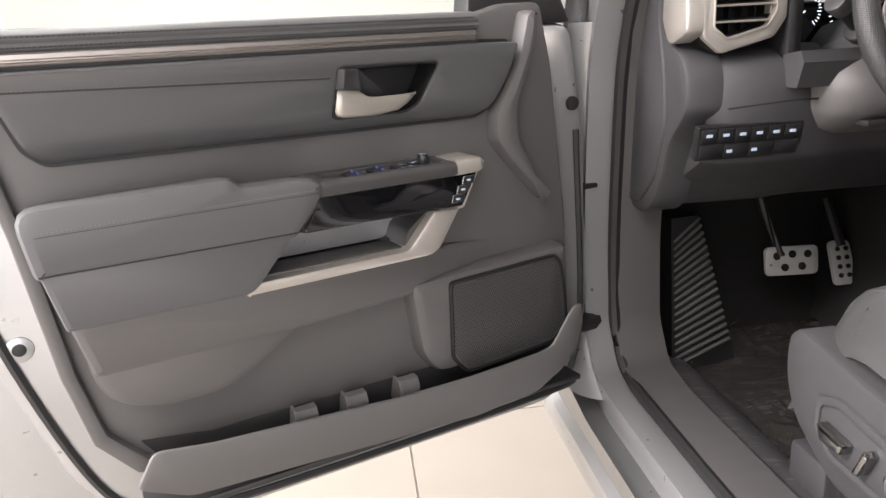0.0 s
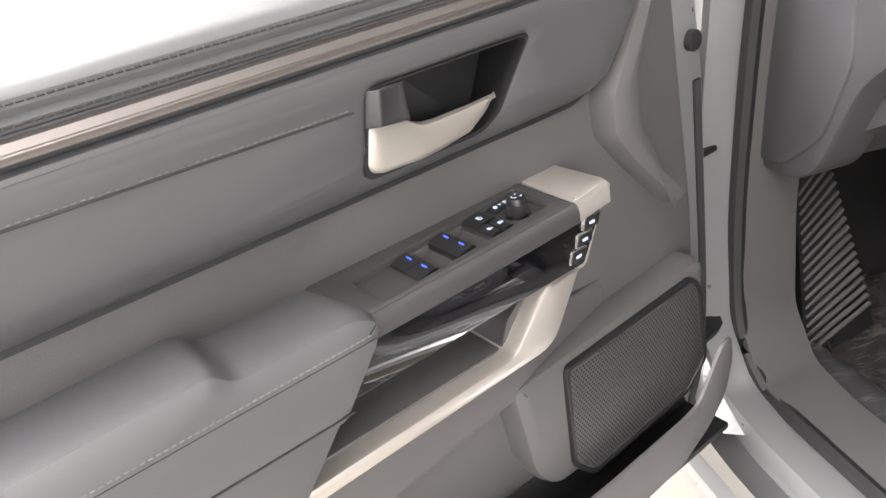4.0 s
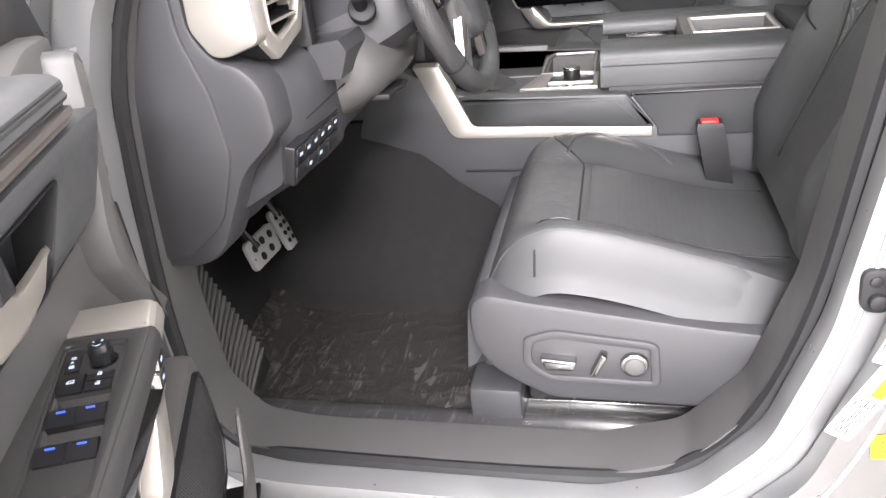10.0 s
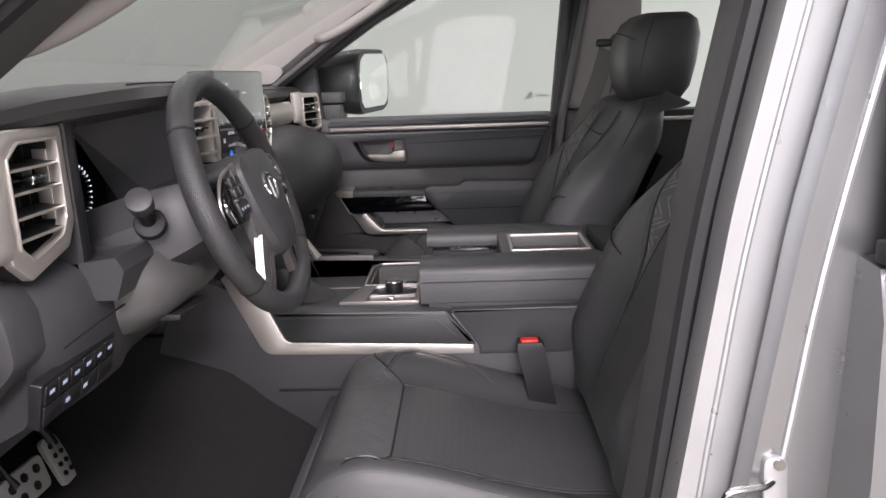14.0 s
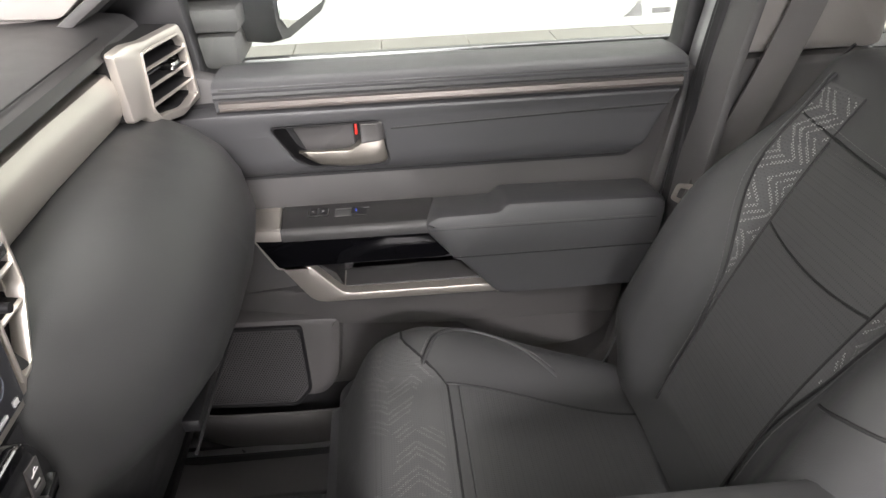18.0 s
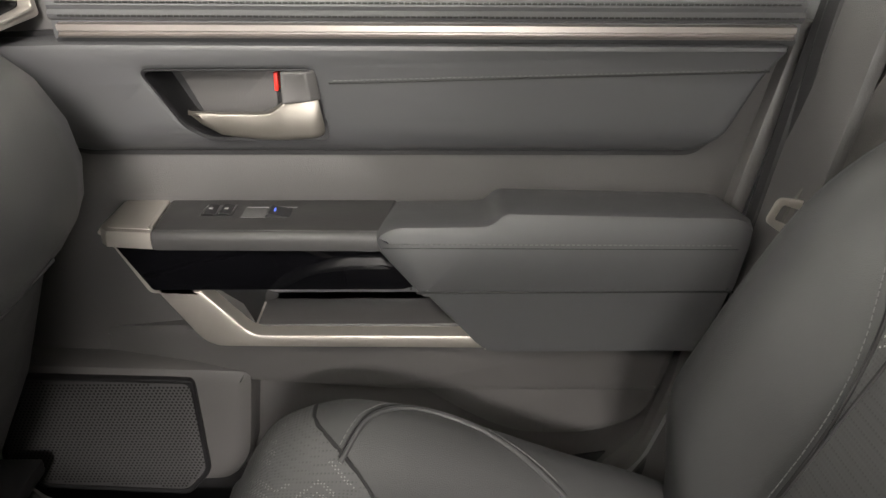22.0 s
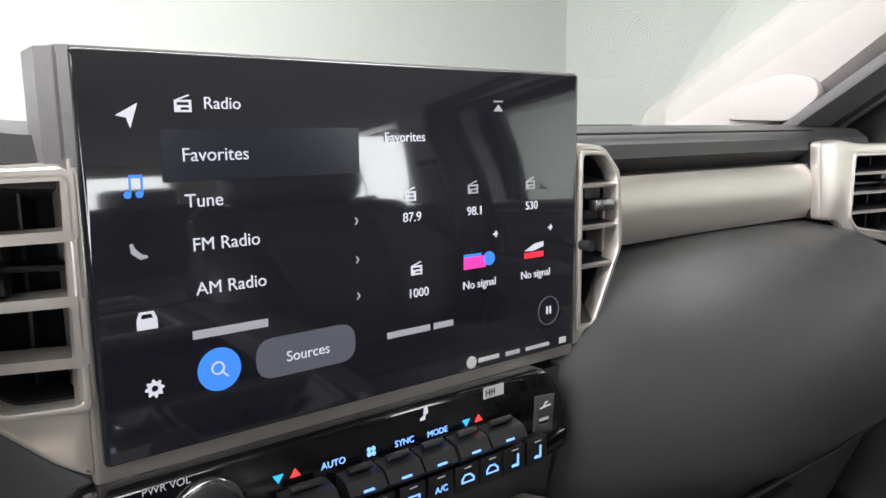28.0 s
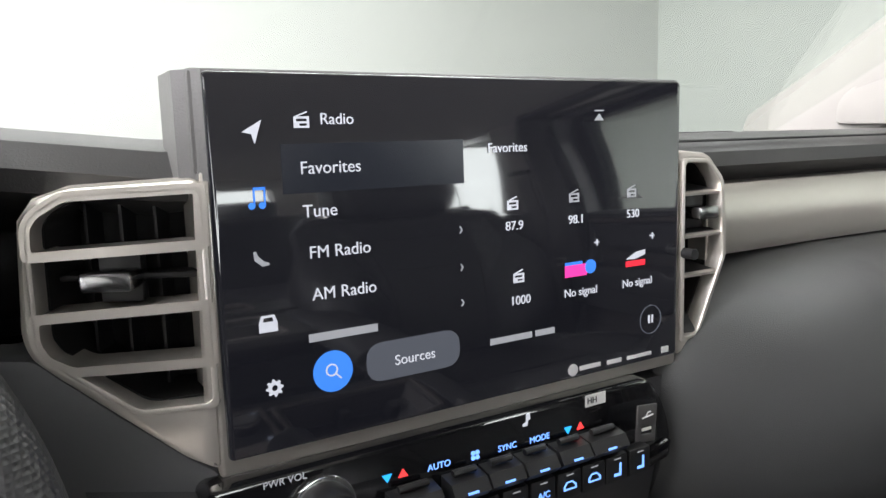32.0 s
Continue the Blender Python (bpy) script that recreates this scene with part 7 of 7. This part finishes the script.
flat("station_art", [(0.150, 1.4330), (0.160, 1.4375), (0.1685, 1.4385), (0.1685, 1.4350), (0.158, 1.4325)], UI, screen)
flat("pause_ring", disc(0.175, 1.386, 0.0108), UI_BTN, screen, holes=[disc(0.175, 1.386, 0.0102)])
for dx in (-0.0022, 0.0010):
    flat("pause_icon", rect(0.175 + dx, 0.1766 + dx - 0.0002, 1.3835, 1.3892), UI, screen)
flat("status_icon", [(0.1205, 1.5300), (0.1285, 1.5300), (0.1245, 1.5345)], UI_DIM, screen)
flat("status_icon", rect(0.1205, 0.1285, 1.5360, 1.5370), UI_DIM, screen)
# printed marks along the lower edge
LOGO = mat("printed_white_mark", (0.75, 0.75, 0.75), 0.5)
flat("printed_mark", disc(0.1010, 1.3615, 0.0042), LOGO, screen)
flat("printed_mark", rect(0.107, 0.126, 1.3600, 1.3630), LOGO, screen)
flat("printed_mark", rect(0.1325, 0.146, 1.3595, 1.3625), LOGO, screen)
flat("printed_mark", rect(0.152, 0.176, 1.3595, 1.3620), LOGO, screen)
flat("printed_mark", rect(0.187, 0.194, 1.3585, 1.3630), LOGO, screen)
finish(screen)

# ---------------------------------------------------------------- climate panel
cp = thing("climate_panel", "gloss black climate control panel with toggles", "control panel")
CY = 0.645
part("gloss_face", plate([(-0.150, 1.3465), (0.166, 1.3465), (0.180, 1.325), (0.189, 1.300), (0.184, 1.278), (-0.150, 1.270)], CY, 0.70, "y", (), 0.004, 0.010), GLOSSBLK, cp)
part("chrome_corner", plate([(0.155, 1.290), (0.1855, 1.2965), (0.183, 1.283), (0.155, 1.278)], CY - 0.0025, CY + 0.006, "y", (), 0.001, 0.003), GLOSSBLK, cp)
CLIM_BLUE = glow("climate_backlight", (0.16, 0.36, 1.0), 1.1)
CLIM_RED = glow("climate_red", (1.0, 0.05, 0.05), 0.9)
CLIM_CYAN = glow("climate_cyan", (0.02, 0.35, 0.9), 0.9)
for i, x in enumerate((-0.034, 0.001, 0.028, 0.055, 0.083, 0.113)):
    w = 0.0135 if i not in (0, 5) else 0.0165
    t = part("toggle", loft([[(xx, CY, 1.3045), (xx, CY - 0.012, 1.3055), (xx, CY - 0.017, 1.3105), (xx, CY - 0.012, 1.3175), (xx, CY, 1.3195)] for xx in (x - w + 0.0008, x + w - 0.0008)]), SWITCH, cp, "black rocker toggle")
    part("light_mark", box(x - 0.0038, x + 0.0038, CY - 0.0168, CY - 0.0150, 1.3105, 1.3120, 0.0002), CLIM_BLUE, t)
    part("toggle_hinge", tube([(x - w * 0.6, CY - 0.006, 1.3215), (x + w * 0.6, CY - 0.006, 1.3215)], 0.0022, 8), SWITCH, cp)
for i, x in enumerate((-0.010, 0.014, 0.037, 0.059, 0.081, 0.1025, 0.1235, 0.1455)):
    w = 0.0102
    t = part("push_button", box(x - w, x + w, CY - 0.010, CY, 1.2815, 1.3015, 0.0018), SWITCH, cp)
    part("light_mark", box(x - 0.003, x + 0.003, CY - 0.0104, CY - 0.0099, 1.2985, 1.2993, 0.0001), UI_DIM, t)
    if i in (4, 5):
        part("icon", plate([(x - 0.0055, 1.2885), (x + 0.0055, 1.2885), (x + 0.0055, 1.2915), (x + 0.002, 1.2945), (x - 0.003, 1.2945), (x - 0.0055, 1.2915)], CY - 0.0104, CY - 0.0098, "y", [[(x - 0.0042, 1.2895), (x + 0.0042, 1.2895), (x + 0.0042, 1.2910), (x + 0.0015, 1.2935), (x - 0.0025, 1.2935), (x - 0.0042, 1.2910)]], 0), CLIM_BLUE, t, smooth=0)
    elif i in (6, 7):
        part("icon", plate([(x - 0.003, 1.2865), (x + 0.0035, 1.2865), (x + 0.0035, 1.2955), (x + 0.0020, 1.2955), (x + 0.0018, 1.2885), (x - 0.003, 1.2885)], CY - 0.0104, CY - 0.0098, "y", (), 0), CLIM_BLUE, t, smooth=0)
    elif i == 3:
        words("A/C", 0.0062, Matrix.Translation((x, CY - 0.0102, 1.2905)) @ FACE, CLIM_BLUE, t)
    elif i in (1, 2):
        part("icon", plate(rect(x - 0.005, x + 0.005, 1.2880, 1.2935), CY - 0.0104, CY - 0.0098, "y", [rect(x - 0.0038, x + 0.0038, 1.2890, 1.2925)], 0), CLIM_BLUE, t, smooth=0)
for s_, x, z, mt in (("AUTO", -0.0130, 1.3262, CLIM_BLUE), ("SYNC", 0.0375, 1.3255, CLIM_BLUE), ("MODE", 0.0635, 1.3250, CLIM_BLUE)):
    words(s_, 0.0058, Matrix.Translation((x, CY - 0.0004, z)) @ FACE, mt, cp)
words("PWR VOL", 0.0056, Matrix.Translation((-0.108, CY - 0.0004, 1.3425)) @ FACE, UI_DIM, cp)
for x, z, mt, up in ((-0.048, 1.3275, CLIM_CYAN, -1), (-0.0375, 1.3280, CLIM_RED, 1), (0.0875, 1.3250, CLIM_CYAN, -1), (0.0985, 1.3255, CLIM_RED, 1)):
    part("temperature_arrow", plate([(x - 0.0032, z - 0.0022 * up), (x + 0.0032, z - 0.0022 * up), (x, z + 0.0028 * up)], CY - 0.0006, CY, "y", (), 0), mt, cp, smooth=0)
bm = bmesh.new()
for k in range(4):
    a = math.pi / 4 + k * math.pi / 2
    join(bm, cyl((0.0130 + 0.0022 * math.cos(a), CY - 0.0004, 1.3262 + 0.0022 * math.sin(a)), (0, 1, 0), 0.0015, 0.0006, 10))
part("fan_icon", bm, CLIM_BLUE, cp, smooth=0)
part("airflow_icon", plate([(0.0500, 1.3360), (0.0535, 1.3360), (0.0540, 1.3395), (0.0560, 1.3400), (0.0555, 1.3440), (0.0530, 1.3440), (0.0525, 1.3385), (0.0500, 1.3375)], CY - 0.0006, CY, "y", (), 0), UI, cp, smooth=0)
kb = part("volume_knob", cyl((-0.088, CY - 0.011, 1.322), (0, -1, 0), 0.0165, 0.022, 36, 0.0155, 0.002), SWITCH, cp, "black volume knob with chrome ring")
part("knob_ring", cyl((-0.088, CY - 0.002, 1.322), (0, -1, 0), 0.0190, 0.005, 36, bev=0.001), CHROME, kb)
st = part("sticker", plate([(0.103, 1.3375), (0.121, 1.3375), (0.121, 1.3455), (0.103, 1.3455)], CY - 0.0008, CY, "y", (), 0), PAPER, cp, "small white inventory sticker", smooth=0)
words("HH", 0.0062, Matrix.Translation((0.1085, CY - 0.0010, 1.3415)) @ FACE, INK, st)
ub = part("usb_socket", plate([(0.150, 1.300), (0.1695, 1.298), (0.1715, 1.326), (0.152, 1.328)], CY - 0.0012, CY + 0.002, "y", [[(0.1555, 1.3055), (0.1665, 1.3045), (0.1670, 1.3100), (0.1560, 1.3110)]], 0.0006, 0.001), PLASTIC, cp, "grey USB socket")
part("usb_tongue", box(0.1565, 0.1660, CY - 0.0010, CY + 0.001, 1.3075, 1.3098, 0.0004), PAPER, ub)
part("usb_mark", tube([(0.1560, CY - 0.0016, 1.3180), (0.1665, CY - 0.0016, 1.3190)], 0.0006, 6), LOGO, ub)
part("usb_mark", tube([(0.1590, CY - 0.0016, 1.3183), (0.1615, CY - 0.0016, 1.3215), (0.1640, CY - 0.0016, 1.3216)], 0.0005, 6), LOGO, ub)
part("side_tab", cyl((0.2075, 0.648, 1.432), (0, 1, 0), 0.004, 0.010, 12), PLASTIC_BLK, cp)
finish(cp)

# ---------------------------------------------------------------- driver footwell
mt_ = thing("floor_mat", "carpet floor mat under wrinkled clear film", "floor mat")

def wrinkle(x, y):
    v = Vector((x, y, 0.0))
    a = abs(noise.noise(v * 9 + Vector((3, 1, 0))))
    b = abs(noise.noise(Vector((x * 22 + y * 9, y * 16 - x * 12, 2.0))))
    c = abs(noise.noise(v * 55))
    return 0.004 * (1 - a) ** 3 + 0.0035 * (1 - b) ** 4 + 0.0012 * c


def mat_x(y, s):
    lo, hi = -0.632 + 0.05 * smooth((y - 0.88) / 0.12), -0.215 - 0.02 * smooth((y - 0.60) / 0.3)
    return lo + (hi - lo) * s


bm = bmesh.new()
NX, NY = 110, 130
grid = [[bm.verts.new((mat_x(0.505 + 0.53 * j / NY, i / NX), 0.505 + 0.53 * j / NY, 0.640 + 0.06 * smooth((j / NY - 0.8) / 0.3) + wrinkle(mat_x(0.505 + 0.53 * j / NY, i / NX), 0.505 + 0.53 * j / NY))) for i in range(NX + 1)] for j in range(NY + 1)]
for j in range(NY):
    for i in range(NX):
        bm.faces.new((grid[j][i], grid[j][i + 1], grid[j + 1][i + 1], grid[j + 1][i]))
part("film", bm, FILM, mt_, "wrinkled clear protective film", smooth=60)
part("mat_body", plate(round_poly([(-0.632, 0.505), (-0.215, 0.505), (-0.235, 0.88), (-0.235, 1.03), (-0.585, 1.03), (-0.632, 0.90)], 0.02), 0.640, 0.622, "z", (), 0.004), CARPET, mt_)
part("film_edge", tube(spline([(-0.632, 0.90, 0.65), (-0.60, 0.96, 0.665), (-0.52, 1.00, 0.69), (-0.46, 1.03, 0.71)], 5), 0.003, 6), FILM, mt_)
finish(mt_)
fr = thing("foot_rest", "black ribbed foot rest in the footwell", "foot rest")
part("rest_plate", loft([[(-0.665, 0.93, 0.640), (-0.505, 0.955, 0.640), (-0.505, 1.05, 0.640), (-0.665, 1.05, 0.640)], [(-0.640, 1.015, 0.965), (-0.575, 1.025, 0.965), (-0.575, 1.08, 0.965), (-0.640, 1.08, 0.965)]]), PLASTIC_BLK, fr)
for k in range(18):
    t = 0.10 + 0.047 * k
    y, z = 0.93 + 0.085 * t, 0.64 + 0.325 * t
    xa, xb = -0.658 + 0.022 * t, -0.515 - 0.062 * t
    part("rib", tube([(xa, y - 0.001, z - 0.018), (xb, y + 0.020, z + 0.026)], 0.0042, 6), PLASTIC, fr)
finish(fr)
pd = thing("brake_pedal", "silver metal brake pedal with rubber studs", "pedal")
bmx = plate(round_poly([(-0.064, -0.030), (0.058, -0.034), (0.064, 0.030), (-0.060, 0.034)], 0.014), 0.0, -0.010, "z", (), 0.003)
PM = Matrix.Translation((-0.370, 0.985, 0.855)) @ Matrix.Rotation(radians(72), 4, "X")
place(PM)
part("pedal_pad", bmx, TONGUE, pd)
for sx, sy in ((-0.036, 0.012), (0.0, 0.014), (0.036, 0.012), (-0.020, -0.014), (0.020, -0.014)):
    part("stud", cyl((sx, sy, 0.001), (0, 0, 1), 0.0085, 0.004, 16, bev=0.001), PLASTIC_BLK, pd)
place(I4)
part("pedal_arm", tube([(-0.395, 0.99, 0.865), (-0.42, 1.03, 0.96), (-0.44, 1.05, 1.05)], 0.010, 8), PLASTIC_BLK, pd)
finish(pd)
pg = thing("gas_pedal", "silver metal gas pedal with rubber studs", "pedal")
place(Matrix.Translation((-0.238, 1.0, 0.835)) @ Matrix.Rotation(radians(68), 4, "X"))
part("pedal_pad", plate(round_poly([(-0.026, -0.052), (0.028, -0.050), (0.022, 0.050), (-0.028, 0.050)], 0.014), 0.0, -0.010, "z", (), 0.003), TONGUE, pg)
for sy in (-0.030, -0.010, 0.010, 0.030):
    for sx in (-0.010, 0.010):
        part("stud", cyl((sx, sy, 0.001), (0, 0, 1), 0.0055, 0.004, 12, bev=0.001), PLASTIC_BLK, pg)
place(I4)
part("pedal_arm", tube([(-0.24, 1.01, 0.87), (-0.25, 1.06, 0.97)], 0.010, 8), PLASTIC_BLK, pg)
finish(pg)
# kick-plate scratch and small marks on the sill
part("sill_scratch", box(-0.770, -0.742, 0.690, 0.6918, 0.6775, 0.6785, 0), LOGO, truck)

# ---------------------------------------------------------------- door jamb
jm = thing("door_striker", "steel door striker on the rear pillar", "striker")
place(MIRROR_X)
part("striker_plate", plate(round_poly([(-0.093, 1.110), (-0.070, 1.110), (-0.066, 1.190), (-0.088, 1.190)], 0.010), 0.912, 0.905, "x", (), 0.002), PAINT_IN, jm)
part("striker_loop", tube(spline([(0.906, -0.080, 1.166), (0.916, -0.066, 1.164), (0.918, -0.036, 1.160), (0.916, -0.034, 1.146), (0.914, -0.066, 1.146), (0.906, -0.082, 1.146)], 5), 0.0034, 10), CHROME_D, jm)
for zz in (1.123, 1.188):
    part("striker_bolt", cyl((0.9135, -0.080, zz - 0.004), (1, 0, 0), 0.0055, 0.003, 12), CHROME_D, jm)
finish(jm)
js = thing("door_switch", "black rubber door switch on the pillar", "switch")
part("switch_base", plate(round_poly([(-0.044, 1.030), (-0.012, 1.032), (-0.008, 1.086), (-0.038, 1.088)], 0.015), 0.867, 0.858, "x", (), 0.003), RUBBER, js)
part("switch_plunger", cyl((0.868, -0.028, 1.048), (1, 0, 0), 0.010, 0.014, 20, bev=0.003), RUBBER, js)
part("switch_hole", cyl((0.866, -0.024, 1.072), (1, 0, 0), 0.007, 0.006, 16, bev=0.002), PLASTIC_BLK, js)
finish(js)


def label_sheet(name, label, cen, ang, w, h, bars, base=LABEL, extra=None):
    """A printed sticker on the pillar, w along its length."""
    place(MIRROR_X @ Matrix.Translation((0.9065, *cen)) @ Matrix.Rotation(radians(ang), 4, "X"))
    t = thing(name, label, "sticker")
    part("sheet", plate(round_poly([(-w / 2, -h / 2), (w / 2, -h / 2), (w / 2, h / 2), (-w / 2, h / 2)], 0.003), 0.0006, 0.0, "x", (), 0), base, t, smooth=0)
    bm = bmesh.new()
    for a, b, c, d in bars:
        box(0.0004, 0.0010, a * w, b * w, c * h, d * h, 0, bm=bm)
    if bars:
        part("print", bm, INK, t, smooth=0)
    if extra:
        a, b, c, d = extra
        part("yellow_field", box(0.0004, 0.0009, a * w, b * w, c * h, d * h, 0), YELLOW, t, smooth=0)
    place(I4)
    return finish(t)


rows_ = [(-0.40, 0.30 - 0.1 * (k % 3), 0.38 - 0.085 * k, 0.42 - 0.085 * k) for k in range(9)]
label_sheet("pillar_sticker", "white printed sticker on the silver pillar", (-0.050, 1.034), -71, 0.095, 0.034, rows_)
label_sheet("pillar_sticker", "yellow and white printed sticker on the pillar", (-0.021, 0.934), -64, 0.108, 0.032, [(-0.06, 0.46, 0.30 - 0.12 * k, 0.35 - 0.12 * k) for k in range(6)], PAPER, (-0.40, -0.12, -0.36, 0.10))
label_sheet("yellow_sticker", "plain bright yellow square sticker on the pillar", (-0.056, 0.874), -8, 0.040, 0.036, [(-0.35, 0.3, 0.2, 0.25), (-0.35, 0.2, 0.0, 0.05), (-0.35, 0.3, -0.2, -0.15)], YELLOW)

# sheet with parts content on the rear window
ps = thing("window_sheet", "white printed information sheet on the rear window", "sticker")
place(MIRROR_X)
X_ = 0.9335
place(MIRROR_X @ Matrix.Translation((0, 0.008, 0)))
part("sheet", plate(rect(-0.410, -0.283, 1.414, 1.514), X_, X_ - 0.0006, "x", (), 0), PAPER, ps, smooth=0)
part("bar_strip", plate(round_poly(rect(-0.372, -0.279, 1.516, 1.531), 0.003), X_, X_ - 0.0006, "x", (), 0), PAPER, ps, smooth=0)
bm = bmesh.new()
rb = random.Random(8)
y = -0.362
while y < -0.292:
    w = rb.choice((0.0006, 0.001, 0.0015))
    box(X_ - 0.0002, X_ + 0.0006, y, y + w, 1.5195, 1.5265, 0, bm=bm)
    y += w + rb.choice((0.0007, 0.0012))
for z, h, a, b in ((1.4450, 0.0016, -0.400, -0.290), (1.4415, 0.0016, -0.380, -0.290), (1.4345, 0.0016, -0.395, -0.290), (1.4310, 0.0016, -0.405, -0.290), (1.4275, 0.0016, -0.340, -0.290), (1.4195, 0.0018, -0.395, -0.290)):
    box(X_ - 0.0002, X_ + 0.0006, a, b, z, z + h, 0, bm=bm)
tagged(part("print", bm, INK, ps, smooth=0), kind="stuff")
place(I4)
TX = Matrix.Translation((-X_ - 0.0008, 0.008, 0)) @ Matrix.Rotation(radians(-90), 4, "Z") @ FACE
for s_, y, z in (("PARTS CONTENT INFORMATION", -0.300, 1.5105), ("FOR VEHICLES IN THIS CARLINE", -0.288, 1.5060), ("U.S./CANADIAN PARTS CONTENT: 46.5%", -0.291, 1.5015), ("MAJOR SOURCES OF FOREIGN PARTS CONTENT", -0.291, 1.4970), ("JAPAN  :  15.0%", -0.297, 1.4925), ("FOR THIS VEHICLE", -0.288, 1.4835), ("FINAL ASSEMBLY POINT", -0.291, 1.4790), ("SAN ANTONIO, TEXAS  U.S.A", -0.297, 1.4745), ("COUNTRY OF ORIGIN", -0.291, 1.4700), ("ENGINE PARTS : U.S.A", -0.297, 1.4655), ("TRANSMISSION PARTS : U.S.A", -0.297, 1.4610)):
    words(s_, 0.0044, Matrix.Translation((0, y, z)) @ TX, INK, ps, "print_line", align="LEFT")
finish(ps)

# ---------------------------------------------------------------- showroom tiles, last
TILE = mat("beige_floor_tile", (0.28, 0.257, 0.222), 0.16, grain=0.03, scale=25, vary=0.06, vscale=3, coat=0.3)
tb = box(-0.397, 0.397, -0.397, 0.397, -0.012, 0.0, 0.002, 1)
first = part("tile", tb, TILE, floor)
for i in range(17):
    for j in range(17):
        if i or j:
            t = new("tile", first.data)
            t.parent = floor
        else:
            t = first
        t.location = (-6.4 + 0.8 * i, -6.4 + 0.8 * j, 0)
finish(truck)
